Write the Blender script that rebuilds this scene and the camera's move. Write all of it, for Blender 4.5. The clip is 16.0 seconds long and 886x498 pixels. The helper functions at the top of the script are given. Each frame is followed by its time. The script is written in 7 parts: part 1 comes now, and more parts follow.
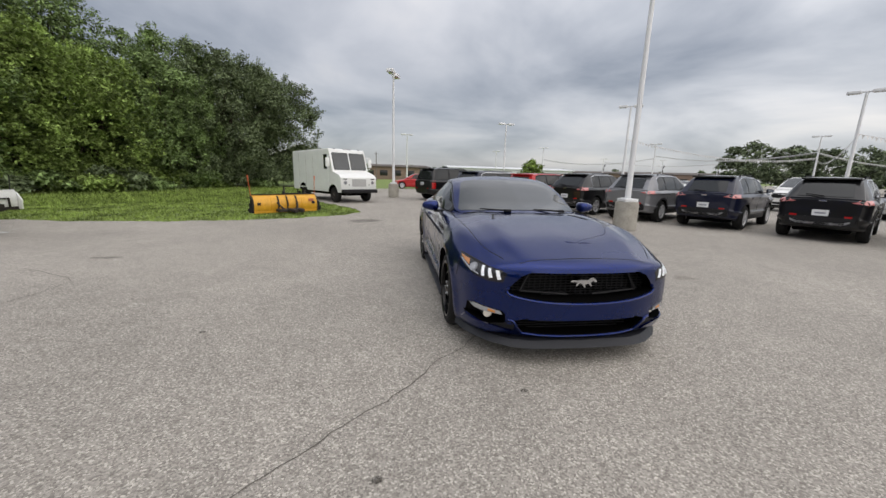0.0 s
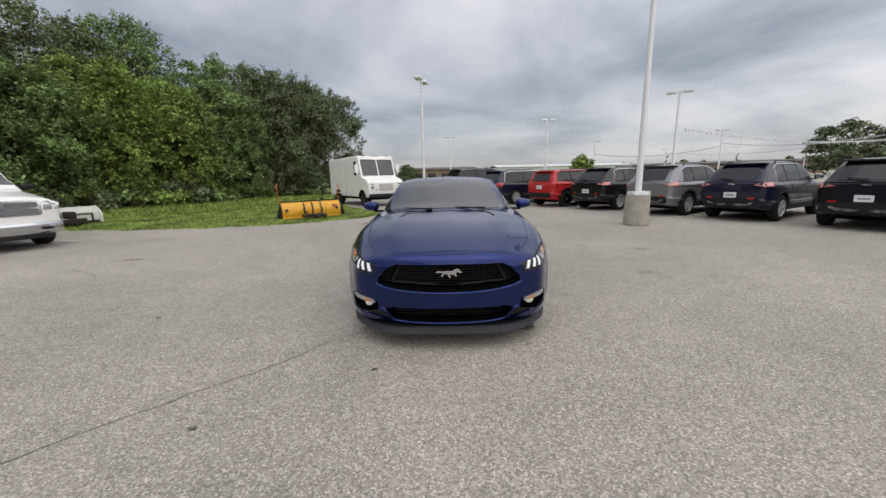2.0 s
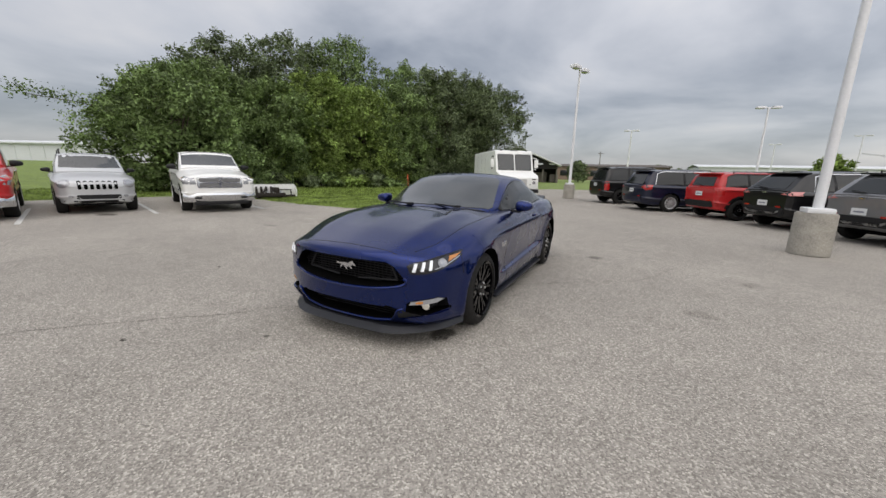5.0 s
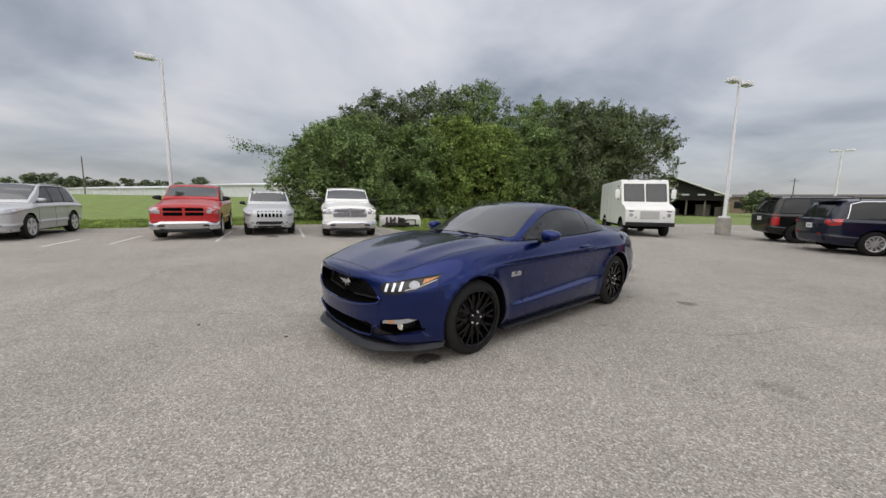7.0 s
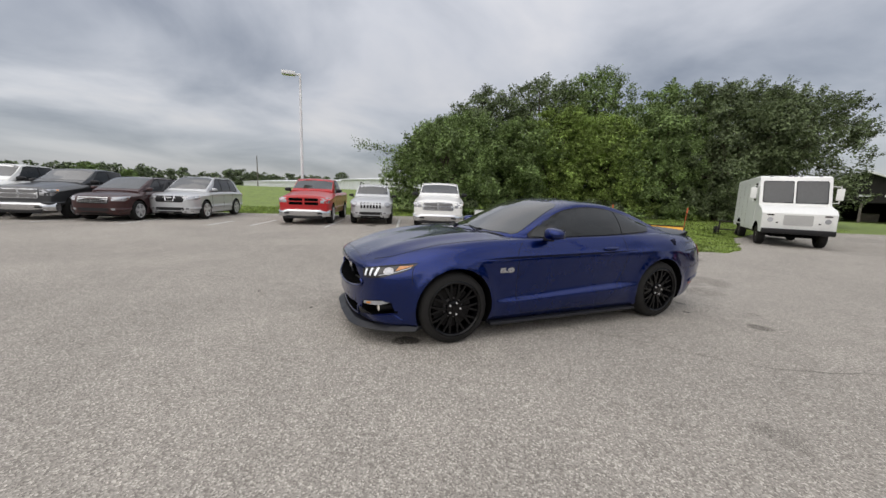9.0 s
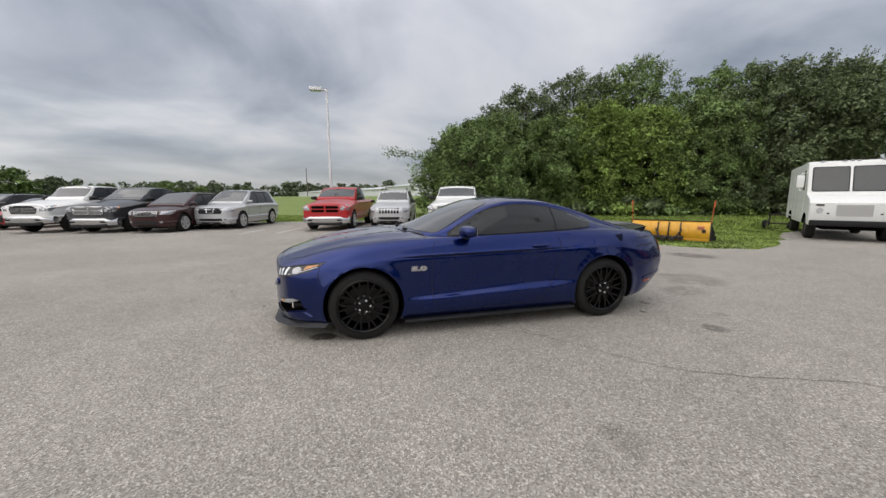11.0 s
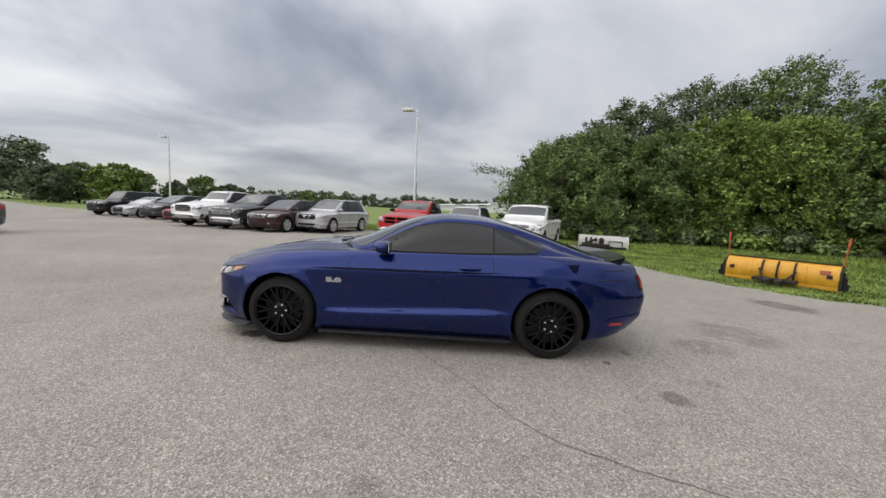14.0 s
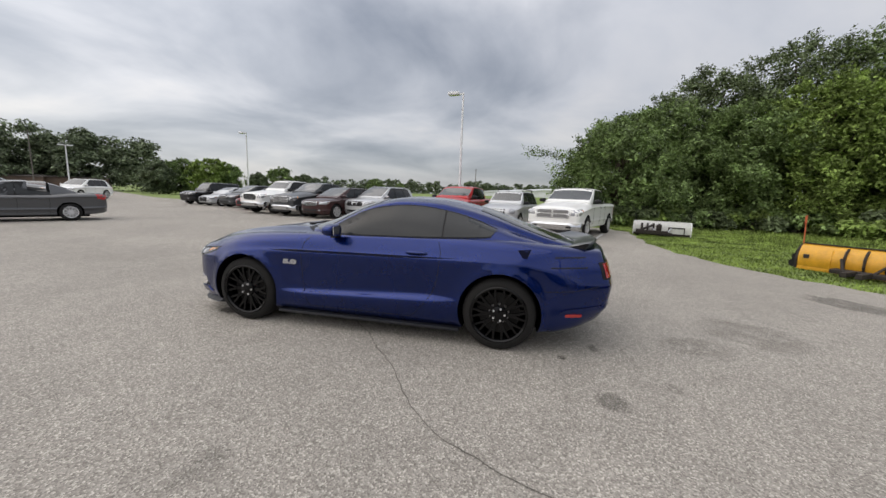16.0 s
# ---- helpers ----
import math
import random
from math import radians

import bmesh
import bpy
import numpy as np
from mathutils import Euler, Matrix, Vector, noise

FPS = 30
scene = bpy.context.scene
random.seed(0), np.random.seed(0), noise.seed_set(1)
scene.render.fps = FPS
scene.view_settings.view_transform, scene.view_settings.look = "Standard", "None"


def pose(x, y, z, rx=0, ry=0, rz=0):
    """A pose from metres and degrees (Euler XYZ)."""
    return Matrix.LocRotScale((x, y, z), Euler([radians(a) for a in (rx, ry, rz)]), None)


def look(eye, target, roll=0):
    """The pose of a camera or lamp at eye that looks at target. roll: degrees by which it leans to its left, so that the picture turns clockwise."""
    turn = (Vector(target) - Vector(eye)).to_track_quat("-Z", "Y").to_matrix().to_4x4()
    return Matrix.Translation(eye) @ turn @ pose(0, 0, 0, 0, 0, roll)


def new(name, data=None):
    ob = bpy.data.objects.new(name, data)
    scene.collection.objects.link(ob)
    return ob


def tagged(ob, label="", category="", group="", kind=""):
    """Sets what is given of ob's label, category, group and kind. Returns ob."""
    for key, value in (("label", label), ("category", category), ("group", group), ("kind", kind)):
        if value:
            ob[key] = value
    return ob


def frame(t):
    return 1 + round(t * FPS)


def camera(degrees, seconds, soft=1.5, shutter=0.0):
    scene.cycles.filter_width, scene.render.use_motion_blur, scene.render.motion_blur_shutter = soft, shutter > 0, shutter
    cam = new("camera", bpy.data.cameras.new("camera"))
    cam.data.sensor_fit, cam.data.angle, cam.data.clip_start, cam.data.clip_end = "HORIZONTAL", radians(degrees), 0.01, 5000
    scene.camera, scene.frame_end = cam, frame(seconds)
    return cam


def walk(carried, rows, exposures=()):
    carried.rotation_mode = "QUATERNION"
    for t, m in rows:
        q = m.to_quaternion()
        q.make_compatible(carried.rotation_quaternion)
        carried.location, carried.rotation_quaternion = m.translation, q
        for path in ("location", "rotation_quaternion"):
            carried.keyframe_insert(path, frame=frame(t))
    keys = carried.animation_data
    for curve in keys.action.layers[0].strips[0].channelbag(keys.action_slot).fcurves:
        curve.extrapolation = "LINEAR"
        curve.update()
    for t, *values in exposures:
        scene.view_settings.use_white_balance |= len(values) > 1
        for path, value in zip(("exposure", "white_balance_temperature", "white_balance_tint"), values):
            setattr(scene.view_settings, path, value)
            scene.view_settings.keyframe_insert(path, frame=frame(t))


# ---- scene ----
cam = camera(101.11, 16.0)
PATH = [
    (0, (-1.435, -4.663, 1.403), (-1.159, -2.723, 1.005), 1.54),
    (0.5, (-1.067, -4.774, 1.397), (-0.676, -2.865, 0.944), 0.32),
    (1, (-0.712, -4.878, 1.430), (-0.376, -2.954, 1.000), 0.64),
    (1.5, (-0.335, -5.056, 1.434), (-0.235, -3.103, 1.016), -0.28),
    (2, (-0.006, -5.053, 1.410), (-0.030, -3.092, 1.018), -1.24),
    (2.5, (0.321, -4.983, 1.439), (0.184, -3.028, 1.038), -1.15),
    (3, (0.726, -5.001, 1.430), (0.309, -3.090, 1.012), 1.89),
    (3.2, (0.861, -4.982, 1.432), (0.407, -3.089, 0.974), 2.45),
    (5.3, (2.266, -4.353, 1.420), (1.199, -2.702, 1.050), -0.50),
    (5.5, (2.378, -4.304, 1.401), (1.190, -2.727, 1.084), -1.25),
    (6, (2.707, -4.177, 1.418), (1.339, -2.761, 1.069), 1.87),
    (6.5, (2.930, -3.941, 1.378), (1.495, -2.572, 1.117), 2.39),
    (7, (3.144, -3.684, 1.391), (1.641, -2.390, 1.131), 0.89),
    (7.5, (3.412, -3.478, 1.399), (1.824, -2.304, 1.082), 1.55),
    (8, (3.547, -3.277, 1.372), (1.941, -2.130, 1.044), 1.07),
    (8.5, (3.688, -3.020, 1.413), (1.977, -2.040, 1.079), 0.54),
    (9, (3.920, -2.754, 1.412), (2.095, -1.992, 1.112), 2.05),
    (9.2, (4.004, -2.652, 1.418), (2.160, -1.942, 1.115), 2.11),
    (11.3, (4.451, -1.286, 1.398), (2.529, -0.811, 1.120), 0.57),
    (11.5, (4.434, -1.141, 1.403), (2.501, -0.692, 1.152), 2.07),
    (12, (4.478, -0.809, 1.413), (2.530, -0.429, 1.172), 1.83),
    (12.5, (4.590, -0.492, 1.433), (2.613, -0.298, 1.195), 2.41),
    (13, (4.556, -0.210, 1.408), (2.569, -0.103, 1.206), 0.54),
    (13.5, (4.452, 0.051, 1.429), (2.469, 0.109, 1.172), 1.63),
    (14, (4.483, 0.403, 1.427), (2.495, 0.328, 1.220), 2.72),
    (14.5, (4.445, 0.680, 1.425), (2.469, 0.484, 1.187), 1.06),
    (15, (4.330, 0.961, 1.429), (2.356, 0.730, 1.205), 2.67),
    (15.5, (4.254, 1.221, 1.415), (2.289, 0.921, 1.190), -0.21),
    (16, (4.228, 1.533, 1.428), (2.295, 1.111, 1.135), 1.96),
]
walk(cam, [(t, look(eye, target, roll)) for t, eye, target, roll in PATH], [(0.0, 0.16, 6980, 13), (16.0, 0.16, 6980, 13)])

# ---- sky and light: a broken overcast afternoon ----
world = bpy.data.worlds.new("overcast_sky")
scene.world = world
world.use_nodes = True
wt = world.node_tree
wt.nodes.clear()


def node(tree, kind, **values):
    n = tree.nodes.new(kind)
    for key, value in values.items():
        if key in n.inputs:
            n.inputs[key].default_value = value
    return n


def build_sky():
    out = wt.nodes.new("ShaderNodeOutputWorld")
    coord = wt.nodes.new("ShaderNodeTexCoord")
    sep = wt.nodes.new("ShaderNodeSeparateXYZ")
    wt.links.new(coord.outputs["Generated"], sep.inputs[0])
    # cloud bands, longer than they are tall
    lift = wt.nodes.new("ShaderNodeMath")
    lift.operation = "MAXIMUM"
    lift.inputs[1].default_value = 0.0
    wt.links.new(sep.outputs["Z"], lift.inputs[0])
    # a flat deck of cloud: its lumps crowd together towards the horizon
    deck = wt.nodes.new("ShaderNodeMath")
    deck.operation = "ADD"
    deck.inputs[1].default_value = 0.20
    wt.links.new(lift.outputs[0], deck.inputs[0])
    over = wt.nodes.new("ShaderNodeMath")
    over.operation = "DIVIDE"
    over.inputs[0].default_value = 1.0
    wt.links.new(deck.outputs[0], over.inputs[1])
    level = wt.nodes.new("ShaderNodeVectorMath")
    level.operation = "MULTIPLY"
    level.inputs[1].default_value = (1.0, 1.0, 0.0)
    wt.links.new(coord.outputs["Generated"], level.inputs[0])
    flat = wt.nodes.new("ShaderNodeVectorMath")
    flat.operation = "SCALE"
    wt.links.new(level.outputs[0], flat.inputs[0])
    wt.links.new(over.outputs[0], flat.inputs["Scale"])
    big = wt.nodes.new("ShaderNodeTexNoise")
    big.inputs["Scale"].default_value = 0.85
    big.inputs["Detail"].default_value = 7.0
    big.inputs["Roughness"].default_value = 0.50
    big.inputs["Distortion"].default_value = 0.35
    wt.links.new(flat.outputs[0], big.inputs["Vector"])
    ramp = wt.nodes.new("ShaderNodeValToRGB")
    ramp.color_ramp.elements[0].position = 0.30
    ramp.color_ramp.elements[0].color = (0.235, 0.270, 0.325, 1)
    ramp.color_ramp.elements[1].position = 0.69
    ramp.color_ramp.elements[1].color = (0.855, 0.86, 0.86, 1)
    mid = ramp.color_ramp.elements.new(0.44)
    mid.color = (0.44, 0.48, 0.535, 1)
    high = ramp.color_ramp.elements.new(0.56)
    high.color = (0.645, 0.68, 0.725, 1)
    wt.links.new(big.outputs["Fac"], ramp.inputs[0])
    # paler haze low down
    haze = wt.nodes.new("ShaderNodeMapRange")
    haze.inputs["From Min"].default_value = 0.0
    haze.inputs["From Max"].default_value = 0.14
    haze.inputs["To Min"].default_value = 0.55
    haze.inputs["To Max"].default_value = 0.0
    wt.links.new(lift.outputs[0], haze.inputs["Value"])
    mix = wt.nodes.new("ShaderNodeMix")
    mix.data_type = "RGBA"
    mix.inputs["B"].default_value = (0.545, 0.595, 0.66, 1)
    wt.links.new(haze.outputs[0], mix.inputs["Factor"])
    wt.links.new(ramp.outputs[0], mix.inputs["A"])
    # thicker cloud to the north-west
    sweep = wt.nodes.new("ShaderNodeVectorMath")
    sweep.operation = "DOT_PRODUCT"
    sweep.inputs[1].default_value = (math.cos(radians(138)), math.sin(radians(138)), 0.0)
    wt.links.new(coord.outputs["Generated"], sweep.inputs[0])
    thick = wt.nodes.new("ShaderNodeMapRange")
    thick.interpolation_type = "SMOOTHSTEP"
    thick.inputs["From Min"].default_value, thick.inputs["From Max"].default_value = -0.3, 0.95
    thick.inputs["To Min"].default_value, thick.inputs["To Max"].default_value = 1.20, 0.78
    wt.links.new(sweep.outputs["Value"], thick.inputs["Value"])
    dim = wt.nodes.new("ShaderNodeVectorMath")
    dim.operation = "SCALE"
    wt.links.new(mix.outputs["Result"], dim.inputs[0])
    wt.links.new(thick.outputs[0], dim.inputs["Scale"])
    tint = wt.nodes.new("ShaderNodeMix")
    tint.data_type = "RGBA"
    tint.blend_type = "MULTIPLY"
    tint.inputs["B"].default_value = (0.965, 0.99, 1.04, 1)
    cool = wt.nodes.new("ShaderNodeMapRange")
    cool.inputs["From Min"].default_value, cool.inputs["From Max"].default_value = -0.4, 0.8
    wt.links.new(sweep.outputs["Value"], cool.inputs["Value"])
    wt.links.new(cool.outputs[0], tint.inputs["Factor"])
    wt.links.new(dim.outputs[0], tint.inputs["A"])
    # an overcast sky is brighter overhead than low down
    rise = wt.nodes.new("ShaderNodeMath")
    rise.operation = "MULTIPLY_ADD"
    rise.inputs[1].default_value, rise.inputs[2].default_value = 1.7 * SKY, SKY
    wt.links.new(lift.outputs[0], rise.inputs[0])
    clouds = wt.nodes.new("ShaderNodeBackground")
    wt.links.new(rise.outputs[0], clouds.inputs["Strength"])
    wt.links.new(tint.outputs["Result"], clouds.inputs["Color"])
    clear = wt.nodes.new("ShaderNodeTexSky")
    clear.sky_type = "NISHITA"
    clear.sun_disc = False
    clear.sun_elevation = radians(48)
    clear.sun_rotation = radians(SUN_TURN)
    blue = wt.nodes.new("ShaderNodeBackground")
    blue.inputs["Strength"].default_value = 0.02
    wt.links.new(clear.outputs[0], blue.inputs["Color"])
    both = wt.nodes.new("ShaderNodeAddShader")
    wt.links.new(clouds.outputs[0], both.inputs[0])
    wt.links.new(blue.outputs[0], both.inputs[1])
    wt.links.new(both.outputs[0], out.inputs["Surface"])


SKY, SUN_TURN = 0.60, 150.0
build_sky()
sun = new("sun", bpy.data.lights.new("sun", "SUN"))
sun.data.energy, sun.data.angle, sun.data.color = 1.08, radians(105), (1.0, 0.96, 0.91)
sun.matrix_world = look((20, -30, 45), (0, 0, 0))

# ---- materials ----


def shader(name, color, rough=0.5, metal=0.0, coat=0.0, spread=0.12, scale=6.0, bump=0.0, bump_scale=60.0, emit=0.0, spec=0.5, island=False, coat_rough=0.03):
    """A procedural surface: colour varied at two scales, uneven gloss, fine relief."""
    m = bpy.data.materials.new(name)
    m.use_nodes = True
    t = m.node_tree
    b = t.nodes["Principled BSDF"]
    b.inputs["Metallic"].default_value = metal
    b.inputs["Coat Weight"].default_value = coat
    b.inputs["Coat Roughness"].default_value = coat_rough
    b.inputs["Specular IOR Level"].default_value = spec
    coord = t.nodes.new("ShaderNodeTexCoord")
    n1 = node(t, "ShaderNodeTexNoise", Scale=scale, Detail=6.0, Roughness=0.6)
    n2 = node(t, "ShaderNodeTexNoise", Scale=scale * 9, Detail=3.0, Roughness=0.6)
    t.links.new(coord.outputs["Object"], n1.inputs["Vector"])
    t.links.new(coord.outputs["Object"], n2.inputs["Vector"])
    both = t.nodes.new("ShaderNodeMath")
    both.operation = "ADD"
    t.links.new(n1.outputs["Fac"], both.inputs[0])
    t.links.new(n2.outputs["Fac"], both.inputs[1])
    ramp = node(t, "ShaderNodeMapRange")
    ramp.inputs["From Min"].default_value, ramp.inputs["From Max"].default_value = 0.7, 1.3
    ramp.inputs["To Min"].default_value, ramp.inputs["To Max"].default_value = 1 - spread, 1 + spread
    t.links.new(both.outputs[0], ramp.inputs["Value"])
    value = ramp.outputs[0]
    if island:
        geo = t.nodes.new("ShaderNodeNewGeometry")
        vary = node(t, "ShaderNodeMapRange")
        vary.inputs["To Min"].default_value, vary.inputs["To Max"].default_value = 0.55, 1.5
        t.links.new(geo.outputs["Random Per Island"], vary.inputs["Value"])
        times = t.nodes.new("ShaderNodeMath")
        times.operation = "MULTIPLY"
        t.links.new(value, times.inputs[0])
        t.links.new(vary.outputs[0], times.inputs[1])
        value = times.outputs[0]
    tint = t.nodes.new("ShaderNodeVectorMath")
    tint.operation = "SCALE"
    tint.inputs[0].default_value = color
    t.links.new(value, tint.inputs["Scale"])
    t.links.new(tint.outputs[0], b.inputs["Base Color"])
    gloss = node(t, "ShaderNodeMapRange")
    gloss.inputs["From Min"].default_value, gloss.inputs["From Max"].default_value = 0.3, 0.7
    gloss.inputs["To Min"].default_value, gloss.inputs["To Max"].default_value = rough * 0.85, min(1.0, rough * 1.15)
    t.links.new(n1.outputs["Fac"], gloss.inputs["Value"])
    t.links.new(gloss.outputs[0], b.inputs["Roughness"])
    if bump:
        n3 = node(t, "ShaderNodeTexNoise", Scale=bump_scale, Detail=4.0, Roughness=0.65)
        t.links.new(coord.outputs["Object"], n3.inputs["Vector"])
        bp = node(t, "ShaderNodeBump", Strength=bump, Distance=0.02)
        t.links.new(n3.outputs["Fac"], bp.inputs["Height"])
        t.links.new(bp.outputs[0], b.inputs["Normal"])
    if emit:
        b.inputs["Emission Color"].default_value = (*color, 1)
        b.inputs["Emission Strength"].default_value = emit
    return m


def paint(name, color, metal=0.0, rough=0.35):
    return shader(name, color, rough, metal, 0.65, 0.04, 1.5, coat_rough=0.02, spec=0.2)


BLUE = shader("deep_blue_metallic_paint", (0.0005, 0.0130, 0.106), 0.26, 0.90, 0.70, 0.05, 1.5, spec=0.3, coat_rough=0.005)
SILVER = paint("silver_paint", (0.50, 0.51, 0.52), 0.35)
WHITE = paint("white_paint", (0.78, 0.78, 0.76))
RED = paint("red_paint", (0.42, 0.018, 0.02))
BLACK = paint("black_paint", (0.006, 0.006, 0.007))
NAVY = paint("navy_paint", (0.006, 0.008, 0.024))
GREY = paint("grey_metallic_paint", (0.20, 0.203, 0.215), 0.4)
DUSK = paint("dull_dark_grey_paint", (0.085, 0.087, 0.092), 0.35)
SLATE = paint("dark_grey_paint", (0.055, 0.058, 0.062), 0.3)
MAROON = paint("maroon_paint", (0.045, 0.016, 0.016), 0.2)
VAN_WHITE = shader("aged_white_van_paint", (0.76, 0.77, 0.75), 0.45, 0, 0.2, 0.06, 2.0)
GLASS = shader("dark_window_glass", (0.016, 0.018, 0.019), 0.04, 0, 0.0, 0.1, 3.0, spec=0.42)
SCREEN = shader("windscreen_glass", (0.035, 0.038, 0.038), 0.05, 0, 0.5, 0.15, 2.0, spec=0.6)
TRIM = shader("black_plastic", (0.013, 0.013, 0.014), 0.5, 0, 0, 0.2, 20, 0.1, 300, spec=0.25)
WELL = shader("wheel_well_lining", (0.004, 0.004, 0.004), 0.9, 0, 0, 0.2, 20, spec=0.02)
RUBBER = shader("tyre_rubber", (0.014, 0.0135, 0.013), 0.8, 0, 0, 0.2, 15, 0.2, 120, spec=0.25)
# brake steel darkened to imitate the shade behind black spokes
SHADED_STEEL = shader("shaded_brake_steel", (0.022, 0.021, 0.020), 0.55, 0.3, 0, 0.2, 30, spec=0.3)
ALLOY = shader("silver_alloy", (0.62, 0.62, 0.63), 0.32, 0.5, 0, 0.08, 20)
DARK_ALLOY = shader("gloss_black_alloy", (0.0025, 0.0025, 0.003), 0.10, 0.0, 0.0, 0.1, 20, spec=0.27)
STEEL = shader("brake_steel", (0.32, 0.32, 0.33), 0.35, 1.0, 0, 0.15, 30)
CHROME = shader("chrome", (0.60, 0.61, 0.63), 0.20, 1.0, 0, 0.05, 10)
LAMP = shader("clear_lamp_lens", (0.36, 0.37, 0.39), 0.12, 0.4, 1.0, 0.15, 30)
TAIL = shader("red_tail_lens", (0.40, 0.012, 0.012), 0.15, 0, 1.0, 0.12, 30)
PALE_TAIL = shader("pale_red_tail_lens", (0.55, 0.18, 0.17), 0.15, 0, 1.0, 0.12, 30)
AMBER = shader("amber_lens", (0.50, 0.19, 0.04), 0.2, 0, 0.8, 0.12, 30)
PLATE = shader("plate_white", (0.66, 0.67, 0.68), 0.4, 0, 0, 0.08, 40)
MARKS = shader("printed_marks", (0.22, 0.23, 0.27), 0.5)
POLE = shader("white_painted_steel", (0.70, 0.71, 0.72), 0.45, 0, 0.1, 0.07, 3, 0.05, 80)
CONCRETE = shader("weathered_concrete", (0.34, 0.32, 0.28), 0.9, 0, 0, 0.28, 4, 0.5, 45)
BARK = shader("bark", (0.075, 0.055, 0.04), 0.95, 0, 0, 0.35, 8, 0.8, 30)
YELLOW = shader("scuffed_yellow_paint", (0.66, 0.33, 0.022), 0.45, 0, 0.2, 0.18, 7, 0.15, 50)
MESH_GREY = shader("bright_grille_mesh", (0.20, 0.20, 0.205), 0.4, 0.6, 0, 0.3, 60)
RUSTY = shader("rusty_black_iron", (0.035, 0.028, 0.024), 0.75, 0.3, 0, 0.4, 12, 0.4, 70)
STRIPE = shader("worn_white_line_paint", (0.52, 0.52, 0.50), 0.85, 0, 0, 0.25, 10)


def leaf_material(name, color, back):
    m = bpy.data.materials.new(name)
    m.use_nodes = True
    t = m.node_tree
    t.nodes.clear()
    out = t.nodes.new("ShaderNodeOutputMaterial")
    geo = t.nodes.new("ShaderNodeNewGeometry")
    coord = t.nodes.new("ShaderNodeTexCoord")
    big = node(t, "ShaderNodeTexNoise", Scale=1.1, Detail=3.0)
    t.links.new(coord.outputs["Object"], big.inputs["Vector"])
    vary = node(t, "ShaderNodeMapRange")
    vary.inputs["To Min"].default_value, vary.inputs["To Max"].default_value = 0.42, 1.58
    t.links.new(geo.outputs["Random Per Island"], vary.inputs["Value"])
    # wide clump-sized tone range, standing in for shading between clumps
    patch = node(t, "ShaderNodeMapRange")
    patch.inputs["From Min"].default_value, patch.inputs["From Max"].default_value = 0.3, 0.7
    patch.inputs["To Min"].default_value, patch.inputs["To Max"].default_value = 0.36, 1.64
    t.links.new(big.outputs["Fac"], patch.inputs["Value"])
    prod = t.nodes.new("ShaderNodeMath")
    prod.operation = "MULTIPLY"
    t.links.new(vary.outputs[0], prod.inputs[0])
    t.links.new(patch.outputs[0], prod.inputs[1])
    a = t.nodes.new("ShaderNodeVectorMath")
    a.operation = "SCALE"
    a.inputs[0].default_value = color
    t.links.new(prod.outputs[0], a.inputs["Scale"])
    b = t.nodes.new("ShaderNodeVectorMath")
    b.operation = "SCALE"
    b.inputs[0].default_value = back
    t.links.new(prod.outputs[0], b.inputs["Scale"])
    face = t.nodes.new("ShaderNodeBsdfPrincipled")
    face.inputs["Roughness"].default_value = 0.55
    face.inputs["Specular IOR Level"].default_value = 0.16
    t.links.new(a.outputs[0], face.inputs["Base Color"])
    glow = t.nodes.new("ShaderNodeBsdfTranslucent")
    t.links.new(b.outputs[0], glow.inputs["Color"])
    mix = t.nodes.new("ShaderNodeMixShader")
    mix.inputs[0].default_value = 0.11
    t.links.new(face.outputs[0], mix.inputs[1])
    t.links.new(glow.outputs[0], mix.inputs[2])
    t.links.new(mix.outputs[0], out.inputs["Surface"])
    return m


LEAF = leaf_material("green_leaves", (0.152, 0.216, 0.080), (0.16, 0.24, 0.06))
LEAF_LIGHT = leaf_material("bright_green_leaves", (0.195, 0.270, 0.072), (0.20, 0.30, 0.06))
LEAF_DARK = leaf_material("deep_green_leaves", (0.126, 0.162, 0.082), (0.13, 0.18, 0.06))
# paler and greyer than near leaves: distance haze mixed into the colour
LEAF_FAR = leaf_material("hazed_distant_leaves", (0.130, 0.165, 0.095), (0.12, 0.15, 0.07))
BLADE = leaf_material("lawn_grass", (0.185, 0.25, 0.062), (0.20, 0.30, 0.05))


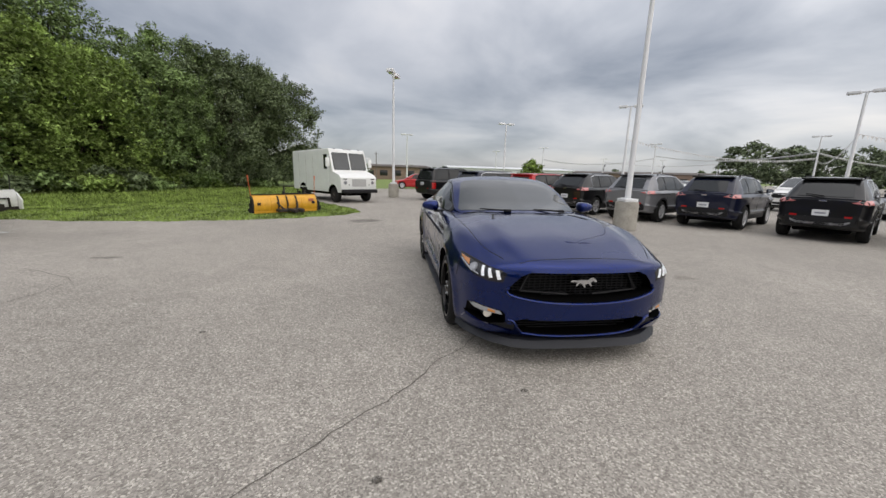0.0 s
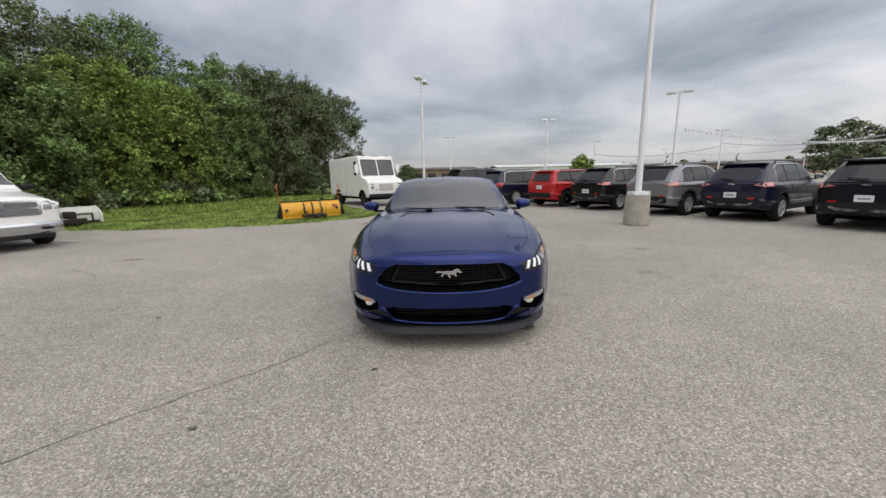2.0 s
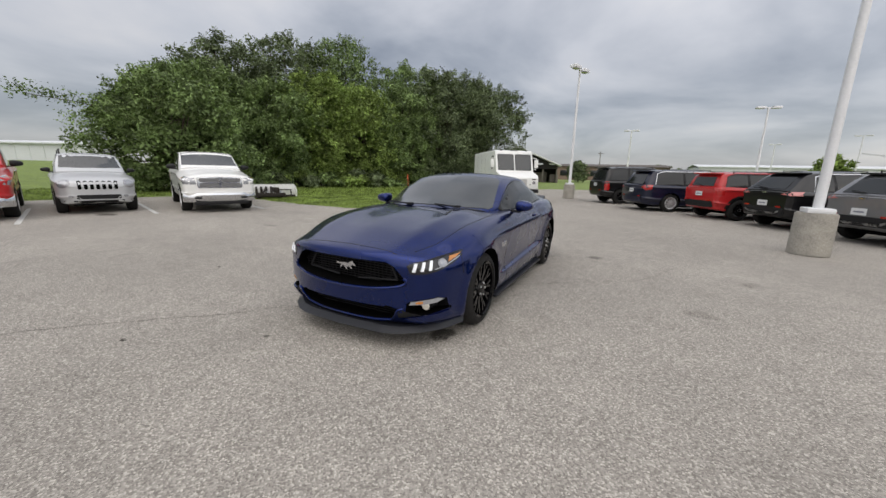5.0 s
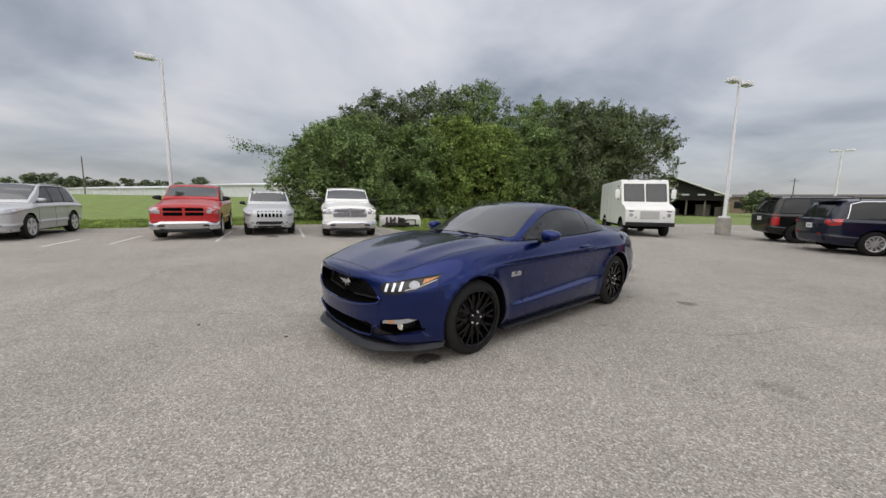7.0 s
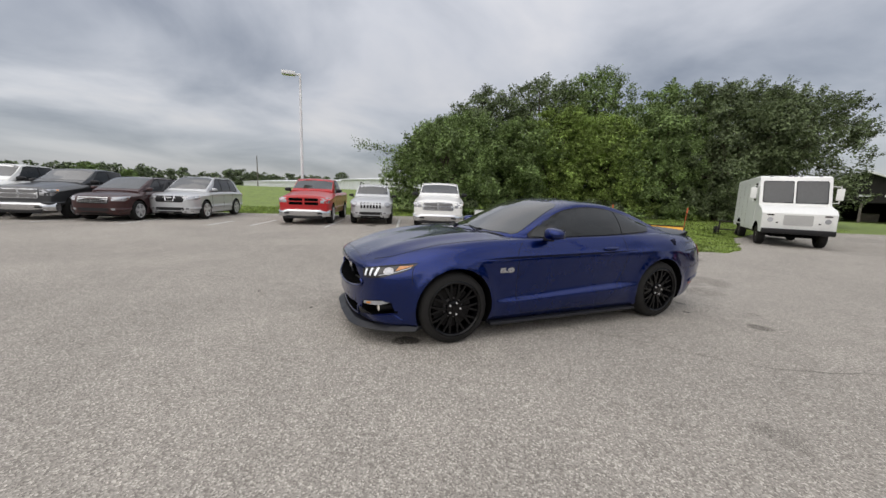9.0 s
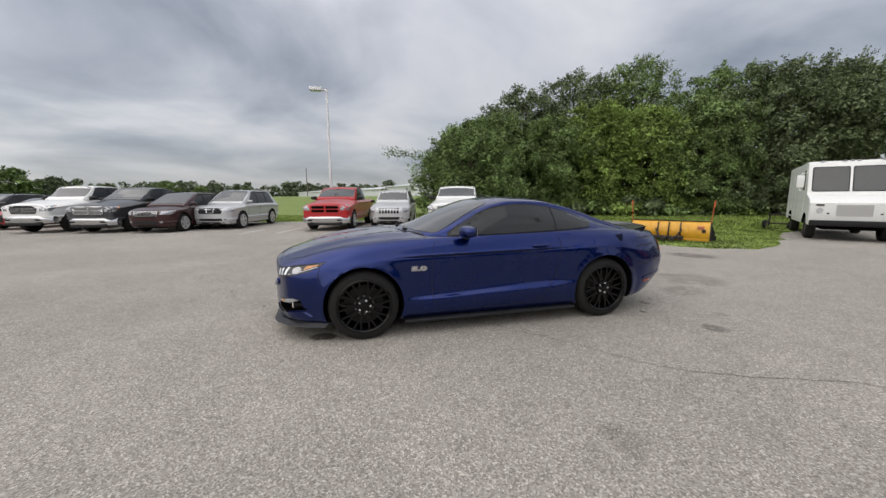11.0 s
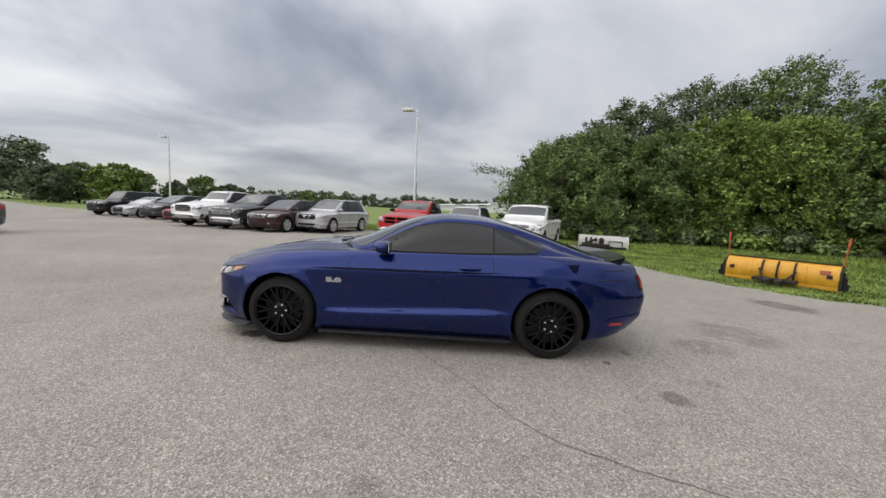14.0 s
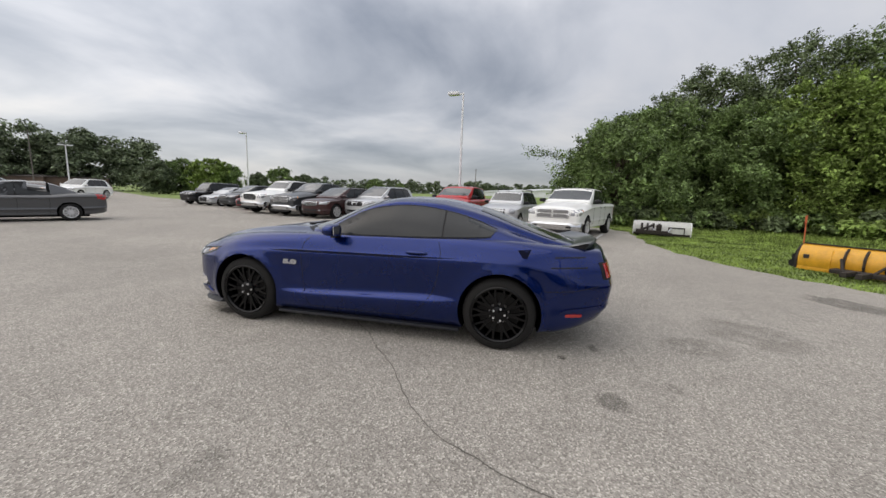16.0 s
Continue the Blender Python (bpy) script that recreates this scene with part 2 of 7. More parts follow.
def asphalt_material():
    m = bpy.data.materials.new("worn_aggregate_asphalt")
    m.use_nodes = True
    t = m.node_tree
    b = t.nodes["Principled BSDF"]
    b.inputs["Roughness"].default_value = 0.88
    b.inputs["Specular IOR Level"].default_value = 0.25
    coord = t.nodes.new("ShaderNodeTexCoord")
    # stones of the aggregate
    stone = node(t, "ShaderNodeTexVoronoi", Scale=105.0, Randomness=1.0)
    t.links.new(coord.outputs["Object"], stone.inputs["Vector"])
    sep = t.nodes.new("ShaderNodeSeparateColor")
    t.links.new(stone.outputs["Color"], sep.inputs[0])
    ramp = t.nodes.new("ShaderNodeValToRGB")
    e = ramp.color_ramp.elements
    e[0].position, e[0].color = 0.0, (0.185, 0.170, 0.150, 1)
    e[1].position, e[1].color = 1.0, (0.56, 0.52, 0.465, 1)
    c = e.new(0.45)
    c.color = (0.300, 0.278, 0.246, 1)
    c = e.new(0.8)
    c.color = (0.370, 0.343, 0.304, 1)
    t.links.new(sep.outputs[0], ramp.inputs[0])
    # large stains and wear
    big = node(t, "ShaderNodeTexNoise", Scale=0.33, Detail=6.0, Roughness=0.62, Distortion=0.4)
    t.links.new(coord.outputs["Object"], big.inputs["Vector"])
    mid = node(t, "ShaderNodeTexNoise", Scale=3.2, Detail=5.0, Roughness=0.65)
    t.links.new(coord.outputs["Object"], mid.inputs["Vector"])
    r1 = node(t, "ShaderNodeMapRange")
    r1.inputs["From Min"].default_value, r1.inputs["From Max"].default_value = 0.3, 0.7
    r1.inputs["To Min"].default_value, r1.inputs["To Max"].default_value = 0.86, 1.12
    t.links.new(big.outputs["Fac"], r1.inputs["Value"])
    r2 = node(t, "ShaderNodeMapRange")
    r2.inputs["From Min"].default_value, r2.inputs["From Max"].default_value = 0.25, 0.75
    r2.inputs["To Min"].default_value, r2.inputs["To Max"].default_value = 0.90, 1.09
    t.links.new(mid.outputs["Fac"], r2.inputs["Value"])
    prod = t.nodes.new("ShaderNodeMath")
    prod.operation = "MULTIPLY"
    t.links.new(r1.outputs[0], prod.inputs[0])
    t.links.new(r2.outputs[0], prod.inputs[1])
    tint = t.nodes.new("ShaderNodeVectorMath")
    tint.operation = "SCALE"
    t.links.new(ramp.outputs[0], tint.inputs[0])
    t.links.new(prod.outputs[0], tint.inputs["Scale"])
    t.links.new(tint.outputs[0], b.inputs["Base Color"])
    bp = node(t, "ShaderNodeBump", Strength=0.55, Distance=0.006)
    t.links.new(stone.outputs["Distance"], bp.inputs["Height"])
    t.links.new(bp.outputs[0], b.inputs["Normal"])
    return m


ASPHALT = asphalt_material()


def stain_material(name, color, cover, full=0.9, grain=1.0):
    """A soaked-in stain: dark between the stones, fading out in specks."""
    m = shader(name, color, 0.8, 0, 0, 0.3, 30, 0.3, 90)
    t = m.node_tree
    coord = t.nodes.new("ShaderNodeTexCoord")
    fine = node(t, "ShaderNodeTexNoise", Scale=55.0, Detail=4.0, Roughness=0.7)
    broad = node(t, "ShaderNodeTexNoise", Scale=5.0, Detail=3.0, Roughness=0.6)
    t.links.new(coord.outputs["Object"], fine.inputs["Vector"])
    t.links.new(coord.outputs["Object"], broad.inputs["Vector"])
    both = t.nodes.new("ShaderNodeMath")
    both.operation = "MULTIPLY_ADD"
    both.inputs[1].default_value = grain
    t.links.new(fine.outputs["Fac"], both.inputs[0])
    t.links.new(broad.outputs["Fac"], both.inputs[2])
    r = node(t, "ShaderNodeMapRange")
    r.inputs["From Min"].default_value, r.inputs["From Max"].default_value = 1.25 - cover, 1.55 - cover
    r.inputs["To Max"].default_value = full
    t.links.new(both.outputs[0], r.inputs["Value"])
    # it fades out towards its edge
    mid = t.nodes.new("ShaderNodeVectorMath")
    mid.operation = "SUBTRACT"
    mid.inputs[1].default_value = (0.5, 0.5, 0.0)
    t.links.new(coord.outputs["Generated"], mid.inputs[0])
    flat = t.nodes.new("ShaderNodeVectorMath")
    flat.operation = "MULTIPLY"
    flat.inputs[1].default_value = (1.0, 1.0, 0.0)
    t.links.new(mid.outputs[0], flat.inputs[0])
    away = t.nodes.new("ShaderNodeVectorMath")
    away.operation = "LENGTH"
    t.links.new(flat.outputs[0], away.inputs[0])
    fade = node(t, "ShaderNodeMapRange")
    fade.interpolation_type = "SMOOTHSTEP"
    fade.inputs["From Min"].default_value, fade.inputs["From Max"].default_value = 0.24, 0.46
    fade.inputs["To Min"].default_value, fade.inputs["To Max"].default_value = 1.0, 0.0
    t.links.new(away.outputs["Value"], fade.inputs["Value"])
    cut = t.nodes.new("ShaderNodeMath")
    cut.operation = "MULTIPLY"
    t.links.new(r.outputs[0], cut.inputs[0])
    t.links.new(fade.outputs[0], cut.inputs[1])
    t.links.new(cut.outputs[0], t.nodes["Principled BSDF"].inputs["Alpha"])
    return m


STAIN = stain_material("oil_stain", (0.07, 0.062, 0.052), 0.45)
DAMP = stain_material("old_dark_patch", (0.15, 0.138, 0.122), 0.78, 0.36, 0.55)
FAINT = stain_material("faint_old_patch", (0.17, 0.157, 0.139), 0.70, 0.22, 0.6)
CRACK = shader("dirt_in_crack", (0.105, 0.095, 0.082), 0.95, 0, 0, 0.3, 30)
TURF = shader("mown_turf", (0.165, 0.225, 0.056), 0.95, 0, 0, 0.35, 1.3, 0.9, 40)

# ---- building blocks ----
from mathutils.bvhtree import BVHTree


def mesh_object(name, bm, material, parent=None, label="", smooth=True):
    me = bpy.data.meshes.new(name)
    bmesh.ops.recalc_face_normals(bm, faces=bm.faces)
    bm.to_mesh(me)
    bm.free()
    for m in material if isinstance(material, (list, tuple)) else [material]:
        me.materials.append(m)
    if smooth:
        me.polygons.foreach_set("use_smooth", [True] * len(me.polygons))
        me.set_sharp_from_angle(angle=radians(38))
    ob = new(name, me)
    if parent:
        ob.parent = parent
    if label:
        tagged(ob, label)
    return ob


def part(name, bm, material, parent, label="", smooth=True):
    """One mesh under a thing or under a part."""
    return mesh_object(name, bm, material, parent, label, smooth)


def thing(name, label, category, m=None, group="", kind=""):
    ob = new(name)
    ob.empty_display_size = 0.2
    tagged(ob, label, category, group, kind)
    if m:
        ob.matrix_world = m
    return ob


def box(bm, x0, y0, z0, x1, y1, z1, bevel=0.0, m=None):
    made = bmesh.ops.create_cube(bm, size=1.0)["verts"]
    bmesh.ops.scale(bm, vec=(x1 - x0, y1 - y0, z1 - z0), verts=made)
    bmesh.ops.translate(bm, vec=((x0 + x1) / 2, (y0 + y1) / 2, (z0 + z1) / 2), verts=made)
    if bevel:
        edges = list({e for v in made for e in v.link_edges})
        made = bmesh.ops.bevel(bm, geom=edges, offset=bevel, segments=2, affect="EDGES", profile=0.6)["verts"]
    if m:
        bmesh.ops.transform(bm, matrix=m, verts=[v for v in made if v.is_valid])
    return bm


def tube(bm, a, b, r0, r1=None, seg=12):
    a, b = Vector(a), Vector(b)
    r1 = r0 if r1 is None else r1
    made = bmesh.ops.create_cone(bm, cap_ends=True, segments=seg, radius1=r0, radius2=r1, depth=(b - a).length)["verts"]
    turn = (b - a).to_track_quat("Z", "Y").to_matrix().to_4x4()
    bmesh.ops.transform(bm, matrix=Matrix.Translation((a + b) / 2) @ turn, verts=made)
    return bm


def lathe(bm, profile, seg=40, m=None):
    """A solid of revolution about the y axis; profile rows of (radius, y)."""
    rings = []
    for k in range(seg):
        a = 2 * math.pi * k / seg
        rings.append([bm.verts.new((r * math.cos(a), y, r * math.sin(a))) for r, y in profile])
    if m:
        bmesh.ops.transform(bm, matrix=m, verts=[v for ring in rings for v in ring])
    for k in range(seg):
        p, q = rings[k], rings[(k + 1) % seg]
        for i in range(len(profile) - 1):
            bm.faces.new((p[i], p[i + 1], q[i + 1], q[i]))
    return bm


def curve_through(points, n):
    """Catmull-Rom through points, n steps a span."""
    p = np.array(points, float)
    p = np.vstack([2 * p[0] - p[1], p, 2 * p[-1] - p[-2]])
    rows = []
    for i in range(1, len(p) - 2):
        for k in range(n):
            t = k / n
            a, b, c, d = p[i - 1 : i + 3]
            rows.append(0.5 * (2 * b + (c - a) * t + (2 * a - 5 * b + 4 * c - d) * t * t + (3 * b - a - 3 * c + d) * t**3))
    rows.append(p[-2])
    return np.array(rows)


def blend(keys, xs):
    """Smooth rows between key rows (first column the position), with no overshoot."""
    k = np.array(sorted(keys), float)
    x, y = k[:, 0], k[:, 1:]
    d = np.diff(y, axis=0) / np.diff(x)[:, None]
    m = np.vstack([d[:1], np.where(d[1:] * d[:-1] > 0, 2 * d[1:] * d[:-1] / np.where(d[1:] + d[:-1] == 0, 1, d[1:] + d[:-1]), 0), d[-1:]])
    rows = []
    for v in xs:
        i = int(np.clip(np.searchsorted(x, v) - 1, 0, len(x) - 2))
        h = x[i + 1] - x[i]
        t = (v - x[i]) / h
        rows.append((2 * t**3 - 3 * t**2 + 1) * y[i] + (t**3 - 2 * t**2 + t) * h * m[i] + (3 * t**2 - 2 * t**3) * y[i + 1] + (t**3 - t**2) * h * m[i + 1])
    return np.array(rows)


def loft(sections):
    """Skin over half sections [(x, [(y, z), ...]), ...], mirrored in y; first and last closed."""
    bm = bmesh.new()
    grid = []
    for x, half in sections:
        left = [bm.verts.new((x, y, z)) for y, z in half]
        right = [left[i] if abs(y) < 1e-6 else bm.verts.new((x, -y, z)) for i, (y, z) in enumerate(half)]
        grid.append((left, right))
    for (l0, r0), (l1, r1) in zip(grid, grid[1:]):
        for a, b in ((l0, l1), (r0, r1)):
            for i in range(len(a) - 1):
                quad = [a[i], a[i + 1], b[i + 1], b[i]]
                try:
                    bm.faces.new(quad)
                except ValueError:
                    pass
    for l, r in (grid[0], grid[-1]):
        for i in range(len(l) - 1):
            loop = [l[i], l[i + 1], r[i + 1], r[i]]
            loop = [v for j, v in enumerate(loop) if v not in loop[:j]]
            if len(loop) > 2:
                bm.faces.new(loop)
    bmesh.ops.recalc_face_normals(bm, faces=bm.faces)
    return bm


def body_section(zb, wb, wm, zs, ws, zt, ledge=1.0, fold=0.0, ridge=0.0):
    h = zs - zb
    pts = [(0, zb), (wb * 0.75, zb), (wb, zb + 0.03 * h), (wb + 0.2 * (wm - wb), zb + 0.16 * h), (wm - 0.034, zb + 0.27 * h), (wm - 0.030 + 0.018 * ledge, zb + (0.325 - 0.008 * ledge) * h), (wm - 0.028 - 0.006 * ledge, zb + (0.375 + 0.012 * ledge) * h),
           (wm - 0.024 + 0.012 * fold, zb + 0.60 * h), (wm - 0.022 - 0.012 * fold, zb + (0.81 + 0.01 * fold) * h), (wm - 0.001 + 0.003 * fold, zb + 0.865 * h), (wm - 0.010 - 0.018 * fold, zb + (0.91 + 0.015 * fold) * h), (ws, zs),
           (ws * 0.86, zs + (0.45 - 0.08 * ridge) * (zt - zs)), (ws * (0.5 + 0.13 * ridge), zs + (0.88 + 0.06 * ridge) * (zt - zs)), (0, zt)]
    if ridge:
        pts.insert(-1, (ws * 0.50, zs + 0.86 * (zt - zs)))
    return [(max(y, 0.0) if i else 0.0, z) for i, (y, z) in enumerate(curve_through(pts, 3))][:-1] + [(0.0, zt)]


def top_section(z0, w0, wr, zr, zt):
    pts = [(w0, z0), (w0 + 0.45 * (wr - w0) + 0.012, z0 + 0.5 * (zr - z0)), (wr + 0.008, zr - 0.03), (wr - 0.035, zr + 0.3 * (zt - zr)), (wr * 0.6, zr + 0.78 * (zt - zr)), (0, zt)]
    return [(y, z) for y, z in curve_through(pts, 4)][:-1] + [(0.0, zt)]


def tree_of(bm):
    return BVHTree.FromBMesh(bm)


AIM = {"front": ((1, 0, 0), lambda a, b: (9, a, b)), "back": ((-1, 0, 0), lambda a, b: (-9, a, b)), "left": ((0, 1, 0), lambda a, b: (a, 9, b)),
       "right": ((0, -1, 0), lambda a, b: (a, -9, b)), "top": ((0, 0, 1), lambda a, b: (a, b, 9))}
for corner, fx, fy in (("front_left", 0.64, 0.77), ("front_right", 0.64, -0.77), ("back_left", -0.64, 0.77), ("back_right", -0.64, -0.77)):
    # first coordinate: along the corner, growing away from the car's middle line
    AIM[corner] = ((fx, fy, 0), lambda a, b, fx=fx, fy=fy: (fx * 9 - abs(fy) * a * (1 if fx > 0 else -1), fy * 9 + abs(fx) * a * (1 if fy > 0 else -1), b))


def lay(outline, side, skin, off=0.004, fine=0.09, deep=0.012):
    """A panel of the given outline laid onto the skin from one side, with a thickness."""
    way, at = AIM[side]
    way = Vector(way)
    bm = bmesh.new()
    vs = [bm.verts.new(at(a, b)) for a, b in outline]
    if isinstance(outline, Ribbon):
        for i in range(len(vs) // 2 - 1):
            bm.faces.new((vs[i], vs[i + 1], vs[-2 - i], vs[-1 - i]))
    else:
        bm.faces.new(vs)
    bmesh.ops.triangulate(bm, faces=bm.faces)
    for _ in range(5):
        long = [e for e in bm.edges if e.calc_length() > fine]
        if not long:
            break
        bmesh.ops.subdivide_edges(bm, edges=long, cuts=1)
        bmesh.ops.triangulate(bm, faces=bm.faces)
    for v in bm.verts:
        hit, normal, _, _ = skin.ray_cast(v.co, -way)
        if hit is None:
            near = skin.find_nearest(v.co - way * 7.5)
            hit, normal = near[0], near[1]
        if normal.dot(way) < 0:
            normal = -normal
        v.co = hit + (normal * 0.5 + way * 0.5) * off
    rim = [e for e in bm.edges if e.is_boundary]
    made = bmesh.ops.extrude_edge_only(bm, edges=rim)["geom"]
    bmesh.ops.translate(bm, vec=-way * deep, verts=[v for v in made if isinstance(v, bmesh.types.BMVert)])
    return bm


def bead(points, side, skin, r, off=0.0, seg=8):
    """A rounded moulding along a line laid onto the skin."""
    way, at = AIM[side]
    way = Vector(way)
    bm = bmesh.new()
    path = []
    for a, b in points:
        start = Vector(at(a, b))
        hit = skin.ray_cast(start, -way)[0]
        if hit is None:
            hit = skin.find_nearest(start - way * 7.0)[0]
        path.append(hit + way * off)
    rings = []
    for i, p in enumerate(path):
        d = (path[min(i + 1, len(path) - 1)] - path[max(i - 1, 0)]).normalized()
        u = d.cross(way).normalized()
        v = u.cross(d).normalized()
        rings.append([bm.verts.new(p + (u * math.cos(t) + v * math.sin(t)) * r) for t in np.linspace(0, 2 * math.pi, seg + 1)[:-1]])
    for p, q in zip(rings, rings[1:]):
        for i in range(seg):
            bm.faces.new((p[i], p[(i + 1) % seg], q[(i + 1) % seg], q[i]))
    bm.faces.new(rings[0]), bm.faces.new(rings[-1][::-1])
    return bm


def clip(poly, lo, hi):
    """The part of a polygon between two values of its first coordinate."""
    for sign, lim in ((1, lo), (-1, -hi)):
        out = []
        for (ax, ay), (bx, by) in zip(poly, poly[1:] + poly[:1]):
            a, b = sign * ax - lim, sign * bx - lim
            if a >= 0:
                out.append((ax, ay))
            if a * b < 0:
                t = a / (a - b)
                out.append((ax + t * (bx - ax), ay + t * (by - ay)))
        poly = out
    return poly


class Ribbon(list):
    """The outline of a band: one side forwards, then the other backwards."""


def strip(points, width):
    """The outline of a narrow band along a line."""
    p = np.array(points, float)
    d = np.gradient(p, axis=0)
    n = np.stack([-d[:, 1], d[:, 0]], 1) / np.linalg.norm(d, axis=1)[:, None] * width / 2
    return Ribbon([tuple(v) for v in p + n] + [tuple(v) for v in (p - n)[::-1]])


def mirror(outline):
    return [(-a, b) for a, b in outline][::-1]


def rounded(a0, b0, a1, b1, r=0.03, n=3):
    pts = []
    for cx, cy, s in ((a1 - r, b1 - r, 0), (a0 + r, b1 - r, 1), (a0 + r, b0 + r, 2), (a1 - r, b0 + r, 3)):
        for k in range(n + 1):
            t = (s + k / n) * math.pi / 2
            pts.append((cx + r * math.cos(t), cy + r * math.sin(t)))
    return pts


def carved(bm, cutter, well=None):
    """The mesh less the cutter's solid."""
    a, b = bpy.data.meshes.new("solid"), bpy.data.meshes.new("cutter")
    bmesh.ops.recalc_face_normals(bm, faces=bm.faces)
    bmesh.ops.recalc_face_normals(cutter, faces=cutter.faces)
    bm.to_mesh(a), cutter.to_mesh(b)
    bm.free(), cutter.free()
    oa, ob = new("solid", a), new("cutter", b)
    mod = oa.modifiers.new("cut", "BOOLEAN")
    mod.operation, mod.object, mod.solver = "DIFFERENCE", ob, "MANIFOLD"
    done = bpy.data.meshes.new_from_object(oa.evaluated_get(bpy.context.evaluated_depsgraph_get()))
    out = bmesh.new()
    out.from_mesh(done)
    for o in (oa, ob):
        bpy.data.objects.remove(o)
    for m in (a, b, done):
        bpy.data.meshes.remove(m)
    if well:
        for f in out.faces:
            f.material_index = 1 if well(f.calc_center_median()) else 0
    return out


# ---- vehicles ----


def spoke(bm, r0, r1, w0, w1, turn, y0, y1, lean=0.0):
    """A tapered wheel spoke in the wheel's plane, about the y axis."""
    vs = []
    for r, w, a in ((r0, w0, turn), (r1, w1, turn + lean)):
        for s in (-1, 1):
            for y in (y0 if r == r0 else y0 + 0.008, y1):
                vs.append(bm.verts.new((r * math.cos(a) - s * w * math.sin(a), y, r * math.sin(a) + s * w * math.cos(a))))
    a, b, c, d, e, f, g, h = vs
    for q in ((a, b, d, c), (e, f, h, g), (a, c, g, e), (b, d, h, f), (a, b, f, e), (c, d, h, g)):
        bm.faces.new(q)


def make_wheel(parent, x, y, r, width, rim_r, style, metal, name="wheel"):
    """A wheel with tyre and rim; outer face towards the side it stands on."""
    side = 1 if y > 0 else -1
    w = new(name)
    w.parent, w.location = parent, (x, y, r)
    w.empty_display_size = 0.1
    h = width / 2
    bm = bmesh.new()
    lathe(bm, [(rim_r - 0.012, -h), (rim_r + 0.02, -h - 0.004), (r - 0.03, -h + 0.004), (r - 0.006, -h + 0.03), (r, -h * 0.5), (r, h * 0.5), (r - 0.006, h - 0.03),
               (r - 0.03, h - 0.004), (r - 0.07, h + 0.005), (rim_r + 0.012, h + 0.002), (rim_r - 0.008, h - 0.004), (rim_r - 0.012, h - 0.04)], 48)
    part("tyre", bm, RUBBER, w)
    bm = bmesh.new()
    out = h * side
    s = side
    lathe(bm, [(rim_r, out), (rim_r - 0.012, out + 0.004 * s), (rim_r - 0.026, out - 0.004 * s), (rim_r - 0.035, out - 0.06 * s), (rim_r - 0.045, -out * 0.6), (0.02, -out * 0.6)], 40)
    face = out - 0.012 * s
    back = out - 0.05 * s
    if style == "mesh":
        for k in range(10):
            a = 2 * math.pi * k / 10
            for lean in (-0.155, 0.155):
                spoke(bm, 0.05, rim_r * 0.55, 0.015, 0.012, a, face - 0.022 * s, back, lean * 0.35)
                spoke(bm, rim_r * 0.53, rim_r - 0.012, 0.012, 0.009, a + lean * 0.35, face - 0.010 * s, back, lean * 0.65)
    elif style == "five":
        for k in range(5):
            a = 2 * math.pi * k / 5 + 0.3
            for lean in (-0.13, 0.13):
                spoke(bm, 0.05, rim_r - 0.015, 0.036, 0.030, a, face, back, lean)
    else:
        n = 7 if style == "seven" else 10
        for k in range(n):
            spoke(bm, 0.05, rim_r - 0.015, 0.034 if n == 7 else 0.022, 0.026 if n == 7 else 0.017, 2 * math.pi * k / n, face, back)
    lathe(bm, [(0.0, face + 0.004 * s), (0.035, face + 0.004 * s), (0.075, face - 0.008 * s), (0.085, back)], 20)
    rim = part("rim", bm, metal, w)
    for k in range(5):
        a = 2 * math.pi * (k + 0.5) / 5
        bm = bmesh.new()
        lathe(bm, [(0.0, face + 0.006 * s), (0.009, face + 0.006 * s), (0.011, face - 0.02 * s)], 8, Matrix.Translation((0.057 * math.cos(a), 0, 0.057 * math.sin(a))))
        part("lug_nut", bm, ALLOY, w)
    bm = bmesh.new()
    lathe(bm, [(0.07, out - 0.085 * s), (rim_r * 0.72, out - 0.085 * s), (rim_r * 0.72, out - 0.11 * s), (0.07, out - 0.11 * s)], 32)
    part("brake_disc", bm, SHADED_STEEL if metal == DARK_ALLOY else STEEL, w)
    bm = bmesh.new()
    lathe(bm, [(0.0, face + 0.008 * s), (0.026, face + 0.008 * s), (0.03, face)], 16)
    part("hub_cap", bm, metal, w)
    if metal == DARK_ALLOY:
        bm = bmesh.new()
        lathe(bm, [(0.0, back - 0.004 * s), (0.092, back - 0.004 * s), (0.098, back - 0.03 * s), (0.0, back - 0.03 * s)], 24)
        part("brake_hat", bm, STEEL, w)
    return w


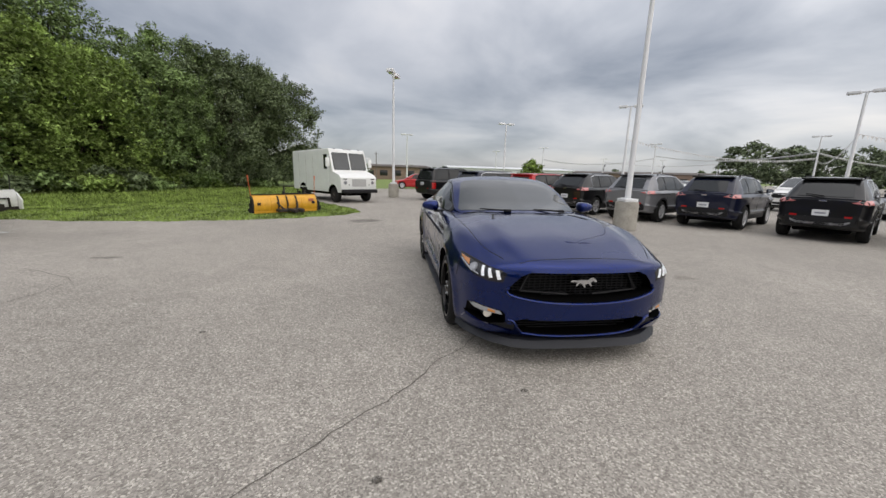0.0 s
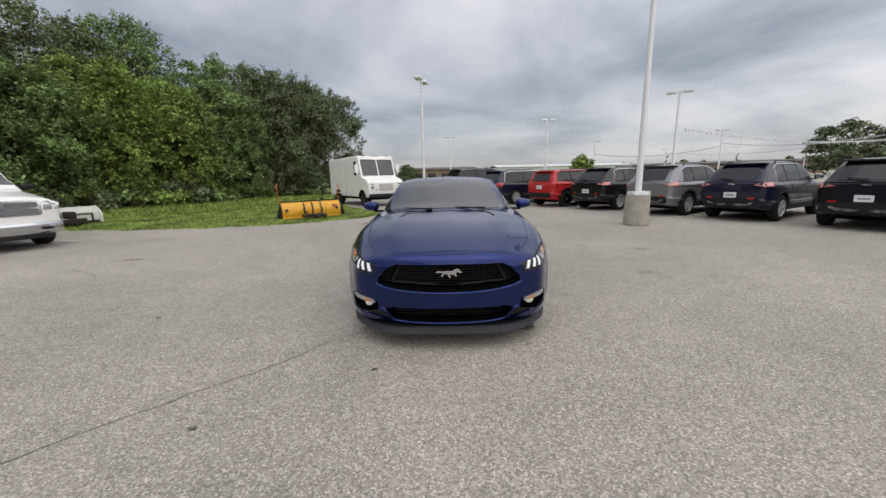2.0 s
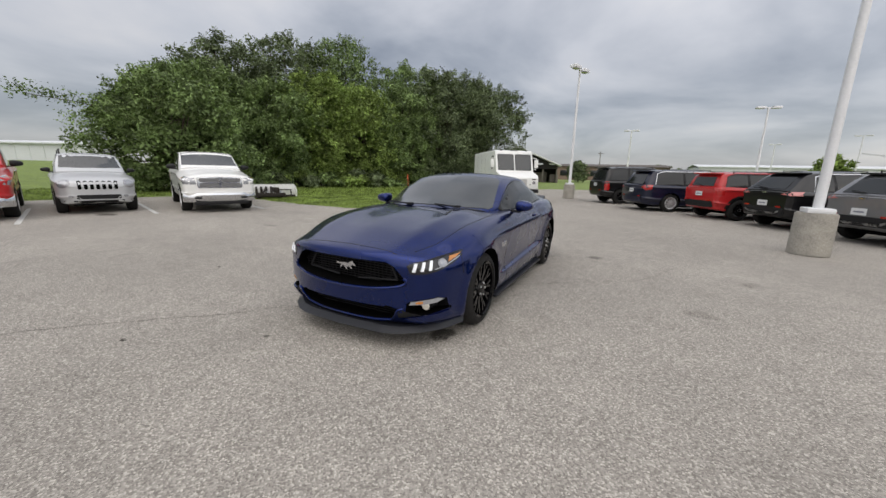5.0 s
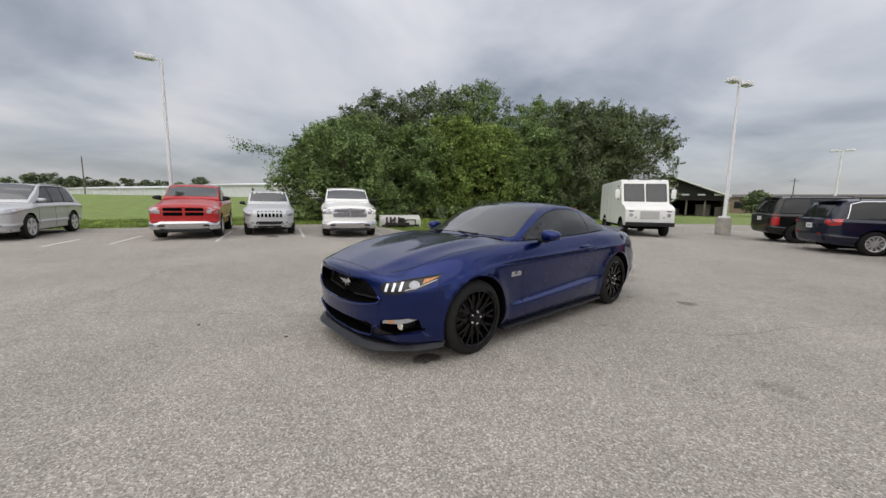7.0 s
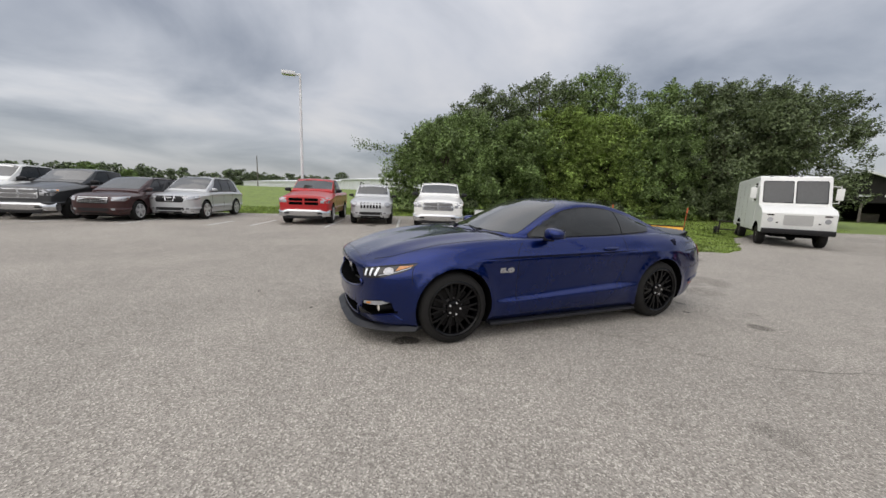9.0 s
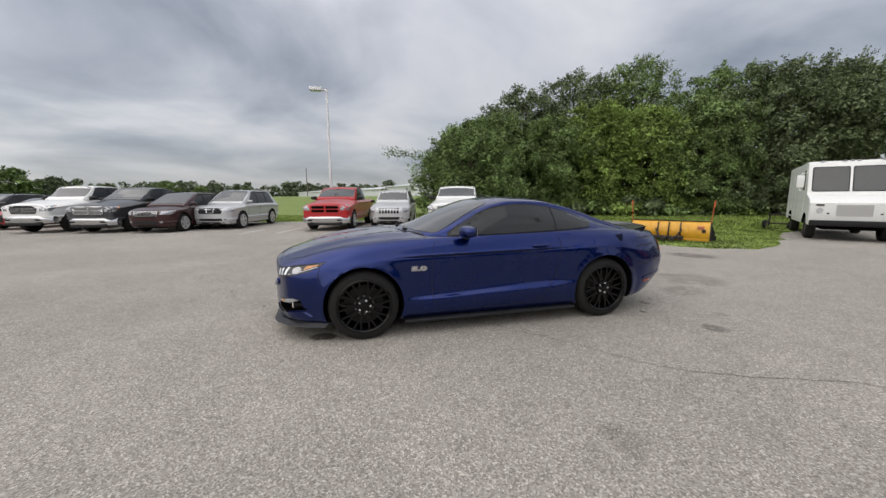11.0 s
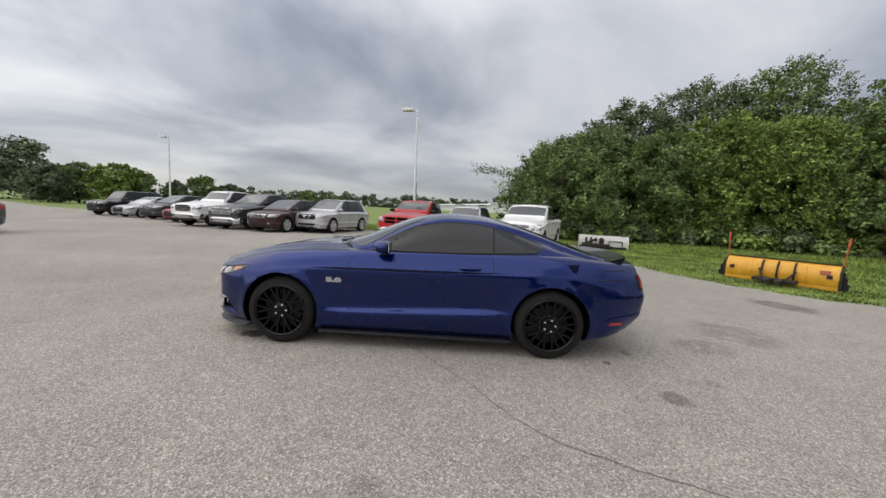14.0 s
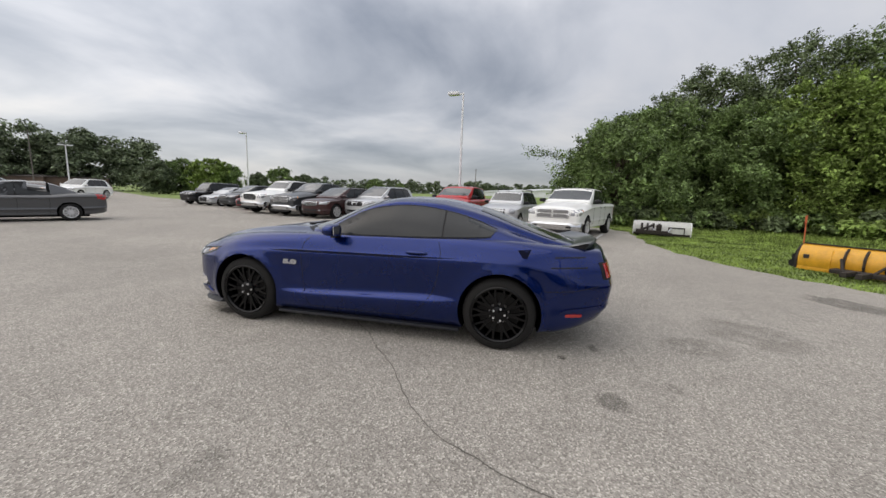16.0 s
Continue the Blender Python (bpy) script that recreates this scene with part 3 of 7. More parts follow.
def make_mirror(parent, x, y, z, size, material):
    s = 1 if y > 0 else -1
    bm = bmesh.new()
    bmesh.ops.create_uvsphere(bm, u_segments=20, v_segments=12, radius=1.0)
    for p in bm.verts:
        p.co = Vector([math.copysign(abs(c) ** 0.72, c) for c in p.co])
        p.co.z *= 1.0 - 0.25 * p.co.y * s
        p.co.x = max(p.co.x, -0.72) * (1.0 - 0.25 * p.co.y * s)
        p.co = Vector((p.co.x * 0.105, p.co.y * 0.12, p.co.z * 0.072)) * size + Vector((x, y + s * 0.12 * size, z))
    m = part("mirror", bm, material, parent)
    bm = bmesh.new()
    box(bm, -0.03, -0.10 if s > 0 else -0.03, -0.03, 0.03, 0.03 if s > 0 else 0.10, 0.0, 0.008, pose(x, y + s * 0.03, z - 0.06 * size))
    part("mirror_foot", bm, TRIM, m)
    bm = bmesh.new()
    box(bm, -0.004, -0.10 * size, -0.058 * size, 0.004, 0.10 * size, 0.058 * size, 0.0, pose(x - 0.079 * size, y + s * 0.12 * size, z) @ Matrix.Diagonal((1, 0.8, 0.85, 1)))
    part("mirror_glass", bm, CHROME, m)


def make_plate(parent, skin, side, y, z, w=0.30, h=0.15):
    p = part("number_plate", lay(rounded(y - w / 2, z - h / 2, y + w / 2, z + h / 2, 0.012, 2), side, skin, 0.02, 0.2), PLATE, parent, "white number plate with dark marks")
    part("mark_bar", lay(rounded(y - w * 0.34, z - 0.022, y + w * 0.34, z + 0.014, 0.006, 1), side, skin, 0.023, 0.2), MARKS, p)


def shell(v, keys, top_keys, colour, name="body", arch=1.16):
    """Body skin with wheel wells, and the upper cabin; gives parts and the skins to lay things on."""
    xs = np.unique(np.concatenate([np.linspace(min(k[0] for k in keys), max(k[0] for k in keys), 64), [k[0] for k in keys]]))
    bm = loft([(x, body_section(*row)) for x, row in zip(xs, blend(keys, xs))])
    low = tree_of(bm)
    cutter = bmesh.new()
    for x in (v["wb"] / 2, -v["wb"] / 2):
        for s in (1, -1):
            y1 = s * (v["w"] / 2 + 0.2)
            y0 = s * (v["track"] / 2 - v["tyre"] / 2 - 0.06)
            made = bmesh.ops.create_cone(cutter, cap_ends=True, segments=48, radius1=v["r"] * arch, radius2=v["r"] * arch, depth=abs(y1 - y0))["verts"]
            bmesh.ops.transform(cutter, matrix=pose(x, (y0 + y1) / 2, v["r"] * 1.0, 90), verts=made)
    reach = v["r"] * arch + 0.004

    def well(c):
        return any(math.hypot(c.x - x, c.z - v["r"]) < reach for x in (v["wb"] / 2, -v["wb"] / 2))

    body = part(name, carved(bm, cutter, well), [colour, WELL], v["root"])
    xs = np.linspace(min(k[0] for k in top_keys), max(k[0] for k in top_keys), 44)
    bm = loft([(x, top_section(*row)) for x, row in zip(xs, blend(top_keys, xs))])
    high = tree_of(bm)
    part("cabin", bm, colour, v["root"])
    return body, low, high


def corner_at(x, y):
    """The first coordinate of a corner panel for a place on the car (both as distances from the middle)."""
    return -0.77 * abs(x) + 0.64 * abs(y)


# half-section lines of the coupe, from the sill up to the middle line: rows of (station, distance from the middle, height)
COUPE_LINES = [
    [(2.26, 0.0, 0.195), (1.9, 0.0, 0.17), (0.0, 0.0, 0.165), (-1.8, 0.0, 0.20), (-2.2, 0.0, 0.24), (-2.45, 0.0, 0.31)],
    [(2.26, 0.69, 0.197), (1.9, 0.80, 0.172), (1.36, 0.84, 0.167), (0.0, 0.86, 0.167), (-1.0, 0.87, 0.175), (-1.8, 0.85, 0.202), (-2.2, 0.77, 0.242), (-2.45, 0.66, 0.312)],
    [(2.26, 0.755, 0.225), (2.1, 0.82, 0.215), (1.8, 0.875, 0.21), (1.36, 0.90, 0.21), (0.9, 0.898, 0.21), (0.0, 0.895, 0.21), (-0.9, 0.90, 0.22), (-1.36, 0.92, 0.225), (-1.9, 0.885, 0.25), (-2.2, 0.82, 0.285), (-2.45, 0.71, 0.355)],
    [(2.26, 0.785, 0.33), (2.1, 0.845, 0.33), (1.8, 0.91, 0.34), (1.36, 0.942, 0.35), (0.9, 0.926, 0.362), (0.6, 0.928, 0.370), (0.0, 0.934, 0.388), (-0.65, 0.942, 0.410), (-0.95, 0.934, 0.42), (-1.36, 0.952, 0.42), (-1.9, 0.915, 0.42), (-2.2, 0.85, 0.42), (-2.45, 0.74, 0.43)],
    [(2.26, 0.792, 0.42), (2.1, 0.855, 0.42), (1.8, 0.915, 0.42), (1.36, 0.945, 0.42), (0.95, 0.924, 0.41), (0.70, 0.897, 0.402), (0.0, 0.894, 0.437), (-0.6, 0.895, 0.470), (-0.9, 0.926, 0.475), (-1.36, 0.955, 0.50), (-1.9, 0.922, 0.50), (-2.2, 0.858, 0.50), (-2.45, 0.752, 0.50)],
    [(2.26, 0.795, 0.55), (2.1, 0.86, 0.55), (1.8, 0.92, 0.56), (1.36, 0.950, 0.59), (0.9, 0.926, 0.60), (0.6, 0.912, 0.60), (0.0, 0.912, 0.61), (-0.6, 0.918, 0.62), (-1.0, 0.938, 0.63), (-1.36, 0.958, 0.64), (-1.8, 0.930, 0.63), (-2.1, 0.885, 0.62), (-2.45, 0.765, 0.61)],
    [(2.26, 0.782, 0.66), (2.1, 0.848, 0.665), (1.8, 0.908, 0.69), (1.36, 0.942, 0.765), (1.05, 0.938, 0.79), (0.6, 0.934, 0.798), (0.0, 0.934, 0.808), (-0.9, 0.945, 0.824), (-1.2, 0.958, 0.825), (-1.5, 0.956, 0.812), (-1.8, 0.922, 0.77), (-2.1, 0.868, 0.74), (-2.45, 0.75, 0.72)],
    [(2.26, 0.755, 0.705), (2.1, 0.82, 0.712), (1.8, 0.883, 0.748), (1.36, 0.925, 0.812), (1.05, 0.920, 0.819), (0.6, 0.917, 0.824), (0.0, 0.917, 0.834), (-0.9, 0.928, 0.850), (-1.2, 0.944, 0.864), (-1.5, 0.942, 0.868), (-1.8, 0.900, 0.84), (-2.1, 0.848, 0.82), (-2.45, 0.735, 0.825)],
    [(2.26, 0.70, 0.742), (2.1, 0.765, 0.755), (1.8, 0.833, 0.808), (1.36, 0.882, 0.885), (1.0, 0.884, 0.908), (0.5, 0.879, 0.924), (0.0, 0.872, 0.936), (-0.6, 0.875, 0.950), (-1.0, 0.890, 0.968), (-1.36, 0.888, 0.978), (-1.8, 0.850, 0.958), (-2.1, 0.80, 0.925), (-2.45, 0.69, 0.905)],
    [(2.26, 0.60, 0.765), (2.1, 0.66, 0.797), (1.8, 0.74, 0.868), (1.36, 0.795, 0.942), (1.0, 0.81, 0.968), (0.5, 0.832, 0.984), (0.0, 0.836, 0.994), (-0.6, 0.838, 1.006), (-1.0, 0.830, 1.022), (-1.36, 0.80, 1.026), (-1.8, 0.75, 1.004), (-2.1, 0.70, 0.982), (-2.45, 0.62, 0.958)],
    [(2.26, 0.49, 0.776), (2.1, 0.55, 0.818), (1.8, 0.625, 0.893), (1.36, 0.665, 0.962), (1.0, 0.69, 0.990), (0.5, 0.65, 0.996), (-1.36, 0.65, 1.02), (-2.1, 0.58, 0.984), (-2.45, 0.50, 0.972)],
    [(2.26, 0.40, 0.785), (2.1, 0.45, 0.838), (1.8, 0.495, 0.922), (1.36, 0.51, 0.998), (1.0, 0.51, 1.026), (0.5, 0.45, 1.01), (-1.36, 0.45, 1.02), (-2.1, 0.42, 0.984), (-2.45, 0.38, 0.978)],
    [(2.26, 0.25, 0.788), (2.1, 0.29, 0.836), (1.8, 0.32, 0.916), (1.36, 0.33, 0.990), (1.0, 0.33, 1.020), (0.5, 0.30, 1.01), (-1.36, 0.30, 1.02), (-2.1, 0.28, 0.984), (-2.45, 0.25, 0.980)],
    [(2.26, 0.0, 0.790), (2.1, 0.0, 0.842), (1.8, 0.0, 0.924), (1.36, 0.0, 0.998), (1.0, 0.0, 1.028), (0.5, 0.0, 1.01), (-1.36, 0.0, 1.02), (-2.1, 0.0, 0.984), (-2.45, 0.0, 0.980)],
]
ARCH_R, ARCH_Z = 0.386, 0.352


def coupe_bend(s, y, z):
    """Where a point of the section at station s lies: nose and tail are bowed in plan and lean in profile."""
    front = max(0.0, min(1.0, (s - 1.45) / 0.81)) ** 1.4
    rear = max(0.0, min(1.0, (-s - 1.75) / 0.70)) ** 1.4
    bow = (abs(y) / 0.9) ** 2.6
    x = s - front * 0.275 * bow + rear * 0.17 * bow
    x -= front**2 * float(np.interp(z, [0.15, 0.22, 0.32, 0.68, 0.76, 0.84], [0.10, 0.05, 0.0, 0.0, 0.018, 0.05]))
    x += rear * float(np.interp(z, [0.2, 0.30, 0.45, 0.65, 0.80, 0.93, 1.0], [0.20, 0.13, 0.03, 0.0, 0.05, 0.11, 0.13]))
    # wheel arches swell outwards
    if abs(y) > 0.80:
        for xw in (1.36, -1.36):
            d = math.hypot(x - xw, z - ARCH_Z)
            y += math.copysign(0.020 * math.exp(-(((d - ARCH_R - 0.005) / 0.045) ** 2)), y)
    return (x, y, z)


def coupe_skin():
    """The lower body of the coupe as one closed mesh."""
    stations = np.unique(np.concatenate([np.linspace(-2.45, 2.26, 118), [2.235, 2.25, -2.43, -2.44]]))
    lines = [blend(k, stations) for k in COUPE_LINES]
    bm = bmesh.new()
    rings = []
    for i, s in enumerate(stations):
        pts = np.array([l[i] for l in lines])
        end = max((s - 2.20) / 0.06, (-2.39 - s) / 0.06, 0.0)
        q = 1 - math.sqrt(max(0.0, 1 - min(1.0, end) ** 2))
        mid = (pts[0, 1] + pts[-1, 1]) / 2
        pts = pts * (1 - 0.045 * q, 1 - 0.07 * q) + (0, 0.07 * q * mid)
        along = np.concatenate([[0], np.cumsum(np.linalg.norm(np.diff(pts, axis=0), axis=1))])
        ts = np.concatenate([np.linspace(a, b, 5)[:-1] for a, b in zip(along, along[1:])] + [along[-1:]])
        half = blend([tuple(r) for r in np.column_stack([along, pts])], ts)
        half[0, 0] = half[-1, 0] = 0.0
        whole = [(y, z) for y, z in half] + [(-y, z) for y, z in half[-2:0:-1]]
        rings.append((s, whole, mid))
    grid = [[bm.verts.new(coupe_bend(s, y, z)) for y, z in whole] for s, whole, _ in rings]
    n = len(grid[0])
    for a, b in zip(grid, grid[1:]):
        for k in range(n):
            bm.faces.new((a[k], a[(k + 1) % n], b[(k + 1) % n], b[k]))
    for (s, whole, mid), outer in ((rings[0], grid[0]), (rings[-1], grid[-1])):
        for f in np.linspace(1, 0, 13)[1:-1]:
            inner = [bm.verts.new(coupe_bend(s, y * f, mid + (z - mid) * f)) for y, z in whole]
            for k in range(n):
                bm.faces.new((outer[k], outer[(k + 1) % n], inner[(k + 1) % n], inner[k]))
            outer = inner
        hub = bm.verts.new(coupe_bend(s, 0, mid))
        for k in range(n):
            bm.faces.new((outer[k], outer[(k + 1) % n], hub))
    bmesh.ops.recalc_face_normals(bm, faces=bm.faces)
    return bm


def coupe_cabin():
    tops = [(0.93, 0.93, 0.72, 0.64, 0.985, 1.030), (0.70, 0.95, 0.79, 0.725, 1.030, 1.100), (0.47, 0.96, 0.825, 0.725, 1.105, 1.195), (0.18, 0.97, 0.835, 0.690, 1.222, 1.312), (-0.05, 0.97, 0.835, 0.662, 1.290, 1.372),
            (-0.33, 0.97, 0.835, 0.645, 1.328, 1.404), (-0.63, 0.98, 0.835, 0.635, 1.322, 1.392), (-0.97, 0.99, 0.830, 0.622, 1.266, 1.332), (-1.27, 1.00, 0.815, 0.605, 1.182, 1.246), (-1.54, 1.00, 0.79, 0.59, 1.092, 1.155), (-1.85, 0.97, 0.74, 0.58, 1.000, 1.055), (-2.18, 0.93, 0.68, 0.57, 0.945, 0.965)]
    xs = np.linspace(-2.18, 0.93, 64)
    bm = loft([(x, top_section(*row)) for x, row in zip(xs, blend(tops, xs))])
    for p in bm.verts:
        lead = max(0.0, min(1.0, (p.co.x + 0.25) / 1.15))
        p.co.x -= 0.30 * lead * (abs(p.co.y) / 0.78) ** 2
    return bm


def prism(bm, outline, way, near, far):
    """A closed prism of an outline of points, from near to far along a direction."""
    way = Vector(way)
    ring0 = [bm.verts.new(Vector(p) + way * near) for p in outline]
    ring1 = [bm.verts.new(Vector(p) + way * far) for p in outline]
    bm.faces.new(ring0), bm.faces.new(ring1[::-1])
    for i in range(len(outline)):
        j = (i + 1) % len(outline)
        bm.faces.new((ring0[i], ring0[j], ring1[j], ring1[i]))


def inside(y, z, poly):
    hit = False
    for (a, b), (c, d) in zip(poly, poly[1:] + poly[:1]):
        if (b > z) != (d > z) and y < a + (z - b) / (d - b) * (c - a):
            hit = not hit
    return hit


def grown(poly, k):
    cy, cz = sum(p[0] for p in poly) / len(poly), sum(p[1] for p in poly) / len(poly)
    return [(cy + (y - cy) * k, cz + (z - cz) * k) for y, z in poly]


def make_coupe(m):
    """The blue sports coupe in the middle of the lot."""
    root = thing("sports_coupe", "deep blue two-door fastback sports coupe with black wheels", "car", m)
    bm = coupe_skin()
    low = tree_of(bm)
    cutter = bmesh.new()
    for x in (1.36, -1.36):
        for s in (1, -1):
            made = bmesh.ops.create_cone(cutter, cap_ends=True, segments=72, radius1=ARCH_R, radius2=ARCH_R, depth=0.5)["verts"]
            bmesh.ops.transform(cutter, matrix=pose(x, s * 0.88, ARCH_Z, 90), verts=made)
    grille = [(0.43, 0.722), (0.50, 0.690), (0.545, 0.64), (0.585, 0.592), (0.585, 0.568), (0.53, 0.542), (0.32, 0.510), (0.10, 0.500)]
    grille = grille + mirror(grille)
    intake = [(0.47, 0.360), (0.515, 0.345), (0.520, 0.330), (0.462, 0.250), (0.30, 0.232), (0.10, 0.226)]
    intake = intake + mirror(intake)
    pods = {s: [(s * y, z) for y, z in ((0.595, 0.392), (0.620, 0.414), (0.80, 0.450), (0.845, 0.430), (0.850, 0.335), (0.70, 0.292), (0.585, 0.300))] for s in (1, -1)}
    for outline in (grille, intake):
        prism(cutter, [(0, y, z) for y, z in outline], (1, 0, 0), 2.06, 2.45)
    for s in (1, -1):
        prism(cutter, [(0, y, z) for y, z in pods[s]], (1, 0, 0), 1.84, 2.45)
    holes = [grown(grille, 1.006), grown(intake, 1.008)] + [grown(p, 1.012) for p in pods.values()]

    def well(c):
        return any(math.hypot(c.x - x, c.z - ARCH_Z) < ARCH_R * 0.9995 for x in (1.36, -1.36)) or (c.x > 1.80 and any(inside(c.y, c.z, h) for h in holes))

    body = part("body", carved(bm, cutter, well), [BLUE, WELL], root)
    bm = coupe_cabin()
    high = tree_of(bm)
    part("cabin", bm, BLUE, root)

    # glass
    half = [(0.86, 0.0), (0.835, 0.25), (0.765, 0.47), (0.625, 0.665), (0.56, 0.688), (0.30, 0.632), (0.02, 0.575), (-0.045, 0.52), (-0.02, 0.3), (-0.01, 0.0)]
    screen = half + [(x, -y) for x, y in half[1:-1]][::-1]
    part("windscreen", lay(screen, "top", high, 0.005), SCREEN, root, "pale reflecting windscreen")
    half = [(-1.08, 0.0), (-1.10, 0.42), (-1.45, 0.50), (-1.85, 0.51), (-1.93, 0.3), (-1.95, 0.0)]
    part("rear_window", lay(half + [(x, -y) for x, y in half[1:-1]][::-1], "top", high, 0.005), GLASS, root)
    upper = curve_through([(0.47, 1.012), (0.25, 1.150), (-0.02, 1.262), (-0.32, 1.304), (-0.59, 1.296), (-0.86, 1.250), (-1.10, 1.182), (-1.29, 1.108)], 4)
    lower = curve_through([(-1.24, 1.052), (-1.10, 1.040), (-0.5, 1.016), (0.2, 1.002), (0.47, 1.000)], 3)
    glass = [tuple(p) for p in upper] + [tuple(p) for p in lower]
    for side in ("left", "right"):
        s = 1 if side == "left" else -1
        part("window_trim", lay([tuple(p) for p in np.vstack([upper + (0, 0.011), lower - (0, 0.010)])], side, high, 0.003, 0.10), TRIM, root)
        part("side_window", lay(clip(glass, -0.772, 0.6), side, high, 0.008, 0.07), GLASS, root)
        part("quarter_window", lay(clip(glass, -1.6, -0.787), side, high, 0.008, 0.07), GLASS, root)
        # door and panel gaps
        for line in ([(0.60, 0.965), (0.675, 0.86), (0.68, 0.60), (0.665, 0.38), (0.60, 0.23)], [(-0.755, 0.985), (-0.785, 0.86), (-0.745, 0.58), (-0.65, 0.40), (-0.50, 0.232)], [(0.60, 0.232), (-0.50, 0.236)]):
            pts = curve_through(line, 6) if len(line) > 2 else np.array(line)
            part("panel_gap", lay(strip(pts, 0.005), side, low, 0.001, 0.06, 0.004), TRIM, body)
        part("panel_gap", lay(strip(curve_through([(1.745, 0.765), (1.775, 0.70), (1.775, 0.60)], 4), 0.005), side, low, 0.0015, 0.06, 0.004), TRIM, body)
        # a dark strip painted for the shade along the shoulder fold; handle, skirt, marker
        part("fold_shade", lay([(1.09, 0.806), (0.80, 0.820), (-0.45, 0.838), (-0.98, 0.846), (-0.45, 0.818), (0.75, 0.800)], side, low, 0.0015, 0.08, 0.004), BLUE_SHADE, body)
        bm = bmesh.new()
        bmesh.ops.create_uvsphere(bm, u_segments=20, v_segments=12, radius=1.0)
        for p in bm.verts:
            p.co = Vector((-0.55 + 0.108 * math.copysign(abs(p.co.x) ** 0.6, p.co.x), s * 0.918 + 0.020 * p.co.y, 0.872 + 0.017 * p.co.z))
        part("door_handle", bm, BLUE, root)
        bm = bmesh.new()
        box(bm, -0.99, s * 0.855 - 0.075, 0.140, 0.965, s * 0.855 + 0.075, 0.168, 0.009)
        part("side_skirt", bm, SATIN, root, "satin black side skirt")
        part("side_marker", lay(rounded(-2.10, 0.372, -1.95, 0.402, 0.01, 2), side, low, 0.006), TAIL, root, "small red side marker")
        part("fender_vent", lay([(-1.50, 0.955), (-1.62, 0.965), (-1.585, 0.885), (-1.545, 0.890)], side, low, 0.0015, 0.05, 0.004), BLUE_SHADE, body)
        make_mirror(root, 0.31, 0.885 * s, 1.048, 0.82, BLUE)
        # lamps
        c = "front_" + side
        a0, a1 = corner_at(2.150, 0.585), corner_at(1.745, 0.908)
        w = a1 - a0

        def at(u, z):
            return (a0 + u * w, z)

        lamp = [at(0.0, 0.702), at(0.10, 0.726), at(0.40, 0.750), at(0.75, 0.772), at(1.0, 0.787), at(0.92, 0.742), at(0.74, 0.698), at(0.46, 0.660), at(0.22, 0.636), at(0.05, 0.632)]
        head = part("headlamp", lay(lamp, c, low, 0.003, 0.04, 0.01), SMOKED, root, "swept headlamp with three bright bars")
        part("brow", lay([at(0.06, 0.724), at(0.40, 0.750), at(0.75, 0.772), at(1.0, 0.787), at(0.74, 0.763), at(0.40, 0.741)], c, low, 0.006, 0.04, 0.006), TRIM, head)
        for k in range(3):
            u = 0.05 + 0.115 * k
            bar = [at(u + 0.02, 0.656 + 0.006 * k), at(u + 0.064, 0.653 + 0.008 * k), at(u + 0.104, 0.721 + 0.008 * k), at(u + 0.060, 0.720 + 0.008 * k)]
            part("light_bar", lay(bar, c, low, 0.008, 0.03, 0.006), DAYLAMP, head)
        ring = [at(0.545 + 0.085 * math.cos(t), 0.712 + 0.030 * math.sin(t)) for t in np.linspace(0, 2 * math.pi, 17)[:-1]]
        part("lens_ring", lay(ring, c, low, 0.008, 0.03, 0.006), STEEL, head)
        ring = [at(0.545 + 0.055 * math.cos(t), 0.712 + 0.020 * math.sin(t)) for t in np.linspace(0, 2 * math.pi, 17)[:-1]]
        part("lens", lay(ring, c, low, 0.011, 0.03, 0.006), LAMP, head)
        part("bright_edge", lay(strip([at(0.40, 0.675), at(0.62, 0.698), at(0.80, 0.728), at(0.90, 0.746)], 0.007), c, low, 0.009, 0.03, 0.006), LAMP, head)
        part("amber_corner", lay([at(0.66, 0.716), at(0.80, 0.738), at(0.93, 0.766), at(0.70, 0.752)], c, low, 0.008, 0.03, 0.006), AMBER, head)
        # fog lamp pod
        pod = part("fog_lamp_pod", lay(grown(pods[s], 0.98), "front", tree_of(coupe_inner()), 0.0, 0.05), TRIM, root)
        part("indicator", lay([(s * y, z) for y, z in ((0.615, 0.384), (0.630, 0.410), (0.80, 0.444), (0.83, 0.426), (0.80, 0.406), (0.70, 0.390))], "front", low, 0.004, 0.05, 0.03), LAMP, pod)
        part("amber_bulb", lay([(s * y, z) for y, z in ((0.665, 0.392), (0.665, 0.410), (0.715, 0.420), (0.715, 0.400))], "front", low, 0.007, 0.05), AMBER, pod)
        bm = bmesh.new()
        tube(bm, (1.90, s * 0.70, 0.353), (2.03, s * 0.695, 0.353), 0.040, 0.038, 20)
        fog = part("fog_lamp", bm, TRIM, pod)
        bm = bmesh.new()
        tube(bm, (2.028, s * 0.695, 0.353), (2.042, s * 0.695, 0.353), 0.037, 0.030, 20)
        part("fog_lens", bm, FOGLAMP, fog)
        # the blade under the pod and the edge beside the intake
        part("bumper_blade", lay([(s * y, z) for y, z in ((0.535, 0.240), (0.575, 0.268), (0.70, 0.300), (0.845, 0.318), (0.860, 0.270), (0.70, 0.235))], "front", low, 0.018, 0.05, 0.03), BLUE, root)
        part("bumper_recess", lay([(s * y, z) for y, z in ((0.528, 0.330), (0.560, 0.345), (0.600, 0.318), (0.69, 0.296), (0.575, 0.270), (0.520, 0.262))], "front", low, 0.002, 0.05), TRIM, root)
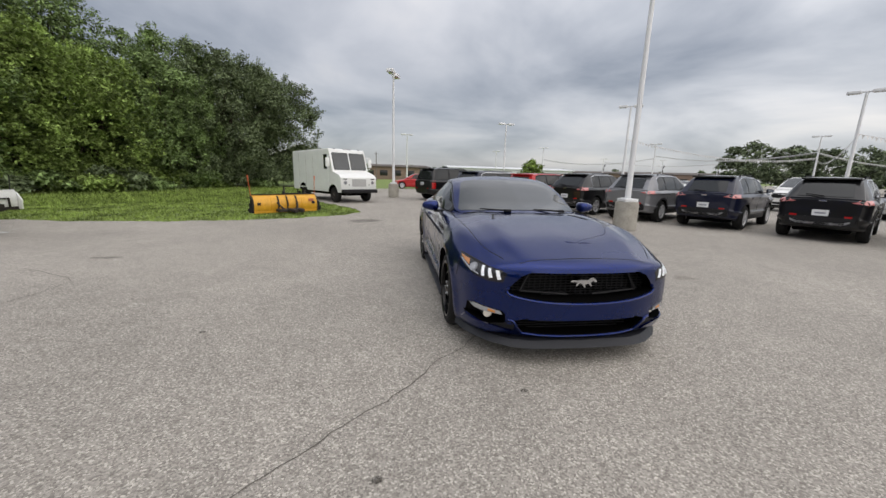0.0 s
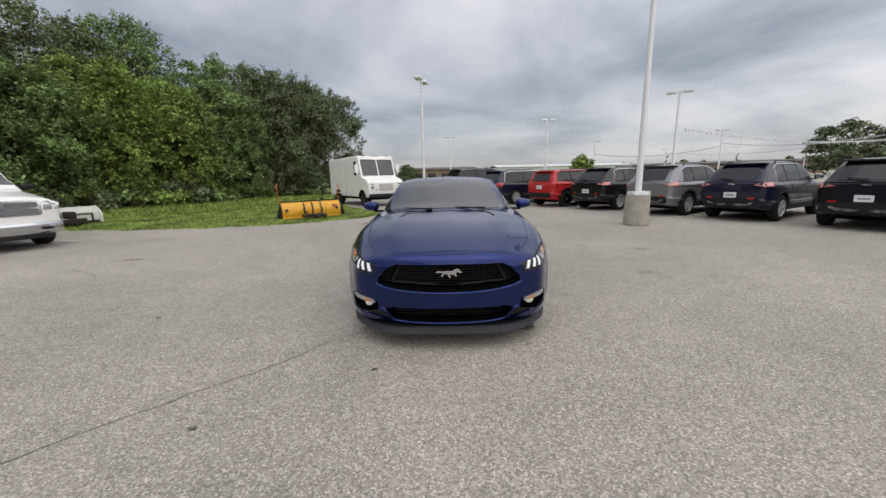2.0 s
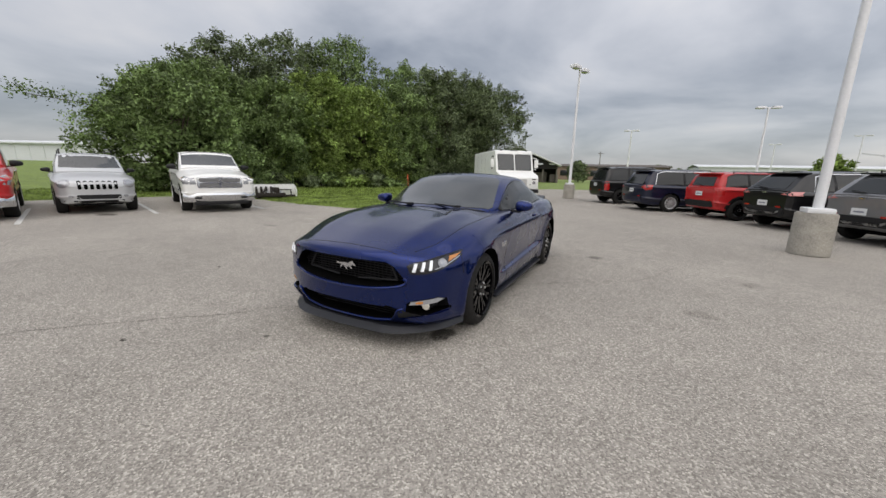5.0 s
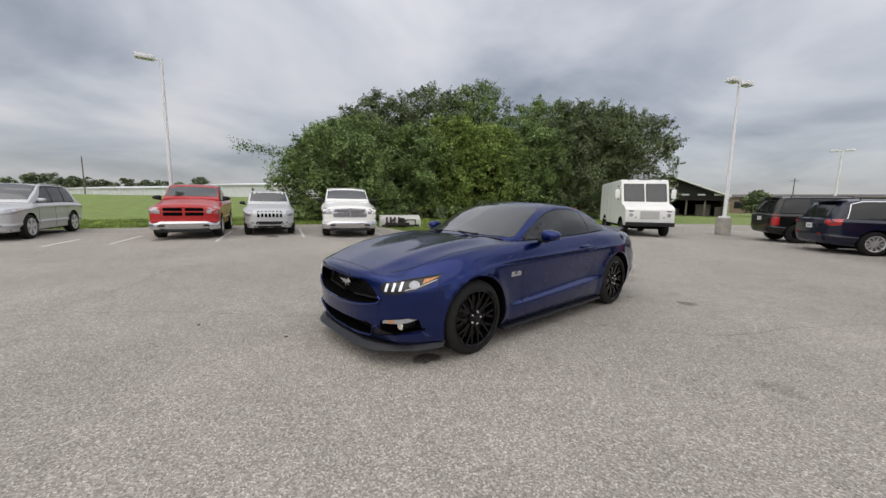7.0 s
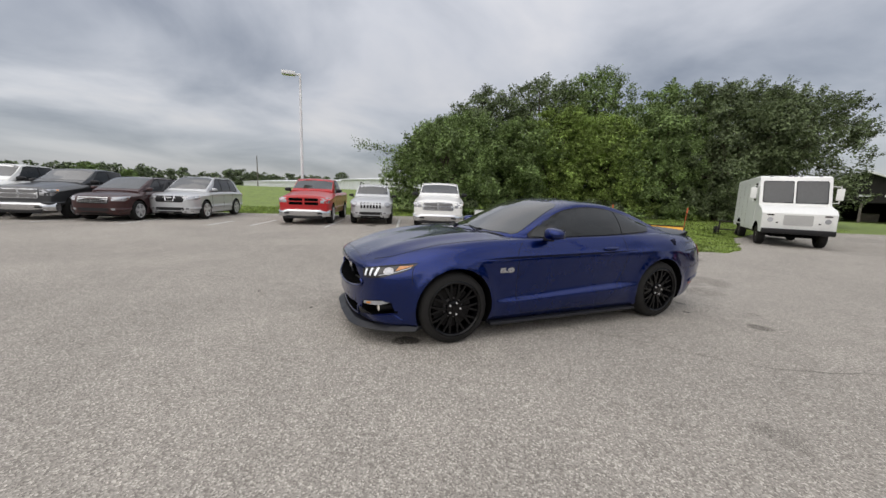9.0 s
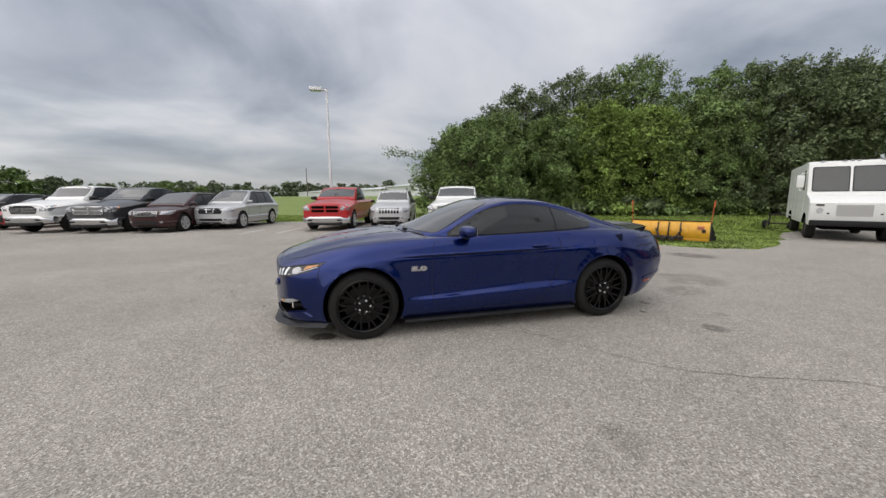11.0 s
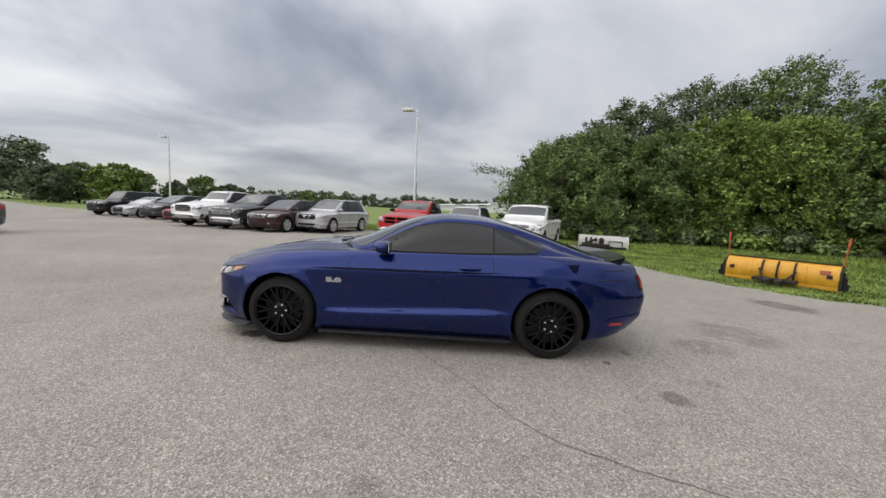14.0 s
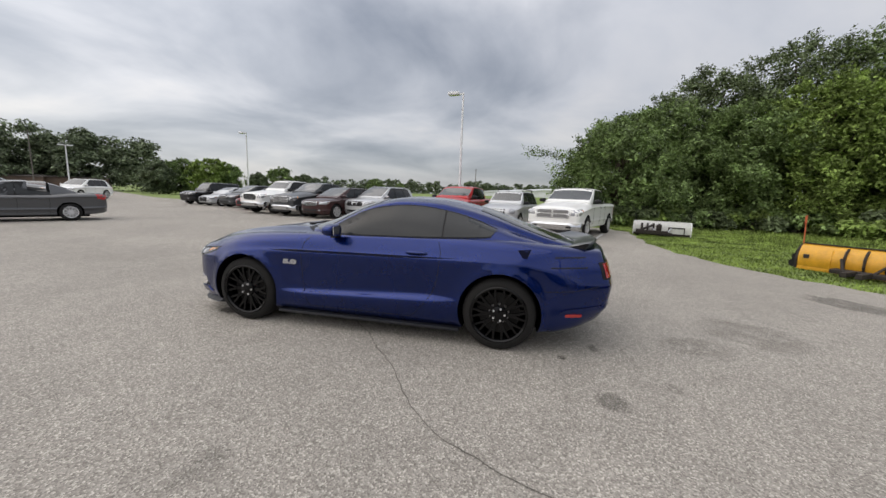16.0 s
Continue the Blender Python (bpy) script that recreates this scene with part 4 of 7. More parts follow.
        part("intake_edge", bead(curve_through([(s * 0.462, 0.240), (s * 0.500, 0.285), (s * 0.535, 0.338), (s * 0.575, 0.350)], 3), "front", low, 0.011, 0.002), BLUE, root)
        # rear
        c = "back_" + side
        b0 = corner_at(2.34, 0.49)
        panel = part("tail_panel", lay([(b0 - 0.10, 0.715), (b0 + 0.24, 0.72), (b0 + 0.26, 0.868), (b0 - 0.08, 0.88)], c, low, 0.004, 0.06), TRIM, root)
        for k in range(3):
            u = b0 - 0.06 + 0.095 * k
            part("tail_lamp", lay([(u, 0.735), (u + 0.078, 0.735), (u + 0.090, 0.858), (u + 0.012, 0.862)], c, low, 0.008, 0.06), TAIL, panel)
        part("bumper_gap", lay(strip([(-1.76, 0.60), (-2.0, 0.615), (-2.24, 0.66)], 0.006), side, low, 0.0015, 0.08, 0.004), TRIM, body)
        for line in ([(-1.83, 0.905), (-2.10, 0.912)], [(-1.80, 0.815), (-2.12, 0.824)]):
            part("panel_gap", lay(strip(line, 0.011), side, low, 0.002, 0.08, 0.004), TRIM, body)
        part("bumper_crease", lay([(-1.90, 0.420), (-1.96, 0.450), (-2.20, 0.475), (-2.30, 0.485), (-2.28, 0.455), (-2.10, 0.432)], side, low, 0.012, 0.06, 0.02), BLUE, body)
    # fender badges
    for s in (1, -1):
        txt = bpy.data.curves.new("badge", "FONT")
        txt.body, txt.size, txt.extrude, txt.align_x, txt.align_y = "5.0", 0.070, 0.006, "CENTER", "CENTER"
        txt.offset = 0.0062
        b = new("badge", txt)
        b.parent = root
        b.matrix_local = pose(0.815, s * 0.927, 0.690, 90, 0, 0 if s < 0 else 180) @ Matrix.Diagonal((1.75, 0.82, 1, 1))
        bpy.context.view_layer.update()
        me = bpy.data.meshes.new_from_object(b.evaluated_get(bpy.context.evaluated_depsgraph_get()))
        me.materials.clear()
        me.materials.append(CHROME)
        mat = b.matrix_local.copy()
        bpy.data.objects.remove(b)
        o = new("badge", me)
        o.parent, o.matrix_local = root, mat
        tagged(o, "chrome fender badge")
    # grille mesh, lip and emblem
    g = bmesh.new()
    for k in range(10):
        z = 0.505 + 0.0215 * k
        w = float(np.interp(z, [0.50, 0.54, 0.59, 0.64, 0.722], [0.25, 0.52, 0.58, 0.54, 0.42]))
        box(g, 2.066, -w, z, 2.078, w, z + 0.006)
    for k in range(-13, 14):
        y = 0.043 * k
        box(g, 2.064, y - 0.003, 0.505 + 0.05 * (abs(y) / 0.58) ** 2, 2.076, y + 0.003, 0.722 - 0.10 * max(0.0, (abs(y) - 0.42) / 0.16))
    gr = part("grille", g, TRIM, root, "black mesh grille", False)
    lip = curve_through([(-0.575, 0.60), (-0.597, 0.572), (-0.545, 0.536), (-0.32, 0.502), (0, 0.490), (0.32, 0.502), (0.545, 0.536), (0.597, 0.572), (0.575, 0.60)], 4)
    part("grille_lip", bead(lip, "front", low, 0.013, 0.004), BLUE, gr)
    lip = curve_through([(-0.462, 0.238), (-0.30, 0.220), (0, 0.212), (0.30, 0.220), (0.462, 0.238)], 4)
    part("intake_lip", bead(lip, "front", low, 0.011, 0.002), BLUE, root)
    bm = bmesh.new()
    horse = [(-0.125, 0.640), (-0.10, 0.660), (-0.065, 0.652), (-0.02, 0.660), (0.03, 0.656), (0.06, 0.676), (0.085, 0.684), (0.10, 0.668), (0.125, 0.640), (0.105, 0.634), (0.085, 0.645), (0.065, 0.628), (0.080, 0.600), (0.068, 0.596), (0.045, 0.620), (0.012, 0.614), (0.022, 0.584), (0.008, 0.584), (-0.015, 0.618), (-0.035, 0.628), (-0.060, 0.596), (-0.072, 0.602), (-0.055, 0.636)]
    f = bm.faces.new([bm.verts.new((2.170, y * 0.88, 0.636 + (z - 0.636) * 0.80)) for y, z in horse])
    up = bmesh.ops.extrude_face_region(bm, geom=[f])["geom"]
    bmesh.ops.translate(bm, vec=(0.014, 0, 0), verts=[x for x in up if isinstance(x, bmesh.types.BMVert)])
    part("emblem", bm, CHROME, gr, "bright metal emblem", False)
    bm = bmesh.new()
    box(bm, 2.07, -0.006, 0.61, 2.172, 0.006, 0.65)
    part("emblem_post", bm, TRIM, gr)
    for s in (1, -1):
        bm = bmesh.new()
        tube(bm, (2.10, s * 0.395, 0.712), (2.11, s * 0.475, 0.555), 0.012, 0.012, 8)
        tube(bm, (2.11, s * 0.475, 0.555), (2.14, s * 0.10, 0.530), 0.010, 0.010, 8)
        part("grille_bar", bm, TRIM, gr)
    g = bmesh.new()
    for k in range(6):
        z = 0.236 + 0.021 * k
        box(g, 2.066, -0.455, z, 2.078, 0.455, z + 0.006)
    part("lower_grille", g, TRIM, root, "", False)
    # splitter
    bm = bmesh.new()
    ys = np.linspace(-0.90, 0.90, 37)
    edge = [(float(np.interp(abs(y), [0, 0.42, 0.56, 0.70, 0.80, 0.87, 0.90], [2.285, 2.265, 2.215, 2.11, 1.99, 1.86, 1.74])), y) for y in ys]
    f = bm.faces.new([bm.verts.new((x, y, 0.148 + 0.03 * max(0, abs(y) - 0.55))) for x, y in edge] + [bm.verts.new((1.60, 0.80, 0.15)), bm.verts.new((1.60, -0.80, 0.15))])
    up = bmesh.ops.extrude_face_region(bm, geom=[f])["geom"]
    top = [x for x in up if isinstance(x, bmesh.types.BMVert)]
    bmesh.ops.translate(bm, vec=(0, 0, 0.040), verts=top)
    bmesh.ops.scale(bm, vec=(0.975, 0.98, 1), verts=top)
    part("front_splitter", bm, SATIN, root, "satin grey front splitter", False)
    # bonnet details
    for s in (1, -1):
        part("bonnet_vent", lay([(1.02, s * 0.40), (1.30, s * 0.47), (1.29, s * 0.49), (1.02, s * 0.425)][::s], "top", low, 0.003, 0.05), TRIM, root)
        part("panel_gap", lay(strip(curve_through([(2.06, s * 0.60), (1.80, s * 0.715), (1.36, s * 0.765), (0.95, s * 0.785), (0.70, s * 0.78)], 5), 0.004), "top", low, 0.0015, 0.08, 0.004), TRIM, body)
        bm = bmesh.new()
        tube(bm, (0.875, 0.30 * s + 0.10, 1.046), (0.835, 0.30 * s - 0.20, 1.060), 0.010, 0.006, 8)
        box(bm, 0.845, 0.30 * s + 0.06, 1.035, 0.895, 0.30 * s + 0.13, 1.060, 0.006)
        part("wiper", bm, TRIM, root)
    part("panel_gap", lay(strip([(2.155, y) for y in np.linspace(-0.50, 0.50, 9)], 0.004), "top", low, 0.0015, 0.08, 0.004), TRIM, body)
    part("cowl", lay([(0.80, -0.56), (0.88, -0.30), (0.90, 0.0), (0.88, 0.30), (0.80, 0.56), (0.70, 0.66), (0.83, 0.30), (0.855, 0.0), (0.83, -0.30), (0.70, -0.66)], "top", low, 0.006, 0.08), TRIM, root)
    # boot spoiler and rear valance
    bm = bmesh.new()
    rings = []
    for y in np.linspace(-0.68, 0.68, 25):
        x = -2.23 + 0.15 * (abs(y) / 0.68) ** 2.4
        z = 0.978 - 0.01 * (abs(y) / 0.68) ** 3
        rings.append([bm.verts.new(p) for p in ((x + 0.17, y, z + 0.012), (x + 0.05, y, z + 0.036), (x - 0.045, y, z + 0.062), (x - 0.06, y, z + 0.052), (x - 0.01, y, z - 0.02), (x + 0.17, y, z - 0.02))])
    for p, q in zip(rings, rings[1:]):
        for i in range(6):
            bm.faces.new((p[i], p[(i + 1) % 6], q[(i + 1) % 6], q[i]))
    bm.faces.new(rings[0]), bm.faces.new(rings[-1][::-1])
    part("boot_spoiler", bm, BLACK, root, "gloss black boot spoiler")
    part("rear_valance", lay(rounded(-0.60, 0.34, 0.60, 0.46, 0.04), "back", low, 0.006), TRIM, root)
    make_plate(root, low, "back", 0, 0.62)
    for x in (1.36, -1.36):
        for s in (1, -1):
            make_wheel(root, x, s * (0.805 if x > 0 else 0.815), 0.345, 0.255, 0.270, "mesh", DARK_ALLOY)
    bm = bmesh.new()
    box(bm, -1.9, -0.62, 0.15, 1.9, 0.62, 0.30, 0.03)
    part("underbody", bm, WELL, root)
    return root


def coupe_inner():
    """The back wall of the fog lamp pods, to lay their lining on."""
    return box(bmesh.new(), 1.0, -0.9, 0.2, 1.855, 0.9, 0.5)


# body blue darkened: the fold's shade is put into the colour
BLUE_SHADE = shader("shaded_body_blue", (0.002, 0.003, 0.014), 0.6, 0, 0, spec=0.08)
SMOKED = shader("smoked_lamp_housing", (0.012, 0.012, 0.014), 0.14, 0.0, 0.3)
SATIN = shader("satin_grey_plastic", (0.017, 0.018, 0.022), 0.42, spec=0.32)
DAYLAMP = shader("lit_daytime_lamp", (0.85, 0.88, 0.92), 0.3, 0, 0.5, emit=0.06)
FOGLAMP = shader("lit_fog_lamp", (0.5, 0.48, 0.43), 0.15, 0.3, 0.8, emit=0.4)

SPEC = {
    "cherokee": dict(wb=2.70, fo=0.87, ro=0.90, w=1.79, zg=0.27, hf=0.93, hr=1.04, belt=1.07, roof=1.64, wsb=0.95, wst=0.15, rfr=-1.62, blb=-2.20, r=0.36, tyre=0.235, rim=0.235, style="five", tail=1.10),
    "renegade": dict(wb=2.57, fo=0.83, ro=0.80, w=1.78, zg=0.26, hf=0.97, hr=1.04, belt=1.05, roof=1.60, wsb=0.85, wst=0.36, rfr=-1.82, blb=-2.02, r=0.35, tyre=0.225, rim=0.225, style="five", tail=1.12),
    "minivan": dict(wb=3.09, fo=0.98, ro=1.08, w=2.0, zg=0.22, hf=0.88, hr=1.06, belt=1.02, roof=1.66, wsb=1.28, wst=0.25, rfr=-2.20, blb=-2.52, r=0.35, tyre=0.235, rim=0.235, style="ten", tail=1.08),
    "boxy_suv": dict(wb=2.75, fo=0.85, ro=0.90, w=1.86, zg=0.28, hf=1.0, hr=1.1, belt=1.12, roof=1.80, wsb=0.85, wst=0.35, rfr=-1.95, blb=-2.18, r=0.37, tyre=0.235, rim=0.225, style="five", tail=1.14),
    "crossover": dict(wb=2.90, fo=0.92, ro=1.08, w=1.94, zg=0.24, hf=1.00, hr=1.15, belt=1.13, roof=1.78, wsb=1.12, wst=0.18, rfr=-1.80, blb=-2.36, r=0.385, tyre=0.245, rim=0.275, style="five", tail=1.12),
    "low_crossover": dict(wb=2.75, fo=0.95, ro=1.06, w=1.88, zg=0.23, hf=0.94, hr=1.10, belt=1.08, roof=1.66, wsb=1.12, wst=0.12, rfr=-1.72, blb=-2.28, r=0.37, tyre=0.235, rim=0.265, style="five", tail=1.08),
    "small_suv": dict(wb=2.65, fo=0.82, ro=0.95, w=1.82, zg=0.28, hf=0.99, hr=1.17, belt=1.11, roof=1.73, wsb=0.85, wst=0.30, rfr=-1.85, blb=-2.15, r=0.365, tyre=0.235, rim=0.235, style="seven", tail=1.10),
    "pickup": dict(wb=3.57, fo=1.00, ro=1.22, w=2.02, zg=0.37, hf=1.13, hr=1.35, belt=1.27, roof=1.90, wsb=1.14, wst=0.38, rfr=-0.95, blb=-1.10, r=0.41, tyre=0.28, rim=0.265, style="five", tail=1.31),
    "heavy_pickup": dict(wb=3.60, fo=1.00, ro=1.25, w=2.03, zg=0.46, hf=1.17, hr=1.38, belt=1.32, roof=1.99, wsb=1.06, wst=0.46, rfr=-1.0, blb=-1.12, r=0.41, tyre=0.27, rim=0.22, style="seven", tail=1.42),
    "sedan": dict(wb=2.70, fo=0.92, ro=1.05, w=1.83, zg=0.20, hf=0.74, hr=0.93, belt=0.93, roof=1.46, wsb=1.05, wst=0.15, rfr=-0.85, blb=-1.75, r=0.32, tyre=0.215, rim=0.215, style="ten", tail=1.03),
}


def make_car(kind, label, category, colour, x, y, yaw, name, front="plain", rim=None, rear_lens=None, cladding=False, chrome=False, group="parked vehicles"):
    v = dict(SPEC[kind])
    root = thing(name, label, category, pose(x, y, 0, 0, 0, yaw), group)
    v["root"] = root
    W, wb, zg, hf, hr, belt, roof = v["w"] / 2, v["wb"], v["zg"], v["hf"], v["hr"], v["belt"], v["roof"]
    v["track"] = v["w"] - v["tyre"] - 0.04
    xf, xr, tail = wb / 2 + v["fo"], -wb / 2 - v["ro"], v["tail"]
    truck = "pickup" in kind
    if truck:
        keys = [(xf, zg + 0.08, 0.65 * W, 0.83 * W, hf - 0.15, 0.74 * W, hf - 0.05), (xf - 0.05, zg + 0.03, 0.80 * W, 0.92 * W, hf - 0.09, 0.82 * W, hf + 0.01), (xf - 0.16, zg, 0.82 * W, 0.965 * W, hf - 0.06, 0.84 * W, hf + 0.05),
                (xf - 0.45, zg, 0.86 * W, 0.99 * W, hf - 0.03, 0.86 * W, hf + 0.09), (wb / 2 - 0.1, zg, 0.90 * W, W, (hf + hr) / 2 - 0.05, 0.88 * W, (hf + hr) / 2 + 0.07)]
    else:
        keys = [(xf, zg + 0.10, 0.42 * W, 0.56 * W, hf - 0.19, 0.50 * W, hf - 0.12), (xf - 0.05, zg + 0.04, 0.60 * W, 0.73 * W, hf - 0.11, 0.63 * W, hf - 0.05), (xf - 0.17, zg, 0.76 * W, 0.88 * W, hf - 0.05, 0.76 * W, hf + 0.0),
                (xf - 0.32, zg, 0.82 * W, 0.95 * W, hf - 0.01, 0.82 * W, hf + 0.04), (xf - 0.55, zg, 0.87 * W, 0.99 * W, hf + 0.03, 0.86 * W, hf + 0.08), (wb / 2 - 0.15, zg, 0.90 * W, W, hr - 0.09, 0.88 * W, hr - 0.03)]
    keys += [(v["wsb"] - 0.05, zg, 0.91 * W, 0.99 * W, belt - 0.02, 0.89 * W, hr),
            (0, zg, 0.91 * W, 0.985 * W, belt, 0.89 * W, belt + 0.03), (-wb / 2 + 0.5, zg, 0.91 * W, 0.99 * W, belt + 0.01, 0.89 * W, max(belt + 0.03, tail - 0.02)), (-wb / 2, zg, 0.90 * W, W, max(belt, tail - 0.04), 0.90 * W, tail),
            (xr + 0.35, zg + 0.04, 0.86 * W, 0.97 * W, tail - 0.03, 0.89 * W, tail), (xr + 0.10, zg + 0.08, 0.76 * W, 0.90 * W, tail - 0.04, 0.83 * W, tail - 0.01), (xr, zg + 0.14, 0.60 * W, 0.78 * W, tail - 0.08, 0.72 * W, tail - 0.05)]
    w0 = 0.90 * W
    wr = (0.77 if truck else 0.68 if kind == "cherokee" else 0.72) * W
    mid = (v["wsb"] + v["wst"]) / 2
    tops = [(v["wsb"] + 0.10, belt - 0.10, w0, 0.84 * W, hr - 0.03, hr + 0.01), (mid, belt - 0.06, w0, 0.81 * W, (belt + roof) / 2 - 0.02, (belt + roof) / 2 + 0.06), (v["wst"], belt - 0.06, w0, wr, roof - 0.09, roof - 0.025),
            (v["wst"] - 0.5, belt - 0.06, w0, wr, roof - 0.06, roof), (v["rfr"] + 0.5, belt - 0.06, w0, wr - 0.01, roof - 0.075, roof - 0.015), (v["rfr"], belt - 0.06, w0, wr - 0.03, roof - 0.13, roof - 0.07), (v["blb"], belt - 0.1, w0 - 0.02, 0.78 * W, belt + 0.0, belt + 0.03)]
    body, low, high = shell(v, keys, tops, colour)
    # glass
    zl, zh = belt + 0.03, roof - 0.135
    ws1 = 0.80 * W if truck else 0.76 * W
    a = [(v["wsb"] - 0.02, 0.0), (v["wsb"] - 0.03, 0.4 * W), (v["wsb"] - 0.07, ws1), (v["wst"] + 0.08, wr - 0.03 * W), (v["wst"] + 0.03, 0.3 * W), (v["wst"] + 0.03, 0.0)]
    part("windscreen", lay(a + [(p, -q) for p, q in a[1:-1]][::-1], "top", high, 0.006, 0.2), SCREEN, root)
    rise = (v["wsb"] - v["wst"])
    x0, x1 = v["wsb"] - 0.30 * rise, v["wst"] + 0.02
    rear = v["rfr"] + (0.06 if truck else 0.12)
    outline = [(x0, zl), (x1 - 0.02, zh - 0.02), (x1 - 0.20, zh + 0.02), (rear + 0.25, zh + 0.01), (rear, zh - 0.06), (rear - (0.0 if truck else 0.55 if kind == "sedan" else 0.12), zl)]
    if kind == "sedan":
        cuts = [(-0.02, 9), (-0.80, -0.06), (-9, -0.86)]
    elif truck:
        cuts = [(-0.08, 9), (-9, -0.14)]
    else:
        cuts = [(-0.12, 9), (-0.98, -0.18), (-9, -1.06)]
    for side in ("left", "right"):
        s = 1 if side == "left" else -1
        part("window_surround", lay([(p, q + (0.03 if q > (zl + zh) / 2 else -0.03)) for p, q in outline], side, high, 0.003, 0.25), TRIM, root)
        if not truck:
            part("window_trim", lay(strip([(outline[1][0], outline[1][1] + 0.03), (outline[2][0], outline[2][1] + 0.035), (outline[3][0], outline[3][1] + 0.035), (outline[4][0], outline[4][1] + 0.02), (outline[5][0], outline[5][1] - 0.015)], 0.022), side, high, 0.008, 0.2), CHROME if chrome or kind == "cherokee" else TRIM, root)
        for lo, hi in cuts:
            pane = clip(outline, lo, hi)
            if len(pane) > 2:
                part("side_window", lay(pane, side, high, 0.008, 0.25), GLASS, root)
        doors = [v["wsb"] - 0.18, cuts[0][0] - 0.03, cuts[1][0] - 0.03 if len(cuts) > 2 else rear - 0.02]
        for d in doors:
            part("panel_gap", lay(strip([(d, belt + 0.0), (d - 0.01, zg + 0.45), (d + 0.02, zg + 0.10)], 0.012), side, low, 0.002, 0.2, 0.004), TRIM, body)
        for d in (cuts[0][0] + 0.14, cuts[1][0] + 0.14 if len(cuts) > 2 else rear + 0.16):
            bm = bmesh.new()
            box(bm, d - 0.10, s * 0.985 * W - 0.02, belt - 0.13, d + 0.10, s * 0.985 * W + 0.02, belt - 0.10, 0.008)
            part("door_handle", bm, CHROME if chrome else colour, root)
        make_mirror(root, v["wsb"] - 0.28 * rise, s * 0.94 * W, belt + 0.10, 1.1 if truck else 0.85, TRIM if truck or kind == "small_suv" else colour)
        if cladding:
            part("sill_cladding", lay([(wb / 2 - 0.45, zg + 0.03), (wb / 2 - 0.48, zg + 0.17), (-wb / 2 + 0.48, zg + 0.17), (-wb / 2 + 0.45, zg + 0.03)], side, low, 0.014, 0.3), TRIM, root)
            for ax in (wb / 2, -wb / 2):
                arc = [(ax + (v["r"] * 1.16 + 0.035) * math.cos(t), v["r"] + (v["r"] * 1.16 + 0.035) * math.sin(t)) for t in np.linspace(-0.15, math.pi + 0.15, 15)]
                part("arch_cladding", lay(strip(arc, 0.07), side, low, 0.012, 0.2), TRIM, root)
    # front end
    tall = 0.20 if truck else 0.14
    for side in ("left", "right"):
        c = "front_" + side
        a0, a1 = corner_at(xf - 0.03, 0.60 * W), corner_at(xf - (0.42 if truck else 0.52), 0.97 * W)
        wl = a1 - a0
        z1 = hf - (0.07 if truck else 0.06)
        if front == "slots":
            ring = [(a0 + wl * (0.30 + 0.22 * math.cos(t)), z1 - 0.09 + 0.095 * math.sin(t)) for t in np.linspace(0, 2 * math.pi, 15)[:-1]]
            part("headlamp", lay(ring, c, low, 0.014, 0.08), LAMP, root)
            rim_ring = [(a0 + wl * (0.30 + 0.27 * math.cos(t)), z1 - 0.09 + 0.118 * math.sin(t)) for t in np.linspace(0, 2 * math.pi, 15)[:-1]]
            part("headlamp_ring", lay(rim_ring, c, low, 0.009, 0.08), STEEL, root)
        else:
            h = part("headlamp", lay([(a0, z1 - tall), (a0 + 0.02, z1 - 0.01), (a0 + 0.6 * wl, z1 + 0.02), (a0 + wl, z1 + 0.03), (a0 + 0.9 * wl, z1 - 0.06), (a0 + 0.6 * wl, z1 - tall)], c, low, 0.006, 0.12), LAMP, root, "clear headlamp")
            part("amber_corner", lay([(a0 + 0.72 * wl, z1 - 0.08), (a0 + 0.88 * wl, z1 - 0.05), (a0 + 0.95 * wl, z1 + 0.015), (a0 + 0.76 * wl, z1 + 0.005)], c, low, 0.010, 0.12), AMBER, h)
    gz1, gz0 = hf - 0.05, hf - (0.38 if truck else 0.30)
    gw = 0.60 * W
    if front == "slots":
        for k in range(7):
            y = (k - 3) * 0.128
            part("grille_slot", lay(rounded(y - 0.042, gz0 + 0.0, y + 0.042, gz1 - 0.01, 0.035), "front", low, 0.008, 0.2), WELL, root)
    elif front in ("cross_chrome", "cross_body"):
        fr = CHROME if front == "cross_chrome" else colour
        g = part("grille", lay(rounded(-gw, gz0, gw, gz1, 0.06), "front", low, 0.010, 0.2), fr, root, "four-part cross-bar grille")
        for s in (1, -1):
            for z0, z1 in ((gz0 + 0.035, (gz0 + gz1) / 2 - 0.02), ((gz0 + gz1) / 2 + 0.02, gz1 - 0.035)):
                part("grille_opening", lay(rounded(*sorted((s * 0.035, s * (gw - 0.05)))[:1], z0, sorted((s * 0.035, s * (gw - 0.05)))[1], z1, 0.03), "front", low, 0.016, 0.2), MESH_GREY if front == "cross_chrome" else WELL, g)
    else:
        g = part("grille", lay([(-gw * 0.8, gz0), (-gw, gz1 - 0.03), (-gw, gz1), (gw, gz1), (gw, gz1 - 0.03), (gw * 0.8, gz0)], "front", low, 0.008, 0.2), TRIM, root)
        for k in range(4):
            part("grille_bar", lay(strip([(-gw * 0.85, gz0 + 0.05 + 0.055 * k), (gw * 0.85, gz0 + 0.05 + 0.055 * k)], 0.018), "front", low, 0.014, 0.2), CHROME if chrome or front == "bars" else TRIM, g)
